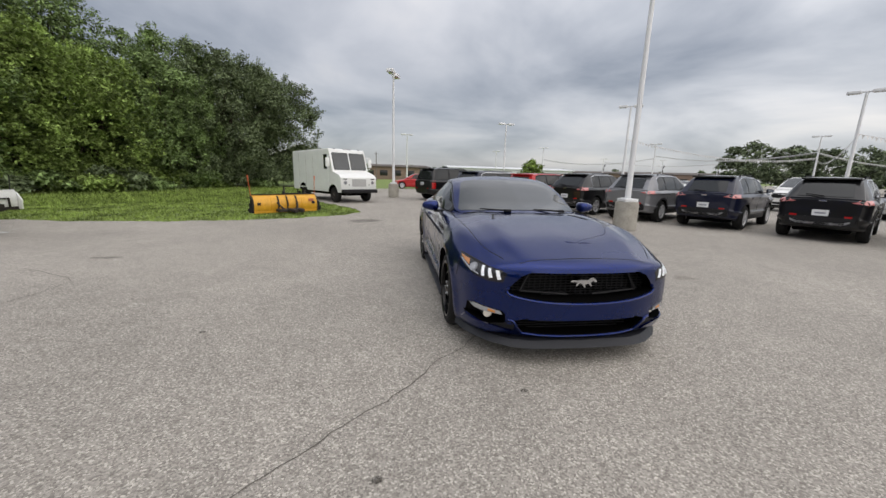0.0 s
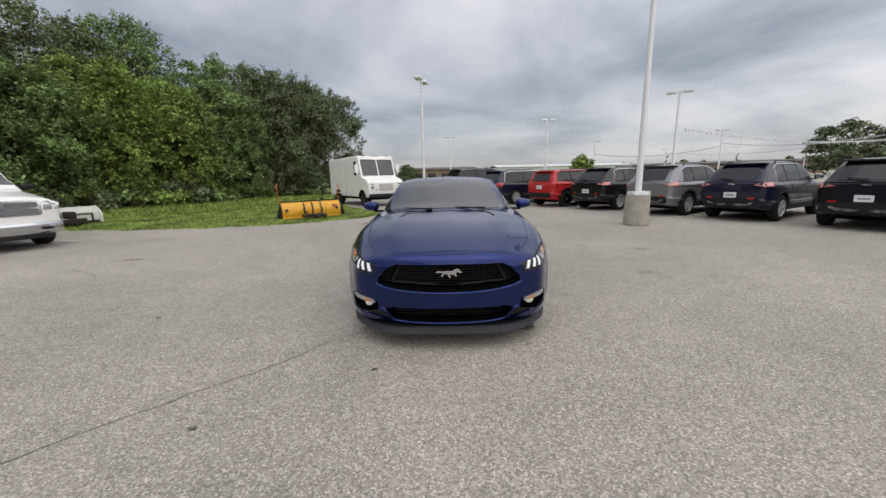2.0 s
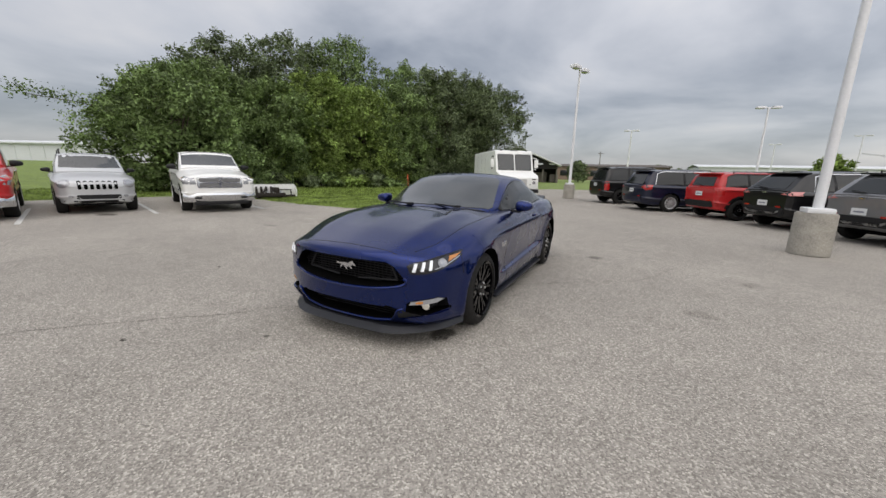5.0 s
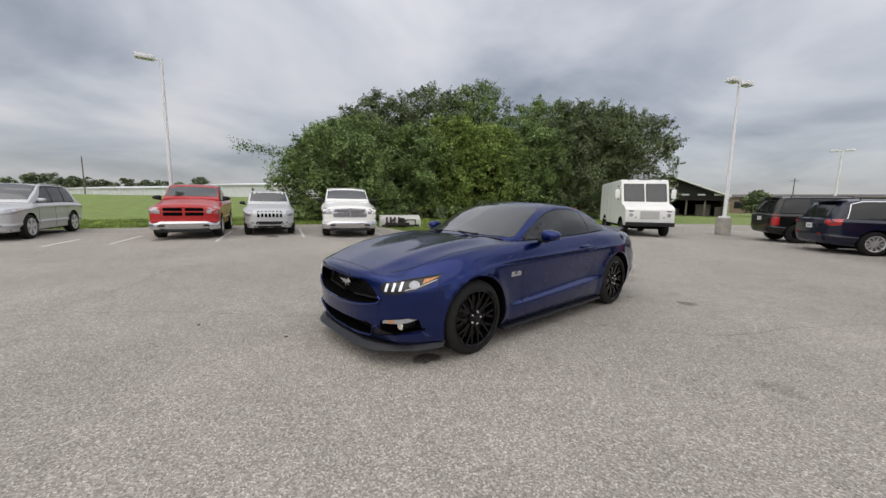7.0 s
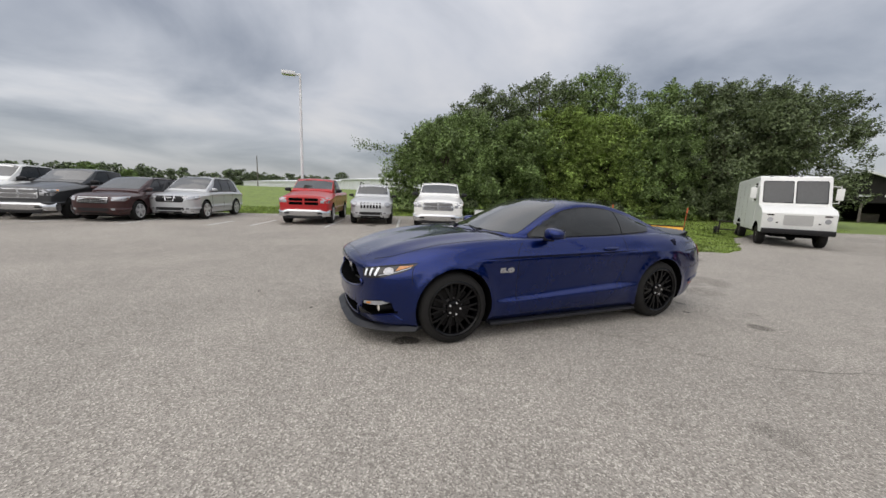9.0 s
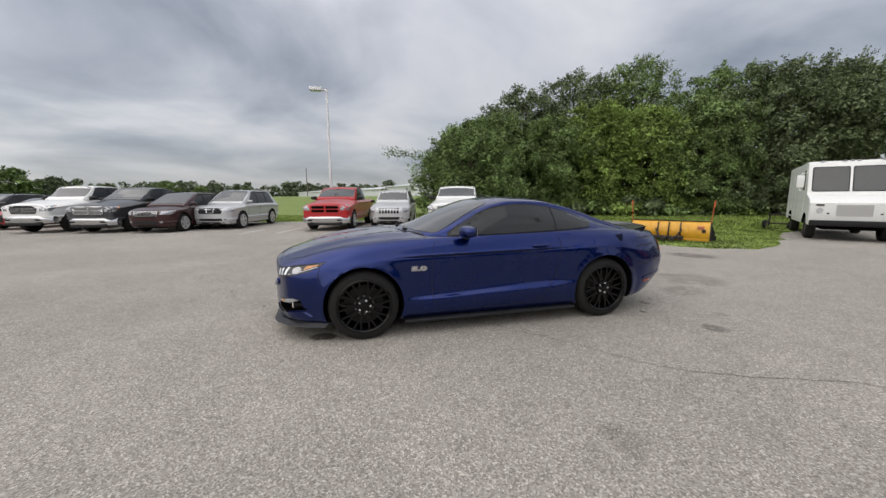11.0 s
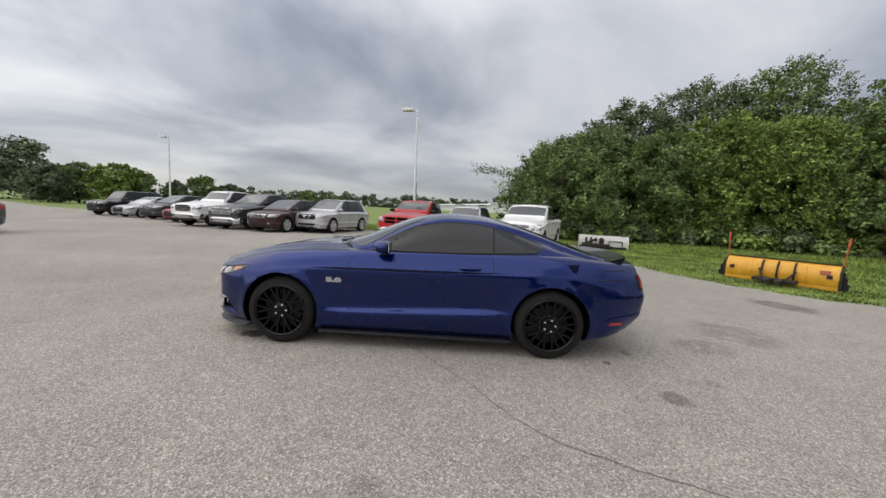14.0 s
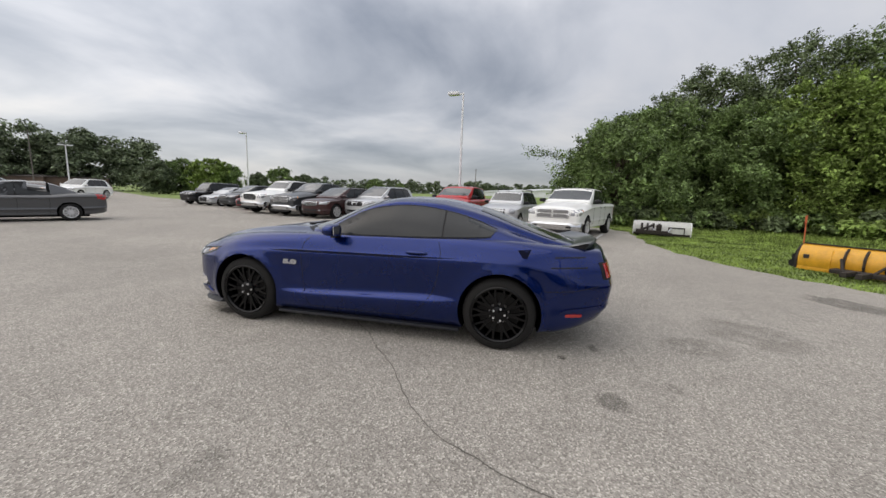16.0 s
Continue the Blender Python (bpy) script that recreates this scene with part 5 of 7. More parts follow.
        if front == "vee":
            part("emblem", lay([(-0.20, gz1 - 0.02), (-0.14, gz0 + 0.03), (0.14, gz0 + 0.03), (0.20, gz1 - 0.02), (0.15, gz1 - 0.02), (0.11, gz0 + 0.06), (-0.11, gz0 + 0.06), (-0.15, gz1 - 0.02)], "front", low, 0.02, 0.2), CHROME, g)
    if truck:
        bm = bmesh.new()
        ys = np.linspace(-0.97 * W, 0.97 * W, 17)
        rings = [[bm.verts.new((xf + 0.10 - 0.30 * (abs(y) / W) ** 4 - d, y, z)) for d, z in ((0.04, zg - 0.04), (0.0, zg + 0.02), (0.0, zg + 0.17), (0.05, zg + 0.23), (0.2, zg + 0.23), (0.2, zg - 0.04))] for y in ys]
        for p, q in zip(rings, rings[1:]):
            for i in range(6):
                bm.faces.new((p[i], p[(i + 1) % 6], q[(i + 1) % 6], q[i]))
        bm.faces.new(rings[0]), bm.faces.new(rings[-1][::-1])
        bmp = part("front_bumper", bm, CHROME if chrome else colour, root, "chrome front bumper" if chrome else "")
        bm = bmesh.new()
        box(bm, xf + 0.05, -0.72 * W, zg - 0.12, xf + 0.09, 0.72 * W, zg - 0.02, 0.02)
        part("air_dam", bm, TRIM, bmp)
        for s in (1, -1):
            bm = bmesh.new()
            box(bm, xf + 0.06, s * 0.62 - 0.09, zg + 0.06, xf + 0.105, s * 0.62 + 0.09, zg + 0.12, 0.01)
            part("fog_lamp", bm, TRIM, bmp)
        # load bed
        part("load_bed", lay(rounded(xr + 0.12, -0.80 * W, v["rfr"] - 0.22, 0.80 * W, 0.05), "top", low, 0.004, 0.3), TRIM, root, "open load bed with dark lining")
        part("tailgate_gap", lay(strip([(-0.72 * W, zg + 0.42), (-0.72 * W, tail - 0.06)], 0.014), "back", low, 0.003, 0.2, 0.004), TRIM, body)
    else:
        part("lower_valance", lay(rounded(-0.80 * W, zg + 0.015, 0.80 * W, zg + 0.105, 0.03), "front", low, 0.006, 0.2), TRIM, root)
        part("lower_intake", lay(rounded(-0.52 * W, zg + 0.14, 0.52 * W, zg + 0.26, 0.04), "front", low, 0.006, 0.2), TRIM, root)
        for s in (1, -1):
            part("fog_lamp", lay(rounded(s * 0.64 * W - 0.055, zg + 0.18, s * 0.64 * W + 0.055, zg + 0.25, 0.03), "front", low, 0.010, 0.2), LAMP, root)
        if cladding:
            part("front_bumper", lay(rounded(-0.62 * W, zg + 0.06, 0.62 * W, zg + 0.135, 0.03), "front", low, 0.012, 0.2), TRIM, root)
    # rear end
    lens = rear_lens or TAIL
    zt1 = tail - (0.10 if truck else 0.035 if kind == "cherokee" else 0.06)
    for side in ("left", "right"):
        c = "back_" + side
        b0, b1 = corner_at(xr, 0.62 * W), corner_at(xr + 0.30, 0.97 * W)
        wl = b1 - b0
        if kind == "cherokee":
            o = [(b0 - 0.04, zt1 - 0.07), (b0 + 0.2 * wl, zt1 - 0.005), (b1, zt1), (b1 - 0.02, zt1 - 0.10), (b0 + 0.4 * wl, zt1 - 0.11)]
        elif kind == "renegade":
            o = rounded(b0 + 0.28 * wl, zt1 - 0.24, b0 + 0.85 * wl, zt1 - 0.02, 0.03)
        elif truck or kind == "boxy_suv":
            o = rounded(b0 + 0.45 * wl, zt1 - 0.42, b0 + 0.95 * wl, zt1, 0.03)
        else:
            o = [(b0 + 0.1 * wl, zt1 - 0.10), (b0 + 0.1 * wl, zt1), (b1, zt1 + 0.03), (b1 - 0.03, zt1 - 0.14), (b0 + 0.5 * wl, zt1 - 0.18)]
        part("tail_lamp", lay(o, c, low, 0.010, 0.12), lens, root)
    if not truck:
        zr0 = belt + 0.06
        back = [(-0.56 * W, zr0), (-0.50 * W, roof - 0.19), (0.50 * W, roof - 0.19), (0.56 * W, zr0)]
        part("rear_window", lay(back, "back", high, 0.012, 0.2), GLASS, root, "dark rear window")
        if kind != "sedan":
            bm = bmesh.new()
            box(bm, v["rfr"] - 0.20, -0.60 * W, roof - 0.095, v["rfr"] + 0.10, 0.60 * W, roof - 0.05, 0.02)
            part("roof_spoiler", bm, BLACK if kind == "cherokee" else colour, root)
            bm = bmesh.new()
            tube(bm, (xr + 0.05, 0.0, belt + 0.075), (xr + 0.10, 0.34, belt + 0.12), 0.014, 0.01, 6)
            part("rear_wiper", bm, TRIM, root)
            part("rear_bumper", lay(rounded(-0.72 * W, zg + 0.15, 0.72 * W, zg + 0.36, 0.05), "back", low, 0.02, 0.2), TRIM if cladding else colour, root)
            for s in (1, -1):
                part("reflector", lay(rounded(s * 0.55 * W - 0.07, zg + 0.36, s * 0.55 * W + 0.07, zg + 0.40, 0.01, 2), "back", low, 0.024, 0.2), TAIL, root)
            for s in (1, -1):
                bm = bmesh.new()
                up = 0.075 if kind == "small_suv" else 0.0
                tube(bm, (v["wst"] - 0.15, s * (wr - 0.06), roof + up), (v["rfr"] + 0.35, s * (wr - 0.07), roof + up - 0.01), 0.012 + 0.12 * up, 0.012 + 0.12 * up, 8)
                for q in (v["wst"] - 0.15, v["rfr"] + 0.35):
                    tube(bm, (q, s * (wr - 0.06), roof - 0.09), (q, s * (wr - 0.06), roof + up + 0.005), 0.018, 0.016, 8)
                part("roof_rail", bm, ALLOY if kind == "crossover" else TRIM, root)
        if kind == "cherokee":
            part("skid_plate", lay([(-0.46 * W, zg + 0.17), (-0.60 * W, zg + 0.24), (-0.60 * W, zg + 0.28), (-0.42 * W, zg + 0.23), (0.42 * W, zg + 0.23), (0.60 * W, zg + 0.28), (0.60 * W, zg + 0.24), (0.46 * W, zg + 0.17)], "back", low, 0.02, 0.2), STEEL, root, "silver skid plate")
            make_plate(root, low, "back", 0, zg + 0.46)
            part("emblem", lay(rounded(-0.075, belt - 0.06, 0.075, belt - 0.03, 0.01, 2), "back", low, 0.012, 0.2), CHROME, root)
        else:
            make_plate(root, low, "back", 0, belt - 0.20 if kind != "sedan" else 0.55)
    else:
        bm = bmesh.new()
        box(bm, xr - 0.10, -0.9 * W, zg + 0.08, xr + 0.05, 0.9 * W, zg + 0.26, 0.03)
        part("rear_bumper", bm, CHROME, root)
    for ax in (wb / 2, -wb / 2):
        for s in (1, -1):
            make_wheel(root, ax, s * v["track"] / 2, v["r"], v["tyre"], v["rim"], v["style"], rim or ALLOY)
    bm = bmesh.new()
    box(bm, xr + 0.5, -0.60 * W, zg - 0.06, xf - 0.4, 0.60 * W, zg + 0.2, 0.03)
    part("underbody", bm, WELL, root)
    return root

# ---- ground ----
EDGE = [(-72, -110), (-30.71, -40.74), (-24.28, -23.05), (-19.66, -11.13), (-18.26, -4.16), (-17.81, 0.35), (-17.01, 3.89), (-15.82, 5.65), (-14.22, 6.34), (-12.52, 6.15), (-11.2, 5.98), (-9.3, 5.79), (-7.37, 5.89), (-5.68, 6.28), (-4.16, 6.99), (-3.01, 7.87), (-2.59, 8.8),
        (-2.83, 10.07), (-3.99, 11.98), (-5.42, 14.27), (-6.77, 18.81), (-7.02, 24.45), (-4.84, 29.04), (-0.43, 31.58), (10.64, 33.43), (30, 60), (150, 190), (260, 190), (260, -110)]


def ragged(points, step, rough):
    rows = []
    for (ax, ay), (bx, by) in zip(points, points[1:] + points[:1]):
        n = max(1, int(math.hypot(bx - ax, by - ay) / step)) if max(abs(ax), abs(ay), abs(bx), abs(by)) < 45 else 1
        for k in range(n):
            x, y = ax + (bx - ax) * k / n, ay + (by - ay) * k / n
            rows.append((x + rough * noise.noise((x * 1.7, y * 1.7, 3)), y + rough * noise.noise((x * 1.7, y * 1.7, 9))))
    return rows


LOT = ragged(EDGE, 0.22, 0.16)


def on_lot(xs, ys):
    """Which places lie on the asphalt."""
    inside = np.zeros(len(xs), bool)
    for (ax, ay), (bx, by) in zip(LOT, LOT[1:] + LOT[:1]):
        cross = (ay > ys) != (by > ys)
        inside ^= cross & (xs < ax + (ys - ay) * (bx - ax) / (by - ay + 1e-12))
    return inside


def lie(x, y):
    """Height of the open ground: level, with a grass bank to the west."""
    t = np.clip((-19.6 - x - 0.42 * np.maximum(0.0, -6.0 - y)) / 26.0, 0, 1)
    far = np.clip((y + 34) / 20.0, 0, 1)
    return -0.02 + 1.55 * t * t * (3 - 2 * t) * far * far * (3 - 2 * far)


def build_ground():
    verts, faces = [], []
    rs = [0.0] + list(np.linspace(3, 72, 47)) + [80, 95, 115, 150, 200, 300, 500, 900, 1600, 2600]
    n = 144
    for r in rs:
        for k in range(n):
            a = 2 * math.pi * k / n
            x, y = r * math.cos(a) - 5, r * math.sin(a)
            verts.append((x, y, float(lie(x, y)) + (0.05 * noise.noise((x * 0.2, y * 0.2, 0)) if r > 60 else 0)))
    for i in range(len(rs) - 1):
        for k in range(n):
            faces.append((i * n + k, i * n + (k + 1) % n, (i + 1) * n + (k + 1) % n, (i + 1) * n + k))
    me = bpy.data.meshes.new("ground")
    me.from_pydata(verts, [], faces)
    me.materials.append(TURF)
    tagged(new("ground", me), "mown green grass rising to a bank", "ground", kind="structure")
    bm = bmesh.new()
    f = bm.faces.new([bm.verts.new((x, y, 0.0)) for x, y in LOT])
    low = bmesh.ops.extrude_face_region(bm, geom=[f])["geom"]
    bmesh.ops.translate(bm, vec=(0, 0, -0.12), verts=[v for v in low if isinstance(v, bmesh.types.BMVert)])
    bmesh.ops.triangulate(bm, faces=bm.faces)
    tagged(mesh_object("pavement", bm, ASPHALT, smooth=False), "worn light grey asphalt car park with exposed stones", "pavement", kind="structure")


build_ground()


def blotch(name, label, category, x, y, rx, ry, turn, material, seed, z=0.004):
    """A stain with a ragged outline, lying on the asphalt."""
    bm = bmesh.new()
    rim = []
    for k in range(40):
        a = 2 * math.pi * k / 40
        w = 1 + 0.45 * noise.noise((2 * math.cos(a) + seed, 2 * math.sin(a), seed)) + 0.2 * noise.noise((6 * math.cos(a), 6 * math.sin(a), seed))
        p = Matrix.Rotation(radians(turn), 3, "Z") @ Vector((rx * w * math.cos(a), ry * w * math.sin(a), 0))
        rim.append(bm.verts.new((x + p.x, y + p.y, z)))
    bm.faces.new(rim)
    ob = mesh_object(name, bm, material, smooth=False)
    tagged(ob, label, category, kind="structure")


for i, (x, y, rx, ry, turn, m) in enumerate([(0.71, -1.77, 0.20, 0.10, 60, STAIN), (1.62, 2.24, 0.17, 0.13, 20, DAMP), (-0.25, 4.05, 0.80, 0.42, 40, FAINT), (-2.25, 6.35, 0.78, 0.34, 35, DAMP), (0.25, 3.3, 0.5, 0.3, 60, FAINT), (1.25, 2.75, 0.11, 0.07, 0, FAINT), (0.93, 1.95, 0.07, 0.035, 30, STAIN),
                                             (2.83, -0.01, 0.20, 0.13, 10, FAINT), (-5.85, 1.52, 0.3, 0.1, 0, DAMP), (3.64, 1.63, 0.22, 0.14, 70, FAINT), (0.62, 2.27, 0.12, 0.05, 20, DAMP), (-11.1, 0.27, 0.5, 0.3, 0, STAIN), (-11.64, -2.95, 0.5, 0.3, 0, DAMP)]):
    blotch("pavement_stain", "dark ragged stain on the asphalt", "stain", x, y, rx, ry, turn, m, 3.7 * i)


def crack(points, width, seed):
    """A wandering crack filled with dirt, in the asphalt."""
    p = curve_through(points, 14)
    p = p + np.array([[0.045 * noise.noise((q[0] * 3, q[1] * 3, seed)) + 0.02 * noise.noise((q[0] * 11, q[1] * 11, seed)), 0.045 * noise.noise((q[0] * 3, q[1] * 3, seed + 7)) + 0.02 * noise.noise((q[0] * 11, q[1] * 11, seed + 7))] for q in p])
    d = np.gradient(p, axis=0)
    nrm = np.stack([-d[:, 1], d[:, 0]], 1) / np.linalg.norm(d, axis=1)[:, None]
    bm = bmesh.new()
    rows = []
    for q, t in zip(p, nrm):
        w = width * (0.55 + 0.9 * abs(noise.noise((q[0] * 5, q[1] * 5, seed + 3))))
        rows.append([bm.verts.new((*(q + s * t * w), 0.003)) for s in (1, -1)])
    for a, b in zip(rows, rows[1:]):
        bm.faces.new((a[0], a[1], b[1], b[0]))
    tagged(mesh_object("pavement_crack", bm, CRACK, smooth=False), "thin wandering crack in the asphalt", "crack", kind="structure")


crack([(-3.8, -6.0), (-3.1, -4.6), (-2.3, -3.4), (-1.75, -2.86), (-0.98, -2.02), (-0.15, -1.05), (0.63, -0.2), (1.4, 0.44), (2.08, 0.92), (2.42, 1.36), (2.8, 2.2), (3.6, 3.4), (4.6, 4.3)], 0.0048, 1)
crack([(-3.3, -4.6), (-3.8, -4.11), (-4.42, -3.68), (-5.7, -3.0), (-5.55, -1.7), (-5.36, -0.43), (-5.45, 0.31), (-6.4, 0.9)], 0.006, 5)
crack([(-7.99, -6.25), (-6.8, -7.1), (-5.64, -7.44)], 0.006, 15)

# small pebbles and chips that catch the eye
for i, (x, y) in enumerate([(-0.56, -2.57), (-1.51, -3.19), (-3.08, -1.44)]):
    bm = bmesh.new()
    bmesh.ops.create_icosphere(bm, subdivisions=2, radius=0.022)
    for vert in bm.verts:
        vert.co *= 1 + 0.5 * noise.noise(vert.co * 60 + Vector((i, 0, 0)))
        vert.co.z *= 0.35
        vert.co.x *= 1.5
    p = mesh_object("debris", bm, STAIN)
    p.location = (x, y, 0.006)
    tagged(p, "dark chip of debris lying on the asphalt", "debris")

# bay lines
for x, y, turn, n in ((-12.41, -3.79, 163, 2.6), (-12.43, -1.01, 163, 4.2), (-12.38, 1.78, 163, 4.2), (-10.83, 4.37, 163, 3.2), (-12.28, -6.15 + 0.9, 163, 2.0), (-13.42, -7.78, 163, 3.2), (-14.09, -10.35, 163, 3.2), (-14.94, -12.91, 163, 3.2)):
    bm = bmesh.new()
    box(bm, -n / 2, -0.05, 0.0, n / 2, 0.05, 0.004, 0, pose(x, y, 0.001, 0, 0, turn))
    tagged(mesh_object("bay_line", bm, STRIPE, smooth=False), "worn white parking bay line", "road marking", kind="structure")

# ---- trees ----


def leaf_cloud(lumps, count, size, seed, hang=0.0):
    """Many small leaves gathered on uneven lumps (x, y, z, radius)."""
    rng = np.random.default_rng(seed)
    lumps = np.array(lumps)
    share = lumps[:, 3] ** 1.6
    pick = rng.choice(len(lumps), count, p=share / share.sum())
    d = rng.normal(size=(count, 3))
    d /= np.linalg.norm(d, axis=1)[:, None]
    under = (d[:, 2] < -0.10) & (rng.random(count) < 0.86)
    d[under, 2] *= -1
    r = lumps[pick, 3] * (0.5 + 0.66 * rng.random(count) ** 0.8)
    c = lumps[pick, :3] + d * r[:, None] * (1, 1, 0.85)
    c[:, 2] -= hang * rng.random(count)
    out = 0.85 * d + 0.72 * rng.normal(size=(count, 3)) + (0, 0, 0.75)
    out /= np.linalg.norm(out, axis=1)[:, None]
    a = np.cross(out, rng.normal(size=(count, 3)))
    a /= np.linalg.norm(a, axis=1)[:, None]
    b = np.cross(out, a)
    s = size * (0.55 + 0.9 * rng.random(count))[:, None]
    tip, stem, l, rr = c + a * s, c - a * s * 0.7, c + b * s * 0.42 + out * s * 0.12, c - b * s * 0.42 + out * s * 0.12
    verts = np.stack([stem, l, tip, rr], 1).reshape(-1, 3)
    faces = np.arange(4 * count).reshape(-1, 4)
    return verts, faces


def crown_radius(t, a, lobes):
    """The crown's outline, as a share of its radius: full low down, domed above, lobed round the trunk."""
    dome = math.sqrt(max(0.0, 1 - max(0.0, (t - 0.34) / 0.66) ** 2.1))
    return dome * (0.86 + 0.2 * min(1.0, t / 0.3)) * (1 + 0.17 * math.sin(2 * a + lobes[0] + 2.5 * t) + 0.13 * math.sin(5 * a + lobes[1] + 9 * t))


def sprays(starts, ways, count, size, seed):
    """Leaves along thin upright shoots that taper towards their tips."""
    rng = np.random.default_rng(seed)
    pick = rng.integers(0, len(starts), count)
    u = rng.random(count) ** 0.85
    way = np.array(ways)[pick]
    spread = rng.normal(size=(count, 3)) * (0.20 * (1.0 - 0.72 * u))[:, None]
    c = np.array(starts)[pick] + way * u[:, None] + spread
    c[:, 2] -= 0.10 * u * u * np.linalg.norm(way, axis=1)
    out = 0.5 * way + 0.8 * rng.normal(size=(count, 3)) + (0, 0, 0.7)
    out /= np.linalg.norm(out, axis=1)[:, None]
    a = 0.8 * way + rng.normal(size=(count, 3))
    a -= out * (a * out).sum(1)[:, None]
    a /= np.linalg.norm(a, axis=1)[:, None]
    b = np.cross(out, a)
    s = size * (0.55 + 0.9 * rng.random(count))[:, None] * (1.0 - 0.35 * u)[:, None]
    verts = np.stack([c - a * s * 0.7, c + b * s * 0.42 + out * s * 0.12, c + a * s, c - b * s * 0.42 + out * s * 0.12], 1).reshape(-1, 3)
    return verts, np.arange(4 * count).reshape(-1, 4)


def make_tree(name, label, x, y, h, r, leaf, seed, leaves=9000, size=0.17, base=0.12, far=False, category="tree", z=None, flop=0.0, shoots=False):
    """A tapered trunk with limbs, a crown of leaf clumps and leafy shoots all round it."""
    rng = random.Random(seed)
    z = float(lie(x, y)) if z is None else z
    root = thing(name, label, category, pose(x, y, z - 0.05), "trees")
    trunk = bmesh.new()
    top = Vector((rng.uniform(-0.3, 0.3), rng.uniform(-0.3, 0.3), h * 0.62))
    tube(trunk, (0, 0, 0), top, 0.03 * h, 0.012 * h, 8)
    lobes = (rng.uniform(0, 6.28), rng.uniform(0, 6.28))
    lumps = []
    n = 26 if far else 34
    for k in range(n):
        t = (k + 0.5) / n
        a = k * 2.4 + rng.uniform(-0.5, 0.5)
        rad = r * crown_radius(t * 0.94, a, lobes) * rng.uniform(0.35, 0.78)
        p = Vector((rad * math.cos(a), rad * math.sin(a), h * (base + (0.93 - base) * t)))
        lumps.append((*p, r * rng.uniform(0.24, 0.40) * (0.68 if t > 0.8 else 1)))
        tube(trunk, top * rng.uniform(0.25, 0.95), p, 0.010 * h, 0.003 * h, 5)
    starts, ways = [], []
    long = h * (0.075 if far else 0.10 if shoots else 0.085)
    knots = [(rng.random() ** 0.9, rng.uniform(0, 6.28)) for _ in range(14 if far else 34)]
    for k in range(170 if far else 420):
        t, a = rng.choice(knots) if rng.random() < 0.7 else (rng.random(), rng.uniform(0, 6.28))
        t, a = min(1.0, max(0.0, t + rng.gauss(0, 0.045))), a + rng.gauss(0, 0.22)
        rad = r * crown_radius(t, a, lobes) * rng.uniform(0.78, 1.0)
        side = Vector((math.cos(a), math.sin(a), 0))
        starts.append(tuple(side * rad + Vector((0, 0, h * (base + (0.95 - base) * t)))))
        way = side * rng.uniform(0.15, 0.9) + Vector((rng.gauss(0, 0.28), rng.gauss(0, 0.28), rng.uniform(0.25, 1.1)))
        ways.append(tuple(way.normalized() * long * rng.uniform(0.55, 1.5)))
    part("trunk", trunk, BARK, root)
    inner, faces = leaf_cloud(lumps, int(leaves * 0.55), size, seed, flop)
    outer, more = sprays(starts, ways, int(leaves * 0.45), size, seed + 1)
    me = bpy.data.meshes.new("crown")
    me.from_pydata(inner.tolist() + outer.tolist(), [], faces.tolist() + (more + len(inner)).tolist())
    me.materials.append(leaf)
    crown = new("crown", me)
    crown.parent = root
    return root


TREES = [(-20.43, 6.96, 6.3, 2.9, LEAF, 7000), (-22.98, 10.08, 7.6, 3.3, LEAF, 9000), (-24.85, 12.94, 10.2, 3.2, LEAF_DARK, 9000), (-21.51, 13.92, 7.2, 3.0, LEAF, 8500), (-20.25, 16.94, 8.6, 2.6, LEAF_LIGHT, 8500),
         (-24.24, 18.3, 11.2, 3.6, LEAF_DARK, 9000), (-19.27, 20.7, 8.0, 3.2, LEAF_LIGHT, 9000), (-22.67, 22.89, 12.2, 3.6, LEAF, 10000), (-17.24, 24.45, 9.0, 3.2, LEAF, 9500), (-19.29, 27.76, 11.6, 3.8, LEAF, 10000), (-15.11, 28.87, 10.8, 4.0, LEAF_DARK, 14000),
         (-13.61, 32.56, 10.6, 4.0, LEAF_DARK, 12000)]
for i, (x, y, h, r, leaf, n) in enumerate(TREES):
    tone = {"green_leaves": "mid-green", "bright_green_leaves": "bright green", "deep_green_leaves": "dark green"}[leaf.name]
    make_tree("tree", f"dense {tone} broadleaf tree in full summer leaf", x, y, h * (1.04 if i in (5, 7) else 1.0), r * 1.12, leaf, 11 + i, int(n * 4.4), 0.125, 0.05, shoots=i in (0, 1, 3))


def make_bush(x, y, h, r, leaf, seed, leaves=2200, category="bush"):
    rng = random.Random(seed)
    root = thing("bush", "low leafy green undergrowth at the foot of the trees", category, pose(x, y, float(lie(x, y)) - 0.03), "undergrowth")
    lumps = [(rng.uniform(-r, r), rng.uniform(-r, r), h * rng.uniform(0.2, 0.75), r * rng.uniform(0.3, 0.5)) for _ in range(9)]
    stems = bmesh.new()
    for p in lumps[:6]:
        tube(stems, (p[0] * 0.2, p[1] * 0.2, 0), p[:3], 0.02, 0.008, 5)
    part("stems", stems, BARK, root)
    verts, faces = leaf_cloud(lumps, leaves, 0.13, seed)
    me = bpy.data.meshes.new("foliage")
    me.from_pydata(verts.tolist(), [], faces.tolist())
    me.materials.append(leaf)
    o = new("foliage", me)
    o.parent = root


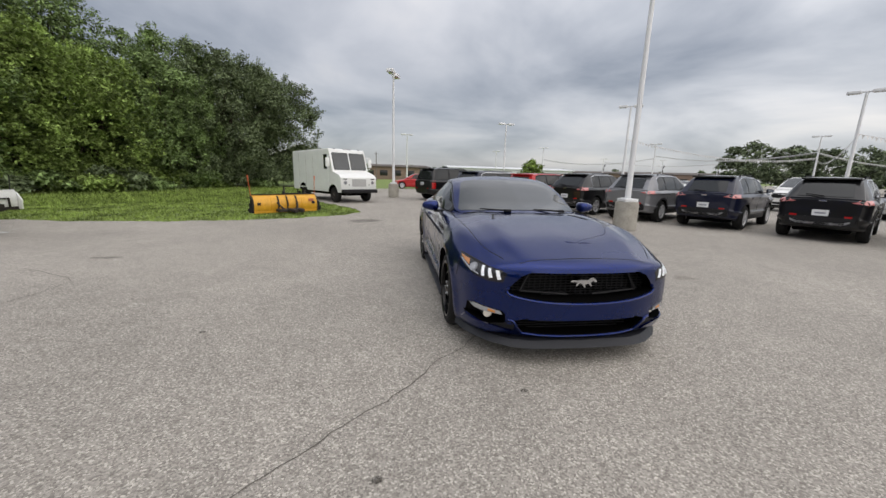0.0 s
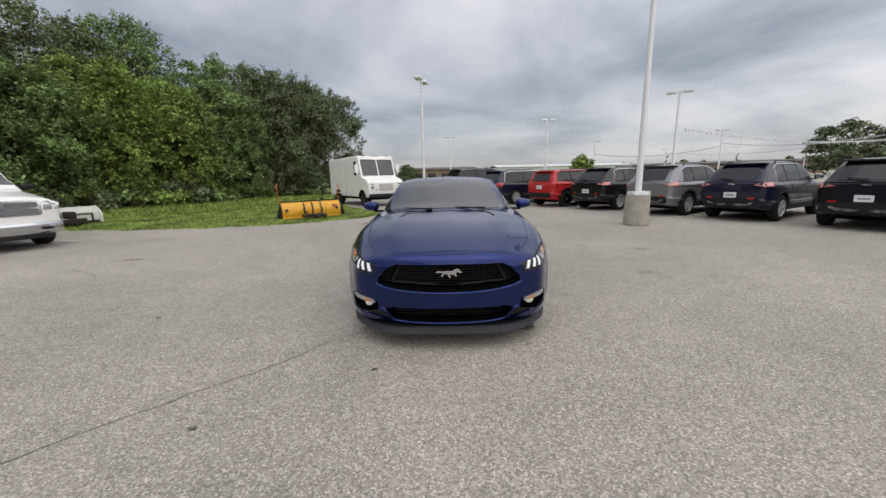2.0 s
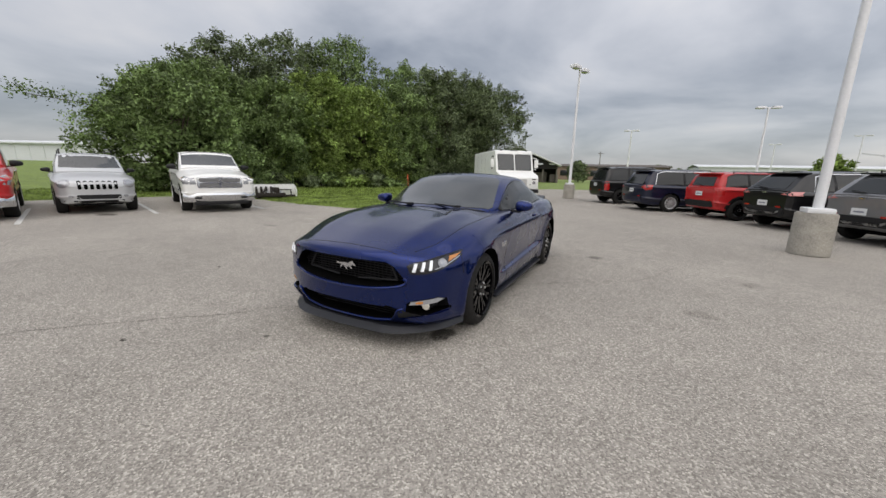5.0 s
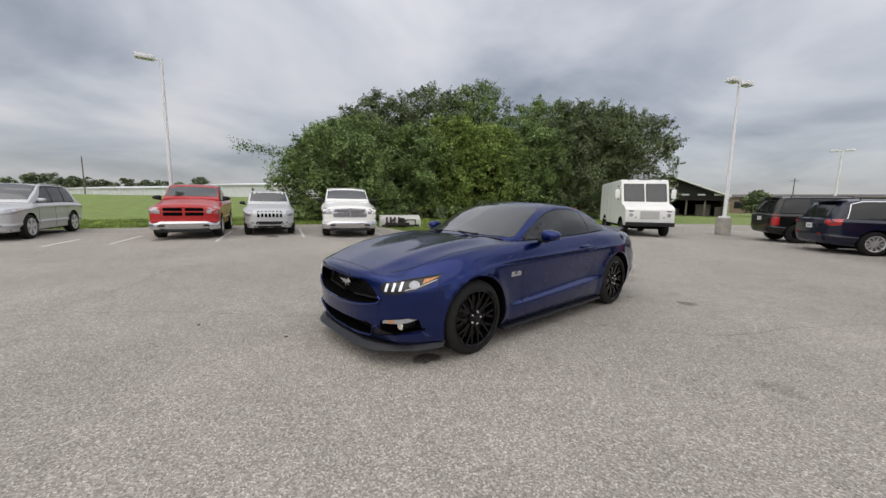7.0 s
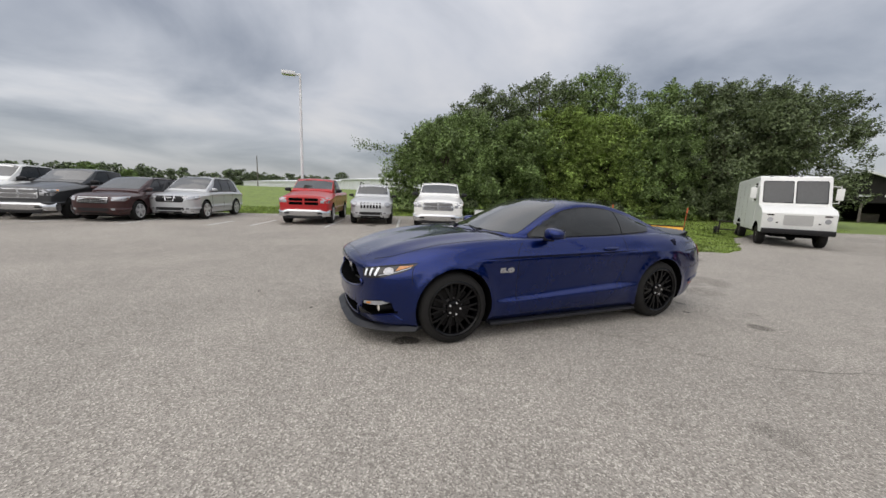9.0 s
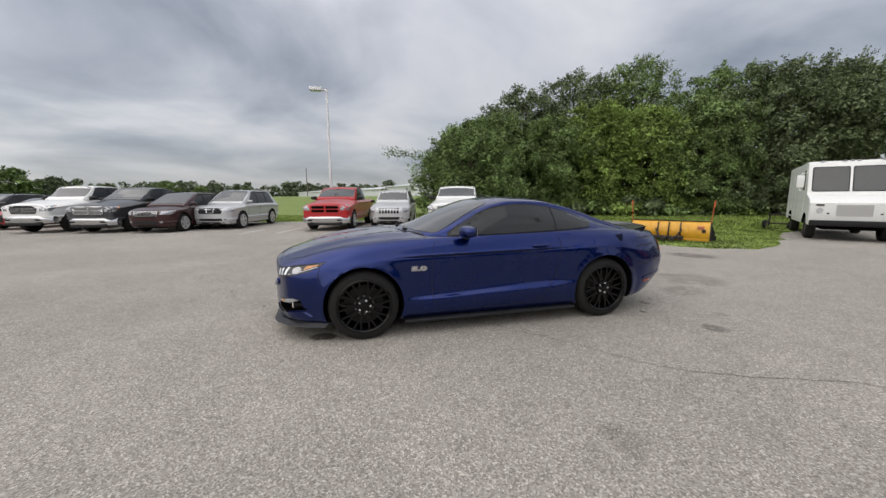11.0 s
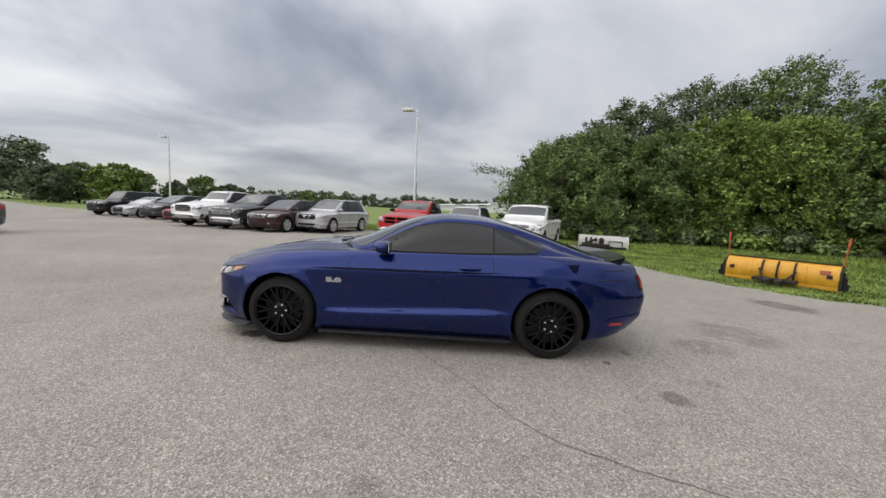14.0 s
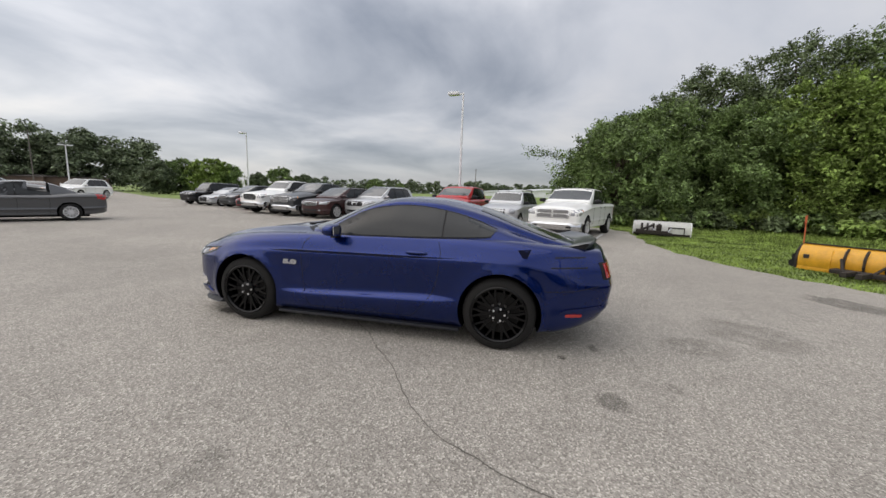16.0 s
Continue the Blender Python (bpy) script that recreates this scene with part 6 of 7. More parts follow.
for i in range(19):
    t = i / 18
    p = curve_through([(-20.61, 5.86), (-19.1, 10.71), (-18.15, 16.17), (-15.78, 22.56), (-12.17, 27.92)], 10)[int(t * 40)]
    make_bush(p[0] + 0.9 * math.sin(7 * i), p[1], 1.1 + 0.5 * math.sin(3 * i + 1), 1.15, (LEAF, LEAF_LIGHT, LEAF_DARK)[i % 3], 300 + i)

# the trailing branches of the leftmost tree
for k, (dx, dy, zz, n) in enumerate(((-1.2, -5.0, 4.3, 900), (-0.6, -3.6, 3.1, 900), (0.6, -3.0, 3.8, 800))):
    root = thing("branch", "long thin leafy branch trailing from a tree", "branch", pose(-20.43, 6.96, 0), "trees")
    bm = bmesh.new()
    line = curve_through([(0, 0, 2.6), (dx * 0.5, dy * 0.5, zz * 0.92), (dx, dy, zz)], 6)
    rings = [[bm.verts.new((p[0] + (0.03 - 0.0015 * i) * math.cos(1.257 * j), p[1], p[2] + (0.03 - 0.0015 * i) * math.sin(1.257 * j))) for j in range(5)] for i, p in enumerate(line)]
    for a, b in zip(rings, rings[1:]):
        for j in range(5):
            bm.faces.new((a[j], a[(j + 1) % 5], b[(j + 1) % 5], b[j]))
    bm.faces.new(rings[0]), bm.faces.new(rings[-1][::-1])
    part("stem", bm, BARK, root)
    twigs = [tuple(p) for p in line[3:] for _ in range(3)]
    ways = [(0.35 * dx + 0.4 * math.sin(5 * i), 0.12 * dy + 0.3 * math.sin(3 * i), 0.15 + 0.55 * (i % 3) / 2) for i in range(len(twigs))]
    verts, faces = sprays(twigs, ways, n, 0.10, 60 + k)
    me = bpy.data.meshes.new("foliage")
    me.from_pydata(verts.tolist(), [], faces.tolist())
    me.materials.append(LEAF)
    new("foliage", me).parent = root

# ---- lamp posts ----


def make_lamp_post(x, y, h=7.0, heads=(180,), base=0.8, fat=0.065):
    root = thing("lamp_post", "tall white steel car park lamp post on a round concrete base", "lamp post", pose(x, y, 0), "lamp posts")
    bm = bmesh.new()
    bmesh.ops.create_cone(bm, cap_ends=True, segments=28, radius1=0.315, radius2=0.305, depth=base)
    bmesh.ops.translate(bm, vec=(0, 0, base / 2), verts=bm.verts)
    bmesh.ops.bevel(bm, geom=[e for e in bm.edges if e.calc_face_angle(0) > 1], offset=0.02, segments=2, affect="EDGES")
    part("footing", bm, CONCRETE, root, "stained round concrete footing")
    bm = bmesh.new()
    box(bm, -0.2, -0.2, base, 0.2, 0.2, base + 0.09, 0.02)
    part("base_cover", bm, POLE, root)
    bm = bmesh.new()
    tube(bm, (0, 0, base + 0.02), (0, 0, h), fat * 1.25, fat * 0.8, 16)
    part("pole", bm, POLE, root)
    for a in heads:
        m = pose(0, 0, h - 0.06, 0, 0, a)
        arm = bmesh.new()
        box(arm, 0.0, -0.035, -0.045, 0.30, 0.035, 0.045, 0.008)
        bmesh.ops.transform(arm, matrix=m, verts=arm.verts)
        part("arm", arm, POLE, root)
        bm = bmesh.new()
        box(bm, 0.22, -0.19, -0.06, 0.86, 0.19, 0.11, 0.035)
        bmesh.ops.transform(bm, matrix=m, verts=bm.verts)
        head = part("lamp_head", bm, POLE, root)
        bm = bmesh.new()
        box(bm, 0.29, -0.15, -0.072, 0.80, 0.15, -0.056, 0.004)
        bmesh.ops.transform(bm, matrix=m, verts=bm.verts)
        part("lens", bm, LAMP, head)
    return root


make_lamp_post(5.15, 4.9, 7.2, (20, 200))
make_lamp_post(-1.35, 17.84, 7.0, (75, 255))
make_lamp_post(-16.8, -2.2, 7.1, (265,))
make_lamp_post(-29.06, -26.78, 7.1, (265,))
make_lamp_post(0.71, 50.15, 7.0, (10, 190), fat=0.09)
make_lamp_post(10.79, 35.29, 7.0, (10, 190), fat=0.08)
for x, y in ((17.13, 23.31), (27.25, 15.3), (48.89, 33.73), (22.36, 79.65), (27.58, 64.96), (57.19, 93.18), (73.24, 90.36), (84, 83.42), (39.84, 49.9), (-39.33, -67.81), (-53.15, -94.82)):
    make_lamp_post(x, y, 7.1, (math.degrees(math.atan2(y, x)) + 90, math.degrees(math.atan2(y, x)) - 90), fat=0.09)

# ---- step van ----


def make_step_van(m):
    root = thing("step_van", "boxy white aluminium step van with a black front bumper", "van", m, "parked vehicles")
    v = dict(wb=3.2, r=0.37)
    side = [(-2.75, 0.50), (-2.78, 0.70), (-2.78, 2.45), (-2.72, 2.56), (1.20, 2.62), (1.30, 2.56), (1.62, 1.52), (2.20, 1.36), (2.34, 1.22), (2.36, 0.62), (2.30, 0.50)]
    bm = bmesh.new()
    rows = []
    for y, k in ((-1.03, 0.97), (-1.0, 1.0), (1.0, 1.0), (1.03, 0.97)):
        rows.append([bm.verts.new((x * (1 if k == 1 else 0.988), y, 1.5 + (z - 1.5) * (1 if k == 1 else 0.975))) for x, z in side])
    for p, q in zip(rows, rows[1:]):
        for i in range(len(side)):
            bm.faces.new((p[i], p[(i + 1) % len(side)], q[(i + 1) % len(side)], q[i]))
    bm.faces.new(rows[0]), bm.faces.new(rows[-1][::-1])
    bmesh.ops.recalc_face_normals(bm, faces=bm.faces)
    skin = tree_of(bm)
    cutter = bmesh.new()
    for x in (1.6, -1.6):
        for s in (1, -1):
            made = bmesh.ops.create_cone(cutter, cap_ends=True, segments=40, radius1=0.46, radius2=0.46, depth=0.5)["verts"]
            bmesh.ops.transform(cutter, matrix=pose(x, s * 0.93, 0.42, 90), verts=made)
    body = part("body", carved(bm, cutter, lambda c: any(math.hypot(c.x - x, c.z - 0.42) < 0.465 for x in (1.6, -1.6))), [VAN_WHITE, WELL], root)
    for s in (1, -1):
        pane = [(s * 0.06, 1.62), (s * 0.06, 2.36), (s * 0.10, 2.40), (s * 0.86, 2.40), (s * 0.90, 2.36), (s * 0.90, 1.66), (s * 0.86, 1.62)]
        part("window_seal", lay([(y + (0.03 if y * s > 0.5 else -0.03) * s, z + (0.03 if z > 2 else -0.03)) for y, z in pane], "front", skin, 0.004, 0.3), TRIM, root)
        part("windscreen", lay(pane, "front", skin, 0.010, 0.3), SCREEN, root)
        ring = [(s * 0.78 + 0.085 * math.cos(t), 0.98 + 0.085 * math.sin(t)) for t in np.linspace(0, 2 * math.pi, 17)[:-1]]
        part("headlamp", lay(ring, "front", skin, 0.02, 0.3), LAMP, root)
        part("indicator", lay(rounded(s * 0.78 - 0.10, 1.13, s * 0.78 + 0.10, 1.18, 0.012, 2), "front", skin, 0.015, 0.3), RUSTY, root)
        part("side_marker", lay(rounded(s * 0.58 - 0.03, 0.86, s * 0.58 + 0.03, 0.90, 0.01, 2), "front", skin, 0.015, 0.3), TRIM, root)
        sd = "left" if s > 0 else "right"
        part("cab_door", lay(rounded(0.30, 0.62, 1.18, 2.40, 0.04), sd, skin, 0.012, 0.4), VAN_WHITE, root)
        part("door_window", lay(rounded(0.78, 1.62, 1.12, 2.34, 0.04), sd, skin, 0.018, 0.4), GLASS, root, "dark cab door window")
        part("rub_rail", lay(strip([(-2.72, 1.32), (0.25, 1.32)], 0.05), sd, skin, 0.02, 0.5), VAN_WHITE, root)
        part("rub_rail", lay(strip([(-2.72, 0.66), (0.25, 0.66)], 0.05), sd, skin, 0.02, 0.5), VAN_WHITE, root)
        for x in (-2.0, -1.2, -0.4):
            part("panel_joint", lay(strip([(x, 0.6), (x, 2.40)], 0.012), sd, skin, 0.004, 0.5, 0.004), CONCRETE, body)
        bm = bmesh.new()
        tube(bm, (1.35, s * 1.0, 2.25), (1.50, s * 1.22, 2.22), 0.014, 0.014, 8)
        tube(bm, (1.35, s * 1.0, 1.60), (1.50, s * 1.22, 1.66), 0.014, 0.014, 8)
        tube(bm, (1.50, s * 1.22, 1.62), (1.50, s * 1.22, 2.25), 0.014, 0.014, 8)
        arm = part("mirror_arm", bm, VAN_WHITE, root)
        bm = bmesh.new()
        box(bm, 1.46, s * 1.22 - 0.10, 1.74, 1.53, s * 1.22 + 0.10, 2.16, 0.02)
        part("mirror", bm, VAN_WHITE, arm)
    part("grille", lay(rounded(-0.40, 0.80, 0.40, 1.16, 0.02), "front", skin, 0.012, 0.3), shader("perforated_grey_grille", (0.42, 0.42, 0.41), 0.5, 0.2, 0, 0.12, 60, 0.6, 160), root, "grey perforated grille panel")
    bm = bmesh.new()
    box(bm, 2.30, -1.0, 0.48, 2.50, 1.0, 0.66, 0.03)
    part("front_bumper", bm, TRIM, root, "black front bumper")
    for y in (-0.7, -0.16, 0.0, 0.16, 0.7):
        bm = bmesh.new()
        box(bm, 1.20, y - 0.05, 2.585, 1.27, y + 0.05, 2.64, 0.012)
        part("roof_marker", bm, LAMP, root)
    bm = bmesh.new()
    box(bm, -2.5, -0.65, 0.34, 2.1, 0.65, 0.56, 0.03)
    part("chassis", bm, WELL, root)
    for x in (1.6, -1.6):
        for s in (1, -1):
            make_wheel(root, x, s * 0.87, 0.37, 0.24, 0.21, "seven", RUSTY)


make_step_van(pose(-4.35, 15.0, 0, 0, 0, -52) @ Matrix.Scale(0.95, 4))

# ---- snow ploughs ----


def make_plough(m, colour, label, length=2.3, marks=True):
    root = thing("snow_plough", label, "snow plough", m, "snow ploughs")
    tall = 0.60
    bm = bmesh.new()
    arc = [(0.04, 0.04), (0.0, 0.12), (-0.02, 0.24), (-0.01, 0.36), (0.04, 0.47), (0.12, 0.56), (0.20, 0.60)] if marks else [(0.05, 0.03), (0.03, 0.10), (0.01, 0.22), (0.0, 0.36), (0.01, 0.47), (0.03, 0.55), (0.05, 0.60)]
    rows = []
    for x in np.linspace(-length / 2, length / 2, 9):
        rows.append([bm.verts.new((x, y, z)) for y, z in arc] + [bm.verts.new((x, y + 0.03, z - 0.005)) for y, z in arc[::-1]])
    n = len(rows[0])
    for p, q in zip(rows, rows[1:]):
        for i in range(n):
            bm.faces.new((p[i], p[(i + 1) % n], q[(i + 1) % n], q[i]))
    bm.faces.new(rows[0]), bm.faces.new(rows[-1][::-1])
    part("blade", bm, colour, root)
    bm = bmesh.new()
    box(bm, -length / 2 - 0.02, 0.02, 0.0, length / 2 + 0.02, 0.05, 0.10, 0.005)
    part("cutting_edge", bm, colour if marks else RUSTY, root)
    bm = bmesh.new()
    box(bm, -length / 2, (0.15 if marks else 0.04), tall - 0.005, length / 2, (0.22 if marks else 0.10), tall + 0.018, 0.005)
    part("top_deflector", bm, RUSTY if marks else colour, root)
    for x in (-0.32, -0.02, 0.30) if marks else (-0.80, -0.58, -0.36, -0.14):
        bm = bmesh.new()
        rib = [(-0.01, 0.10), (-0.075, 0.22), (-0.06, 0.38), (0.0, 0.50), (0.10, 0.57), (0.12, 0.55), (0.02, 0.45), (0.0, 0.2)]
        f = bm.faces.new([bm.verts.new((x, y, z)) for y, z in rib])
        up = bmesh.ops.extrude_face_region(bm, geom=[f])["geom"]
        bmesh.ops.translate(bm, vec=(0.035 if marks else 0.09, 0, 0), verts=[q for q in up if isinstance(q, bmesh.types.BMVert)])
        part("rib", bm, RUSTY, root, smooth=False)
    if not marks:
        bm = bmesh.new()
        for x0, z0, x1, z1 in ((0.25, 0.10, 0.29, 0.36), (0.25, 0.34, 0.85, 0.38), (0.82, 0.10, 0.86, 0.36)):
            box(bm, x0, -0.035, z0, x1, 0.0, z1, 0.004)
        part("bracket", bm, RUSTY, root)
    for x in (-length / 2 - 0.03, length / 2 + 0.03):
        bm = bmesh.new()
        f = bm.faces.new([bm.verts.new((x - 0.02, y, z)) for y, z in (((0.0, 0.02), (-0.03, 0.24), (0.02, 0.46), (0.18, 0.57), (0.24, 0.02)) if marks else ((-0.10, 0.02), (-0.14, 0.30), (0.02, 0.52), (0.24, 0.60), (0.26, 0.02)))])
        up = bmesh.ops.extrude_face_region(bm, geom=[f])["geom"]
        bmesh.ops.translate(bm, vec=(0.04, 0, 0), verts=[q for q in up if isinstance(q, bmesh.types.BMVert)])
        part("end_plate", bm, RUSTY if marks else colour, root, smooth=False)
        if marks:
            s = 1 if x > 0 else -1
            # ragged rubber flap beyond the blade's end
            bm = bmesh.new()
            flap = [(0.0, 0.03), (0.0, 0.50), (0.05, 0.44), (0.06, 0.36), (0.11, 0.30), (0.10, 0.20), (0.15, 0.16), (0.13, 0.04)]
            f = bm.faces.new([bm.verts.new((x + s * a, 0.02 + 0.1 * b, b)) for a, b in flap])
            up = bmesh.ops.extrude_face_region(bm, geom=[f])["geom"]
            bmesh.ops.translate(bm, vec=(0, 0.03, 0), verts=[q for q in up if isinstance(q, bmesh.types.BMVert)])
            part("end_flap", bm, RUBBER, root, "ragged black rubber end flap", False)
            sx = x * 0.84
            bm = bmesh.new()
            box(bm, sx - 0.05, -0.045, 0.27, sx + 0.05, -0.018, 0.36, 0.006)
            part("square_mark", bm, RUSTY, root)
            bm = bmesh.new()
            tube(bm, (x * 0.985, 0.20, 0.50), (x * 1.03, 0.24, 1.22), 0.012, 0.011, 8)
            rod = part("guide_rod", bm, STAKE, root, "thin orange guide rod")
            bm = bmesh.new()
            tube(bm, (x * 1.021, 0.23, 1.06), (x * 1.031, 0.24, 1.24), 0.022, 0.022, 8)
            part("rod_tip", bm, STAKE, rod)
    if marks:
        bm = bmesh.new()
        box(bm, length * 0.40 - 0.10, -0.034, 0.36, length * 0.40 + 0.08, -0.006, 0.46, 0.006)
        part("warning_label", bm, shader("faded_red_label", (0.45, 0.14, 0.08), 0.6), root, "faded red warning label")
        for x in (-0.52, 0.52):
            bm = bmesh.new()
            tube(bm, (x, 0.0, 0.10), (x, -0.03, 0.26), 0.014, 0.014, 8)
            tube(bm, (x, -0.03, 0.26), (x, 0.04, 0.50), 0.014, 0.014, 8)
            part("blade_rib", bm, colour, root)
    bm = bmesh.new()
    box(bm, -0.42, -0.34, 0.05, 0.42, -0.06, 0.14, 0.015)
    box(bm, -0.10, -0.85, 0.06, 0.0, -0.30, 0.16, 0.01)
    box(bm, 0.12, -0.85, 0.06, 0.22, -0.30, 0.16, 0.01)
    if not marks:
        box(bm, -0.95, -0.85, 0.10, 0.25, -0.72, 0.26, 0.02)
        box(bm, -0.62, -0.75, 0.06, -0.48, -0.05, 0.20, 0.02)
        box(bm, -0.20, -0.80, 0.26, 0.0, -0.40, 0.50, 0.03)
        tube(bm, (-0.75, -0.80, 0.26), (-0.30, -0.02, 0.46), 0.045, 0.045, 10)
        tube(bm, (-0.95, -0.62, 0.14), (-0.80, -0.62, 0.14), 0.14, 0.14, 14)
    part("push_frame", bm, RUSTY, root, "black iron push frame")
    for x in (-0.22, 0.22):
        bm = bmesh.new()
        tube(bm, (x, -0.30, 0.12), (x * 1.6, -0.03, 0.34), 0.03, 0.022, 10)
        part("trip_spring", bm, CHROME if not marks else RUSTY, root)
    for x in (-length / 2 + 0.05, length / 2 - 0.05) if not marks else ():
        bm = bmesh.new()
        tube(bm, (x, 0.15, 0.46), (x * 1.06, 0.17, 1.05), 0.014, 0.011, 6)
        part("guide_rod", bm, TRIM, root)
    return root


STAKE = shader("orange_paint", (0.50, 0.10, 0.03), 0.6)
make_plough(pose(-5.01, 8.55, 0.0, 0, 0, 38), YELLOW, "yellow snow plough blade with black ends and orange guide rods", 2.15)
make_plough(pose(-13.26, 7.39, 0.0, 0, 0, 72), shader("scuffed_white_paint", (0.70, 0.70, 0.68), 0.45, 0, 0.2, 0.14, 8, 0.15, 50), "white snow plough blade with a black push frame", 2.1, False)

def make_hitch_frame(m):
    """A spare plough mount of black iron, with two small wheels."""
    root = thing("plough_mount", "spare black iron plough mount standing on grass", "plough mount", m)
    bm = bmesh.new()
    for s in (-0.35, 0.35):
        tube(bm, (s, 0, 0.05), (s, 0.1, 0.62), 0.035, 0.035, 8)
        tube(bm, (s, -0.5, 0.12), (s, 0.05, 0.40), 0.03, 0.03, 8)
    for z in (0.22, 0.60):
        tube(bm, (-0.38, 0.05, z), (0.38, 0.05, z), 0.03, 0.03, 8)
    part("frame", bm, RUSTY, root)
    for s in (-0.42, 0.42):
        bm = bmesh.new()
        lathe(bm, [(0.02, -0.05), (0.17, -0.05), (0.19, -0.03), (0.19, 0.03), (0.17, 0.05), (0.02, 0.05)], 20, Matrix.Translation((s, -0.3, 0.19)) @ Matrix.Rotation(math.pi / 2, 4, "Z"))
        part("wheel", bm, RUBBER, root)


make_hitch_frame(pose(-6.9, 16.4, -0.02, 0, 0, 20))

# ---- vehicles in their places ----
make_coupe(pose(0, 0, 0, 0, 0, -90))
for kind, label, cat, colour, x, y, name, opts in (
    ("cherokee", "black compact sport utility vehicle with silver rear skid plate", "suv", BLACK, 11.1, 4.2, "sport_utility_vehicle", dict(rear_lens=PALE_TAIL, cladding=True)),
    ("cherokee", "black compact sport utility vehicle at the end of its row", "suv", BLACK, 12.3, 2.0, "sport_utility_vehicle", dict(rear_lens=PALE_TAIL, cladding=True)),
    ("cherokee", "dark navy compact sport utility vehicle with silver rear skid plate", "suv", NAVY, 9.85, 6.4, "sport_utility_vehicle", dict(rear_lens=PALE_TAIL, cladding=True)),
    ("cherokee", "grey metallic compact sport utility vehicle behind the lamp post", "suv", GREY, 8.5, 8.2, "sport_utility_vehicle", dict(rear_lens=PALE_TAIL, cladding=True)),
    ("cherokee", "black compact sport utility vehicle with black roof rails", "suv", BLACK, 7.3, 10.3, "sport_utility_vehicle", dict(rear_lens=PALE_TAIL, cladding=True)),
    ("renegade", "red small boxy sport utility vehicle with black lower cladding", "suv", RED, 5.85, 12.1, "sport_utility_vehicle", dict(cladding=True, rim=DARK_ALLOY)),
    ("minivan", "dark navy minivan with chrome window trim", "minivan", NAVY, 4.2, 14.2, "minivan", dict(chrome=True)),
    ("boxy_suv", "black boxy sport utility vehicle", "suv", BLACK, 2.2, 17.0, "sport_utility_vehicle", dict(rim=DARK_ALLOY)),
):
    make_car(kind, label, cat, colour, x, y, 30, name, group="row of parked vehicles by the lamp post", **opts)
for kind, label, cat, colour, x, y, name, opts in (
    ("pickup", "white crew cab pickup truck with chrome grille", "pickup truck", WHITE, -11.9, 3.6, "pickup_truck", dict(front="cross_chrome", chrome=True)),
    ("small_suv", "silver sport utility vehicle with round headlamps and slotted grille", "suv", SILVER, -13.55, 0.87, "sport_utility_vehicle", dict(front="slots")),
    ("pickup", "red crew cab pickup truck with chrome front bumper", "pickup truck", RED, -14.2, -1.6, "pickup_truck", dict(front="cross_body", chrome=True)),
    ("crossover", "silver crossover with vee-shaped chrome grille emblem", "suv", SILVER, -15.9, -6.6, "sport_utility_vehicle", dict(front="vee")),
    ("low_crossover", "dark maroon five-door crossover", "suv", MAROON, -14.9, -8.6, "sport_utility_vehicle", dict(front="bars")),
    ("pickup", "dark grey crew cab pickup truck with chrome grille", "pickup truck", SLATE, -16.0, -10.7, "pickup_truck", dict(front="cross_chrome", chrome=True)),
    ("heavy_pickup", "white heavy-duty crew cab pickup truck with chrome grille", "pickup truck", WHITE, -16.7, -13.2, "pickup_truck", dict(front="bars", chrome=True, rim=RUSTY)),
    ("low_crossover", "dark grey five-door crossover", "suv", SLATE, -20.4, -19.0, "sport_utility_vehicle", dict(front="bars")),
    ("sedan", "silver four-door sedan in a row", "sedan", SILVER, -21.2, -21.7, "sedan", dict()),
    ("boxy_suv", "black large sport utility vehicle", "suv", BLACK, -22.2, -24.6, "sport_utility_vehicle", dict(front="bars")),
):
    make_car(kind, label, cat, colour, x, y, -23 if x > -12 else -15, name, group="row of parked vehicles by the grass bank", **opts)
make_car("sedan", "bright red low car between two trucks", "car", RED, -18.6, -16.0, -17, "car", group="row of parked vehicles by the grass bank")
make_car("sedan", "dark grey metallic four-door sedan", "sedan", DUSK, -5.3, -16.4, -27, "sedan")

# ---- far surroundings ----


def far_wood(name, label, spots, leaf, seed, size=0.42, per=800):
    """A distant belt of trees, too far to tell apart: spots of (x, y, height, radius)."""
    rng = random.Random(seed)
    lumps = []
    for x, y, h, r in spots:
        for k in range(18):
            a = rng.uniform(0, 6.28)
            t = rng.random()
            w = r * (1 - 0.55 * t) * rng.uniform(0.2, 0.9)
            lumps.append((x + w * math.cos(a), y + w * math.sin(a), h * (0.12 + 0.78 * t), r * rng.uniform(0.22, 0.42)))
    verts, faces = leaf_cloud(lumps, per * len(spots), size, seed)
    verts[:, 2] = np.maximum(verts[:, 2], -0.1)
    me = bpy.data.meshes.new(name)
    me.from_pydata(verts.tolist(), [], faces.tolist())
    me.materials.append(leaf)
    tagged(new(name, me), label, "woods", kind="stuff")


def ring(az0, az1, dist, n, h, seed, ox=0.0, oy=0.0, r=None):
    rng = random.Random(seed)
    spots = []
    for k in range(n):
        a = radians(az0 + (az1 - az0) * (k + rng.uniform(-0.3, 0.3)) / max(1, n - 1))
        d = dist * rng.uniform(0.92, 1.1)
        hh = h * rng.uniform(0.75, 1.15)
        spots.append((ox + d * math.cos(a), oy + d * math.sin(a), hh, r or hh * 0.45))
    return spots


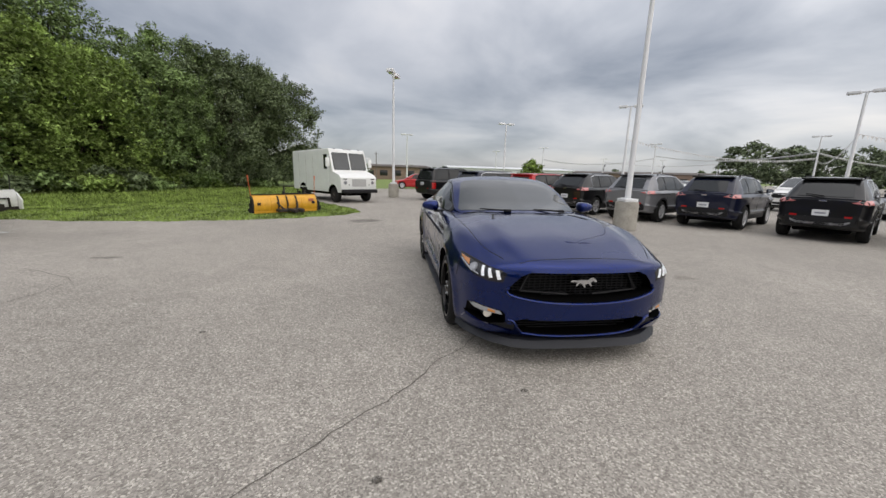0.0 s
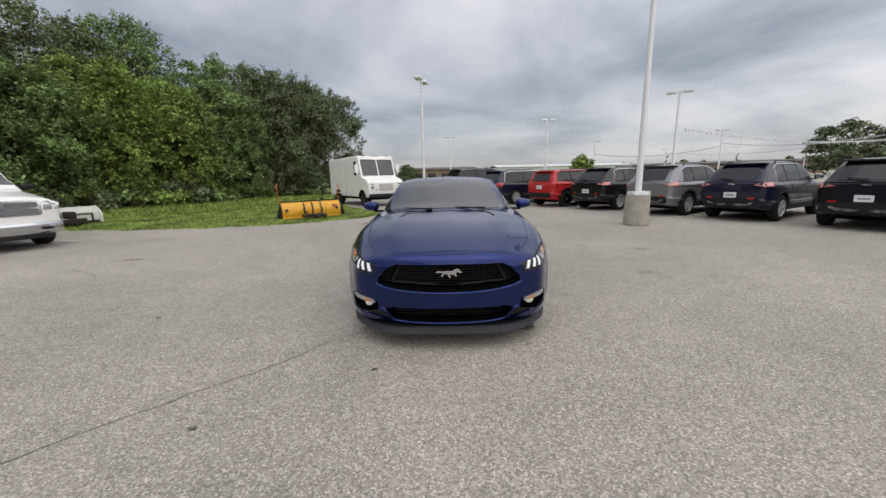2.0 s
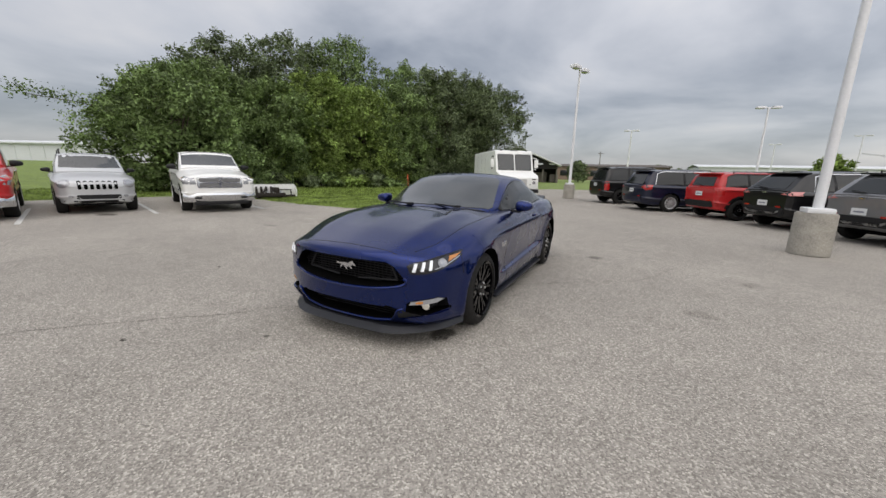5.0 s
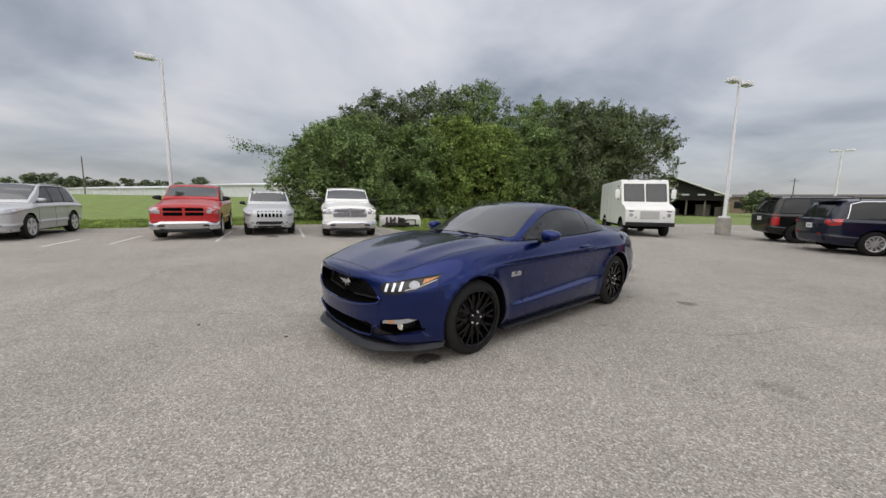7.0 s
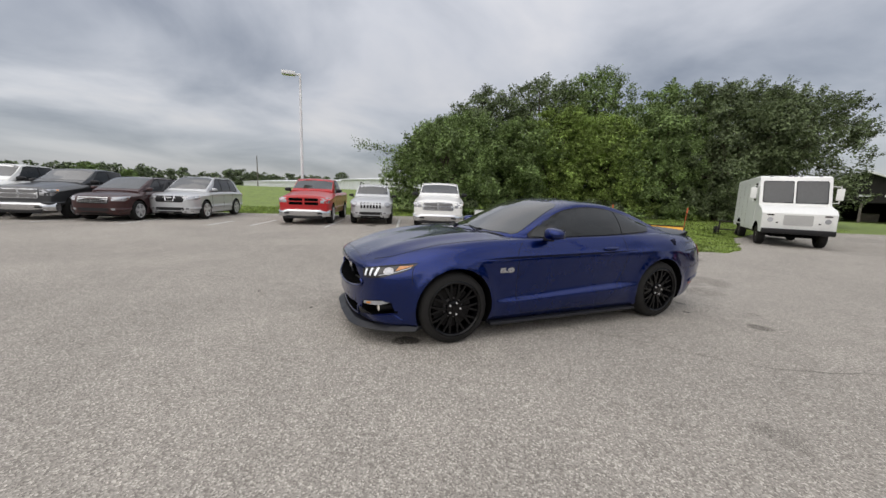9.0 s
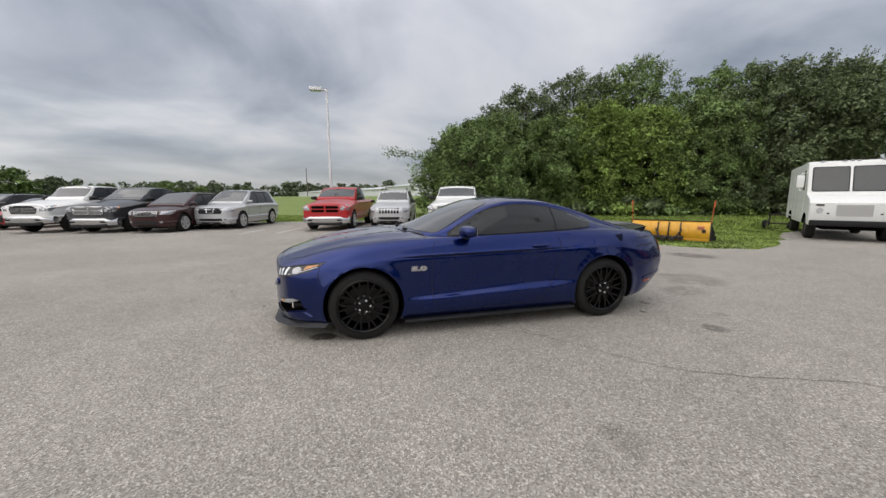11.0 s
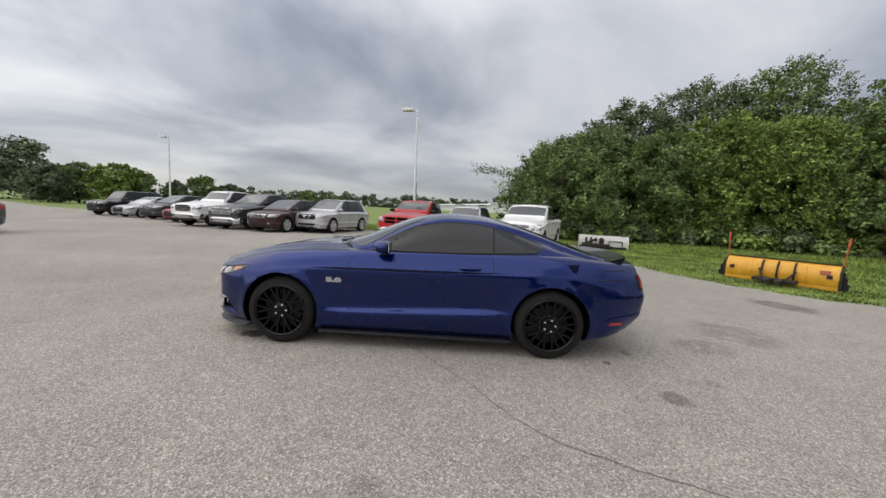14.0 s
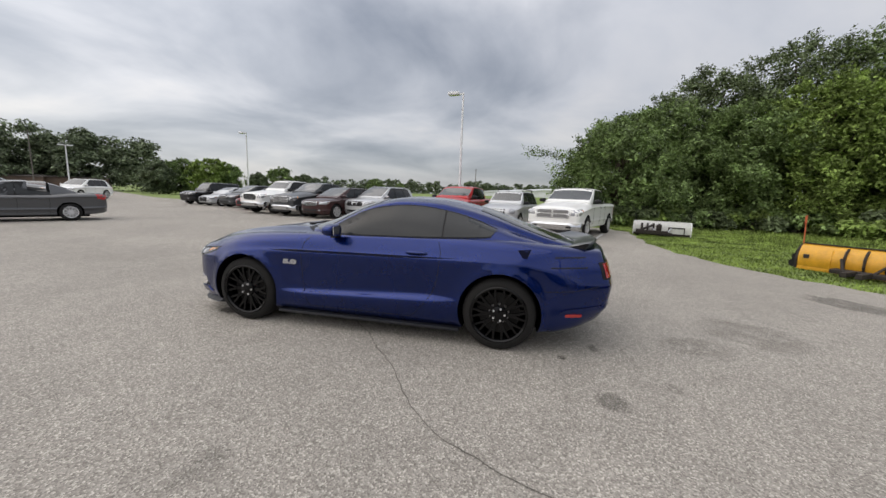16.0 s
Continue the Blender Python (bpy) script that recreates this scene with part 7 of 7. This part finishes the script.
far_wood("far_wood", "distant belt of dark green trees", ring(-106, -129, 100, 30, 11.0, 1, 4.7, 1.2), LEAF_FAR, 401, 0.38, 2000)
far_wood("far_wood", "distant belt of low green trees", ring(-146.7, -188, 250, 60, 10.0, 2), LEAF_FAR, 402, 0.85, 420)
far_wood("far_wood", "distant belt of low green trees", ring(14.2, 109.2, 330, 80, 8.0, 3), LEAF_FAR, 403, 1.1, 220)
far_wood("far_wood", "distant belt of dark green trees", ring(30.9, 44.5, 112, 13, 9.0, 4, -1, -5), LEAF_FAR, 404, 0.38, 2000)
far_wood("far_wood", "distant belt of dark green trees", ring(-60, 14.2, 240, 40, 9.0, 5), LEAF_FAR, 405, 1.1, 200)
far_wood("far_wood", "distant belt of dark green trees", ring(-109.6, -60, 200, 36, 9.0, 6), LEAF_FAR, 406, 1.0, 220)
for i, (az, d, h, leaf) in enumerate(((-130.6, 78, 5.6, LEAF_DARK), (-132.9, 80, 6.2, LEAF), (-136, 76, 6.4, LEAF_LIGHT), (-138.1, 78, 5.6, LEAF), (-141.5, 84, 4.6, LEAF_DARK), (-144.5, 88, 6.2, LEAF), (-147.5, 92, 5.0, LEAF_DARK), (-157.4, 150, 7.0, LEAF), (-161.1, 160, 6.0, LEAF), (173.9, 190, 8.5, LEAF_FAR), (-174.4, 190, 7.0, LEAF_FAR))):
    x, y = 4.7 + d * math.cos(radians(az)), 0.5 + d * math.sin(radians(az))
    make_tree("tree", "single round green tree beyond the car park", x, y, h, h * 0.46, leaf if leaf in (LEAF, LEAF_LIGHT) else LEAF_FAR, 700 + i, 9500, 0.24, 0.06, True)
make_tree("tree", "small round yellow-green tree beyond the cars", 0.2 + 70 * math.cos(radians(70.2)), -5.2 + 70 * math.sin(radians(70.2)), 4.5, 2.1, LEAF_LIGHT, 720, 2600, 0.30, 0.15, True)
make_tree("tree", "rounded dark green tree by a brick building", 3.3 + 66 * math.cos(radians(98.8)), -3.8 + 66 * math.sin(radians(98.8)), 3.5, 1.7, LEAF_DARK, 721, 2400, 0.28, 0.1, True)

PALE_WALL = shader("white_ribbed_cladding", (0.62, 0.64, 0.66), 0.6, 0, 0, 0.06, 0.6)
BRICK = shader("brown_brick_wall", (0.21, 0.15, 0.115), 0.85, 0, 0, 0.2, 1.2)
ROOF = shader("dark_shingle_roof", (0.10, 0.085, 0.075), 0.85, 0, 0, 0.2, 1.0)
TIMBER = shader("weathered_timber", (0.15, 0.135, 0.12), 0.9, 0, 0, 0.3, 2.0)
# near-black, so that the barn's inner shade is in the colour
SHADE = shader("barn_interior_shade", (0.010, 0.009, 0.008), 0.95, 0, 0, 0.3, 1.5)


def make_shed(x0, y0, x1, y1, z0, z1, deep, material, name, label, bays=14, windows=False):
    """A long low building from one corner to the next, with ribs or windows along its face and a shallow roof."""
    root = thing(name, label, "building", pose(x0, y0, 0, 0, 0, math.degrees(math.atan2(y1 - y0, x1 - x0))), "buildings")
    n = math.hypot(x1 - x0, y1 - y0)
    bm = bmesh.new()
    box(bm, 0, 0, z0 - 2, n, deep, z1, 0.02)
    part("wall", bm, material, root)
    bm = bmesh.new()
    f = bm.faces.new([bm.verts.new((0 - 0.3, y, z)) for y, z in ((-0.4, z1 - 0.05), (deep / 2, z1 + deep * 0.04), (deep + 0.4, z1 - 0.05), (deep + 0.4, z1 + 0.1), (deep / 2, z1 + 0.15 + deep * 0.04), (-0.4, z1 + 0.12))])
    up = bmesh.ops.extrude_face_region(bm, geom=[f])["geom"]
    bmesh.ops.translate(bm, vec=(n + 0.6, 0, 0), verts=[v for v in up if isinstance(v, bmesh.types.BMVert)])
    part("roof", bm, PALE_WALL if material == PALE_WALL else ROOF, root, smooth=False)
    for k in range(bays):
        bm = bmesh.new()
        x = n * (k + 0.5) / bays
        if windows:
            box(bm, x - n / bays * 0.28, -0.04, z0 + 0.9, x + n / bays * 0.28, 0.03, min(z1 - 0.5, z0 + 2.2), 0.01)
            part("window", bm, GLASS, root)
        else:
            box(bm, x - 0.06, -0.06, z0, x + 0.06, 0.0, z1 - 0.05)
            part("rib", bm, material, root)
    return root


make_shed(-153.5, -19.25, -82.71, 7.76, 1.3, 3.3, 22, PALE_WALL, "warehouse", "long low white warehouse on the grass bank", 40)
make_shed(-82.71, 7.76, -48.8, 22.78, 1.3, 3.75, 18, PALE_WALL, "warehouse", "long low white warehouse beyond the grass bank", 18)
make_shed(-14.84, 85.25, 7.95, 87.84, 0, 3.0, 14, BRICK, "brick_building", "low brown brick building with a flat roof", 7, True)
make_shed(58.91, 145.36, 112.34, 106.78, 0, 3.6, 20, BRICK, "showroom", "long low brown building beyond the parked cars", 12, True)
make_shed(-57.52, -84.8, -50.72, -90.25, 0, 2.3, 8, BRICK, "house", "small brick house with a dark roof", 3, True)
make_shed(-48.84, -89.04, -43.03, -92.68, 0, 2.2, 8, BRICK, "house", "small brick house with a dark roof", 3, True)
make_shed(13.78, 94.39, 49.72, 95.83, 0, 3.4, 14, PALE_WALL, "showroom", "low white building beyond the parked cars", 10, True)


def make_barn(m):
    """An open-fronted pole barn with a shallow gable roof."""
    root = thing("pole_barn", "open-fronted timber pole barn with a shade-black inside and a pale gable roof edge", "barn", m, "buildings")
    half, deep, eave, peak = 6.0, 14.0, 2.5, 5.0
    for s in (1, -1):
        bm = bmesh.new()
        f = bm.faces.new([bm.verts.new((s * x, -0.5, z)) for x, z in ((0, peak), (half + 0.5, eave - 0.1), (half + 0.5, eave + 0.08), (0, peak + 0.2))])
        up = bmesh.ops.extrude_face_region(bm, geom=[f])["geom"]
        bmesh.ops.translate(bm, vec=(0, deep + 1, 0), verts=[v for v in up if isinstance(v, bmesh.types.BMVert)])
        part("roof", bm, POLE, root, smooth=False)
        bm = bmesh.new()
        box(bm, s * half - 0.08, 0, 0, s * half + 0.08, deep, eave)
        part("side_wall", bm, TIMBER, root)
    bm = bmesh.new()
    f = bm.faces.new([bm.verts.new((x, deep - 0.2, z)) for x, z in ((-half, 0), (half, 0), (half, eave), (0, peak), (-half, eave))])
    up = bmesh.ops.extrude_face_region(bm, geom=[f])["geom"]
    bmesh.ops.translate(bm, vec=(0, 0.2, 0), verts=[v for v in up if isinstance(v, bmesh.types.BMVert)])
    part("back_wall", bm, SHADE, root, smooth=False)
    # a sheet across the open gable, coloured as the shade behind it
    bm = bmesh.new()
    f = bm.faces.new([bm.verts.new((x, 0.1, z)) for x, z in ((-half, eave - 0.5), (half, eave - 0.5), (half, eave), (0, peak), (-half, eave))])
    up = bmesh.ops.extrude_face_region(bm, geom=[f])["geom"]
    bmesh.ops.translate(bm, vec=(0, 0.15, 0), verts=[v for v in up if isinstance(v, bmesh.types.BMVert)])
    part("gable", bm, SHADE, root, smooth=False)
    for x in (-4.0, -2.0, 0.0, 2.0, 4.0):
        bm = bmesh.new()
        box(bm, x - 0.10, 0.3, 0, x + 0.10, 0.5, eave + 0.1, 0.02)
        part("post", bm, TIMBER, root)
    # white strips of light, imitated with pale boxes
    for k in range(7):
        bm = bmesh.new()
        box(bm, -5.4 + 1.7 * k, 0.02, 2.62, -4.6 + 1.7 * k, 0.08, 2.80)
        part("painted_light_strip", bm, PALE_WALL, root)
    for k, (x, y, w, h) in enumerate(((4.0, 2.0, 1.6, 1.5), (5.8, 1.2, 1.2, 1.2), (-3.4, 3.0, 1.6, 1.3), (0.8, 4.0, 1.4, 0.9))):
        bm = bmesh.new()
        box(bm, x - w / 2, y, 0, x + w / 2, y + 1.2, h, 0.03)
        part("stored_crate", bm, TIMBER, root)


make_barn(pose(-14.3, 50.5, 0, 0, 0, 20))

# garlands of small pennants over the sales rows
for k, (a, b, z) in enumerate((((17.13, 23.31), (48.89, 33.73), 4.6), ((27.58, 64.96), (39.84, 49.9), 4.9), ((39.84, 49.9), (48.89, 33.73), 5.3), ((57.19, 93.18), (84, 83.42), 6.2), ((27.25, 15.3), (48.89, 33.73), 4.4), ((39.84, 49.9), (73.24, 90.36), 5.6), ((48.89, 33.73), (94.51, 47.19), 5.2), ((27.25, 15.3), (57.84, 14.45), 4.6))):
    root = thing("pennant_garland", "string of small silvery pennants hung between lamp posts", "bunting", None, "pennant garlands")
    n = 90
    cord, flags = bmesh.new(), bmesh.new()
    pts = []
    for i in range(n + 1):
        t = i / n
        sag = 0.9 * 4 * t * (1 - t)
        pts.append(Vector((a[0] + (b[0] - a[0]) * t, a[1] + (b[1] - a[1]) * t, z - sag)))
    rings = [[cord.verts.new(p + Vector((0.02 * math.cos(u), 0.02 * math.cos(u), 0.02 * math.sin(u)))) for u in (0.8, 2.4, 3.9, 5.5)] for p in pts[::3]]
    for r0, r1 in zip(rings, rings[1:]):
        for j in range(4):
            cord.faces.new((r0[j], r0[(j + 1) % 4], r1[(j + 1) % 4], r1[j]))
    for i, p in enumerate(pts[:-1]):
        q = p.lerp(pts[i + 1], 0.75)
        d = 0.26 + 0.14 * noise.noise((i * 1.7, k, 0))
        side = 0.10 * noise.noise((i * 2.3, k, 5))
        flags.faces.new((flags.verts.new(p), flags.verts.new(q), flags.verts.new((p + q) / 2 + Vector((side, side, -d)))))
    part("cord", cord, POLE, root)
    tagged(part("bunting_cloth", flags, ALLOY, root, "", False), kind="stuff")
for x, y in ((57.19, 93.18), (73.24, 90.36), (84, 83.42)):
    root = thing("flag", "dark furled flag hanging from a short staff", "flag", pose(x, y, 0))
    bm = bmesh.new()
    tube(bm, (0, 0, 4.2), (0.9, 0.5, 5.9), 0.04, 0.03, 6)
    part("staff", bm, POLE, root)
    bm = bmesh.new()
    rows = [[bm.verts.new((0.9 - 0.9 * t + 0.18 * math.sin(9 * t + 3 * s), 0.5 - 0.5 * t + 0.12 * math.sin(7 * t), 5.8 - 1.7 * t - 0.9 * s)) for s in np.linspace(0, 1, 5)] for t in np.linspace(0, 1, 8)]
    for p, q in zip(rows, rows[1:]):
        for i in range(4):
            bm.faces.new((p[i], p[i + 1], q[i + 1], q[i]))
    part("cloth", bm, NAVY, root)
for x, y, h in ((-66.48, -7.98, 6.6), (3.3 + 75 * math.cos(radians(96.0)), -3.8 + 75 * math.sin(radians(96.0)), 5.5), (-40.07, -76.62, 9.5)):
    root = thing("utility_pole", "bare dark wooden utility pole", "pole", pose(x, y, 0))
    bm = bmesh.new()
    tube(bm, (0, 0, 0), (0, 0, h), 0.10, 0.06, 8)
    part("pole", bm, TIMBER, root)
    bm = bmesh.new()
    box(bm, -0.5, -0.04, h - 0.4, 0.5, 0.04, h - 0.33)
    part("crossarm", bm, TIMBER, root)

# farther parked cars
for kind, label, cat, colour, x, y, yaw, name, front in (
    ("sedan", "bright red coupe parked across the far row", "car", RED, 0.9, 31.95, 178, "car", "plain"),
    ("sedan", "white sedan parked in the far row", "car", WHITE, 6.69, 33.34, 178, "car", "plain"),
    ("crossover", "white crossover facing the row of black vehicles", "suv", WHITE, 20.5, 12.3, 200, "sport_utility_vehicle", "plain"),
    ("small_suv", "silver sport utility vehicle with a slotted grille", "suv", SILVER, 21.0, 8.0, 200, "sport_utility_vehicle", "slots"),
    ("sedan", "white sedan behind the grey vehicle", "car", WHITE, 18.2, 18.0, 200, "car", "plain"),
    ("crossover", "white crossover at the far end of the lot", "suv", WHITE, -21.53, -37.99, 20, "sport_utility_vehicle", "plain"),
    ("sedan", "white sedan at the far end of the lot", "car", WHITE, -16.97, -39.49, 60, "car", "plain"),
    ("sedan", "dark red sedan at the far end of the lot", "car", MAROON, -19.43, -40.16, 60, "car", "plain"),
    ("pickup", "white pickup truck behind the grey sedan", "pickup truck", WHITE, -6.16, -23.08, 60, "pickup_truck", "plain"),
    ("sedan", "white sedan beside the grey sedan", "car", WHITE, -3.07, -18.12, -27, "car", "plain"),
    ("pickup", "dark grey pickup truck behind the grey sedan", "pickup truck", SLATE, -10.29, -28.42, 150, "pickup_truck", "plain"),
):
    make_car(kind, label, cat, colour, x, y, yaw, name, front, group="parked vehicles in the far rows")

# ---- turf blades along the verge and bank ----


def blades(name, label, x0, y0, x1, y1, per, tall, seed, test=None):
    rng = np.random.default_rng(seed)
    n = int((x1 - x0) * (y1 - y0) * per)
    xs, ys = rng.uniform(x0, x1, n), rng.uniform(y0, y1, n)
    keep = ~on_lot(xs, ys)
    if test is not None:
        keep &= test(xs, ys)
    xs, ys = xs[keep], ys[keep]
    z = lie(xs, ys)
    n = len(xs)
    a = rng.uniform(0, 6.283, n)
    h = tall * rng.uniform(0.5, 1.25, n)
    w = 0.012 + 0.012 * rng.random(n)
    lean = rng.normal(0, 0.45, (n, 2)) * h[:, None]
    base = np.stack([xs, ys, z], 1)
    side = np.stack([np.cos(a) * w, np.sin(a) * w, 0 * a], 1)
    tip = base + np.stack([lean[:, 0], lean[:, 1], h], 1)
    verts = np.stack([base - side, base + side, tip], 1).reshape(-1, 3)
    me = bpy.data.meshes.new(name)
    me.from_pydata(verts.tolist(), [], np.arange(3 * n).reshape(-1, 3).tolist())
    me.materials.append(BLADE)
    tagged(new(name, me), label, "grass", kind="stuff")


blades("grass", "short mown green grass on the verge", -16.5, 5.2, -2.2, 19.0, 330, 0.05, 51)
blades("grass", "longer green grass at the foot of the bank", -24.0, -14.0, -17.3, 8.0, 170, 0.10, 52)
blades("grass", "longer green grass under the trees", -19.5, 8.0, -7.0, 28.5, 90, 0.16, 53, lambda x, y: y - 8 > (x + 19.5) * 0.4)
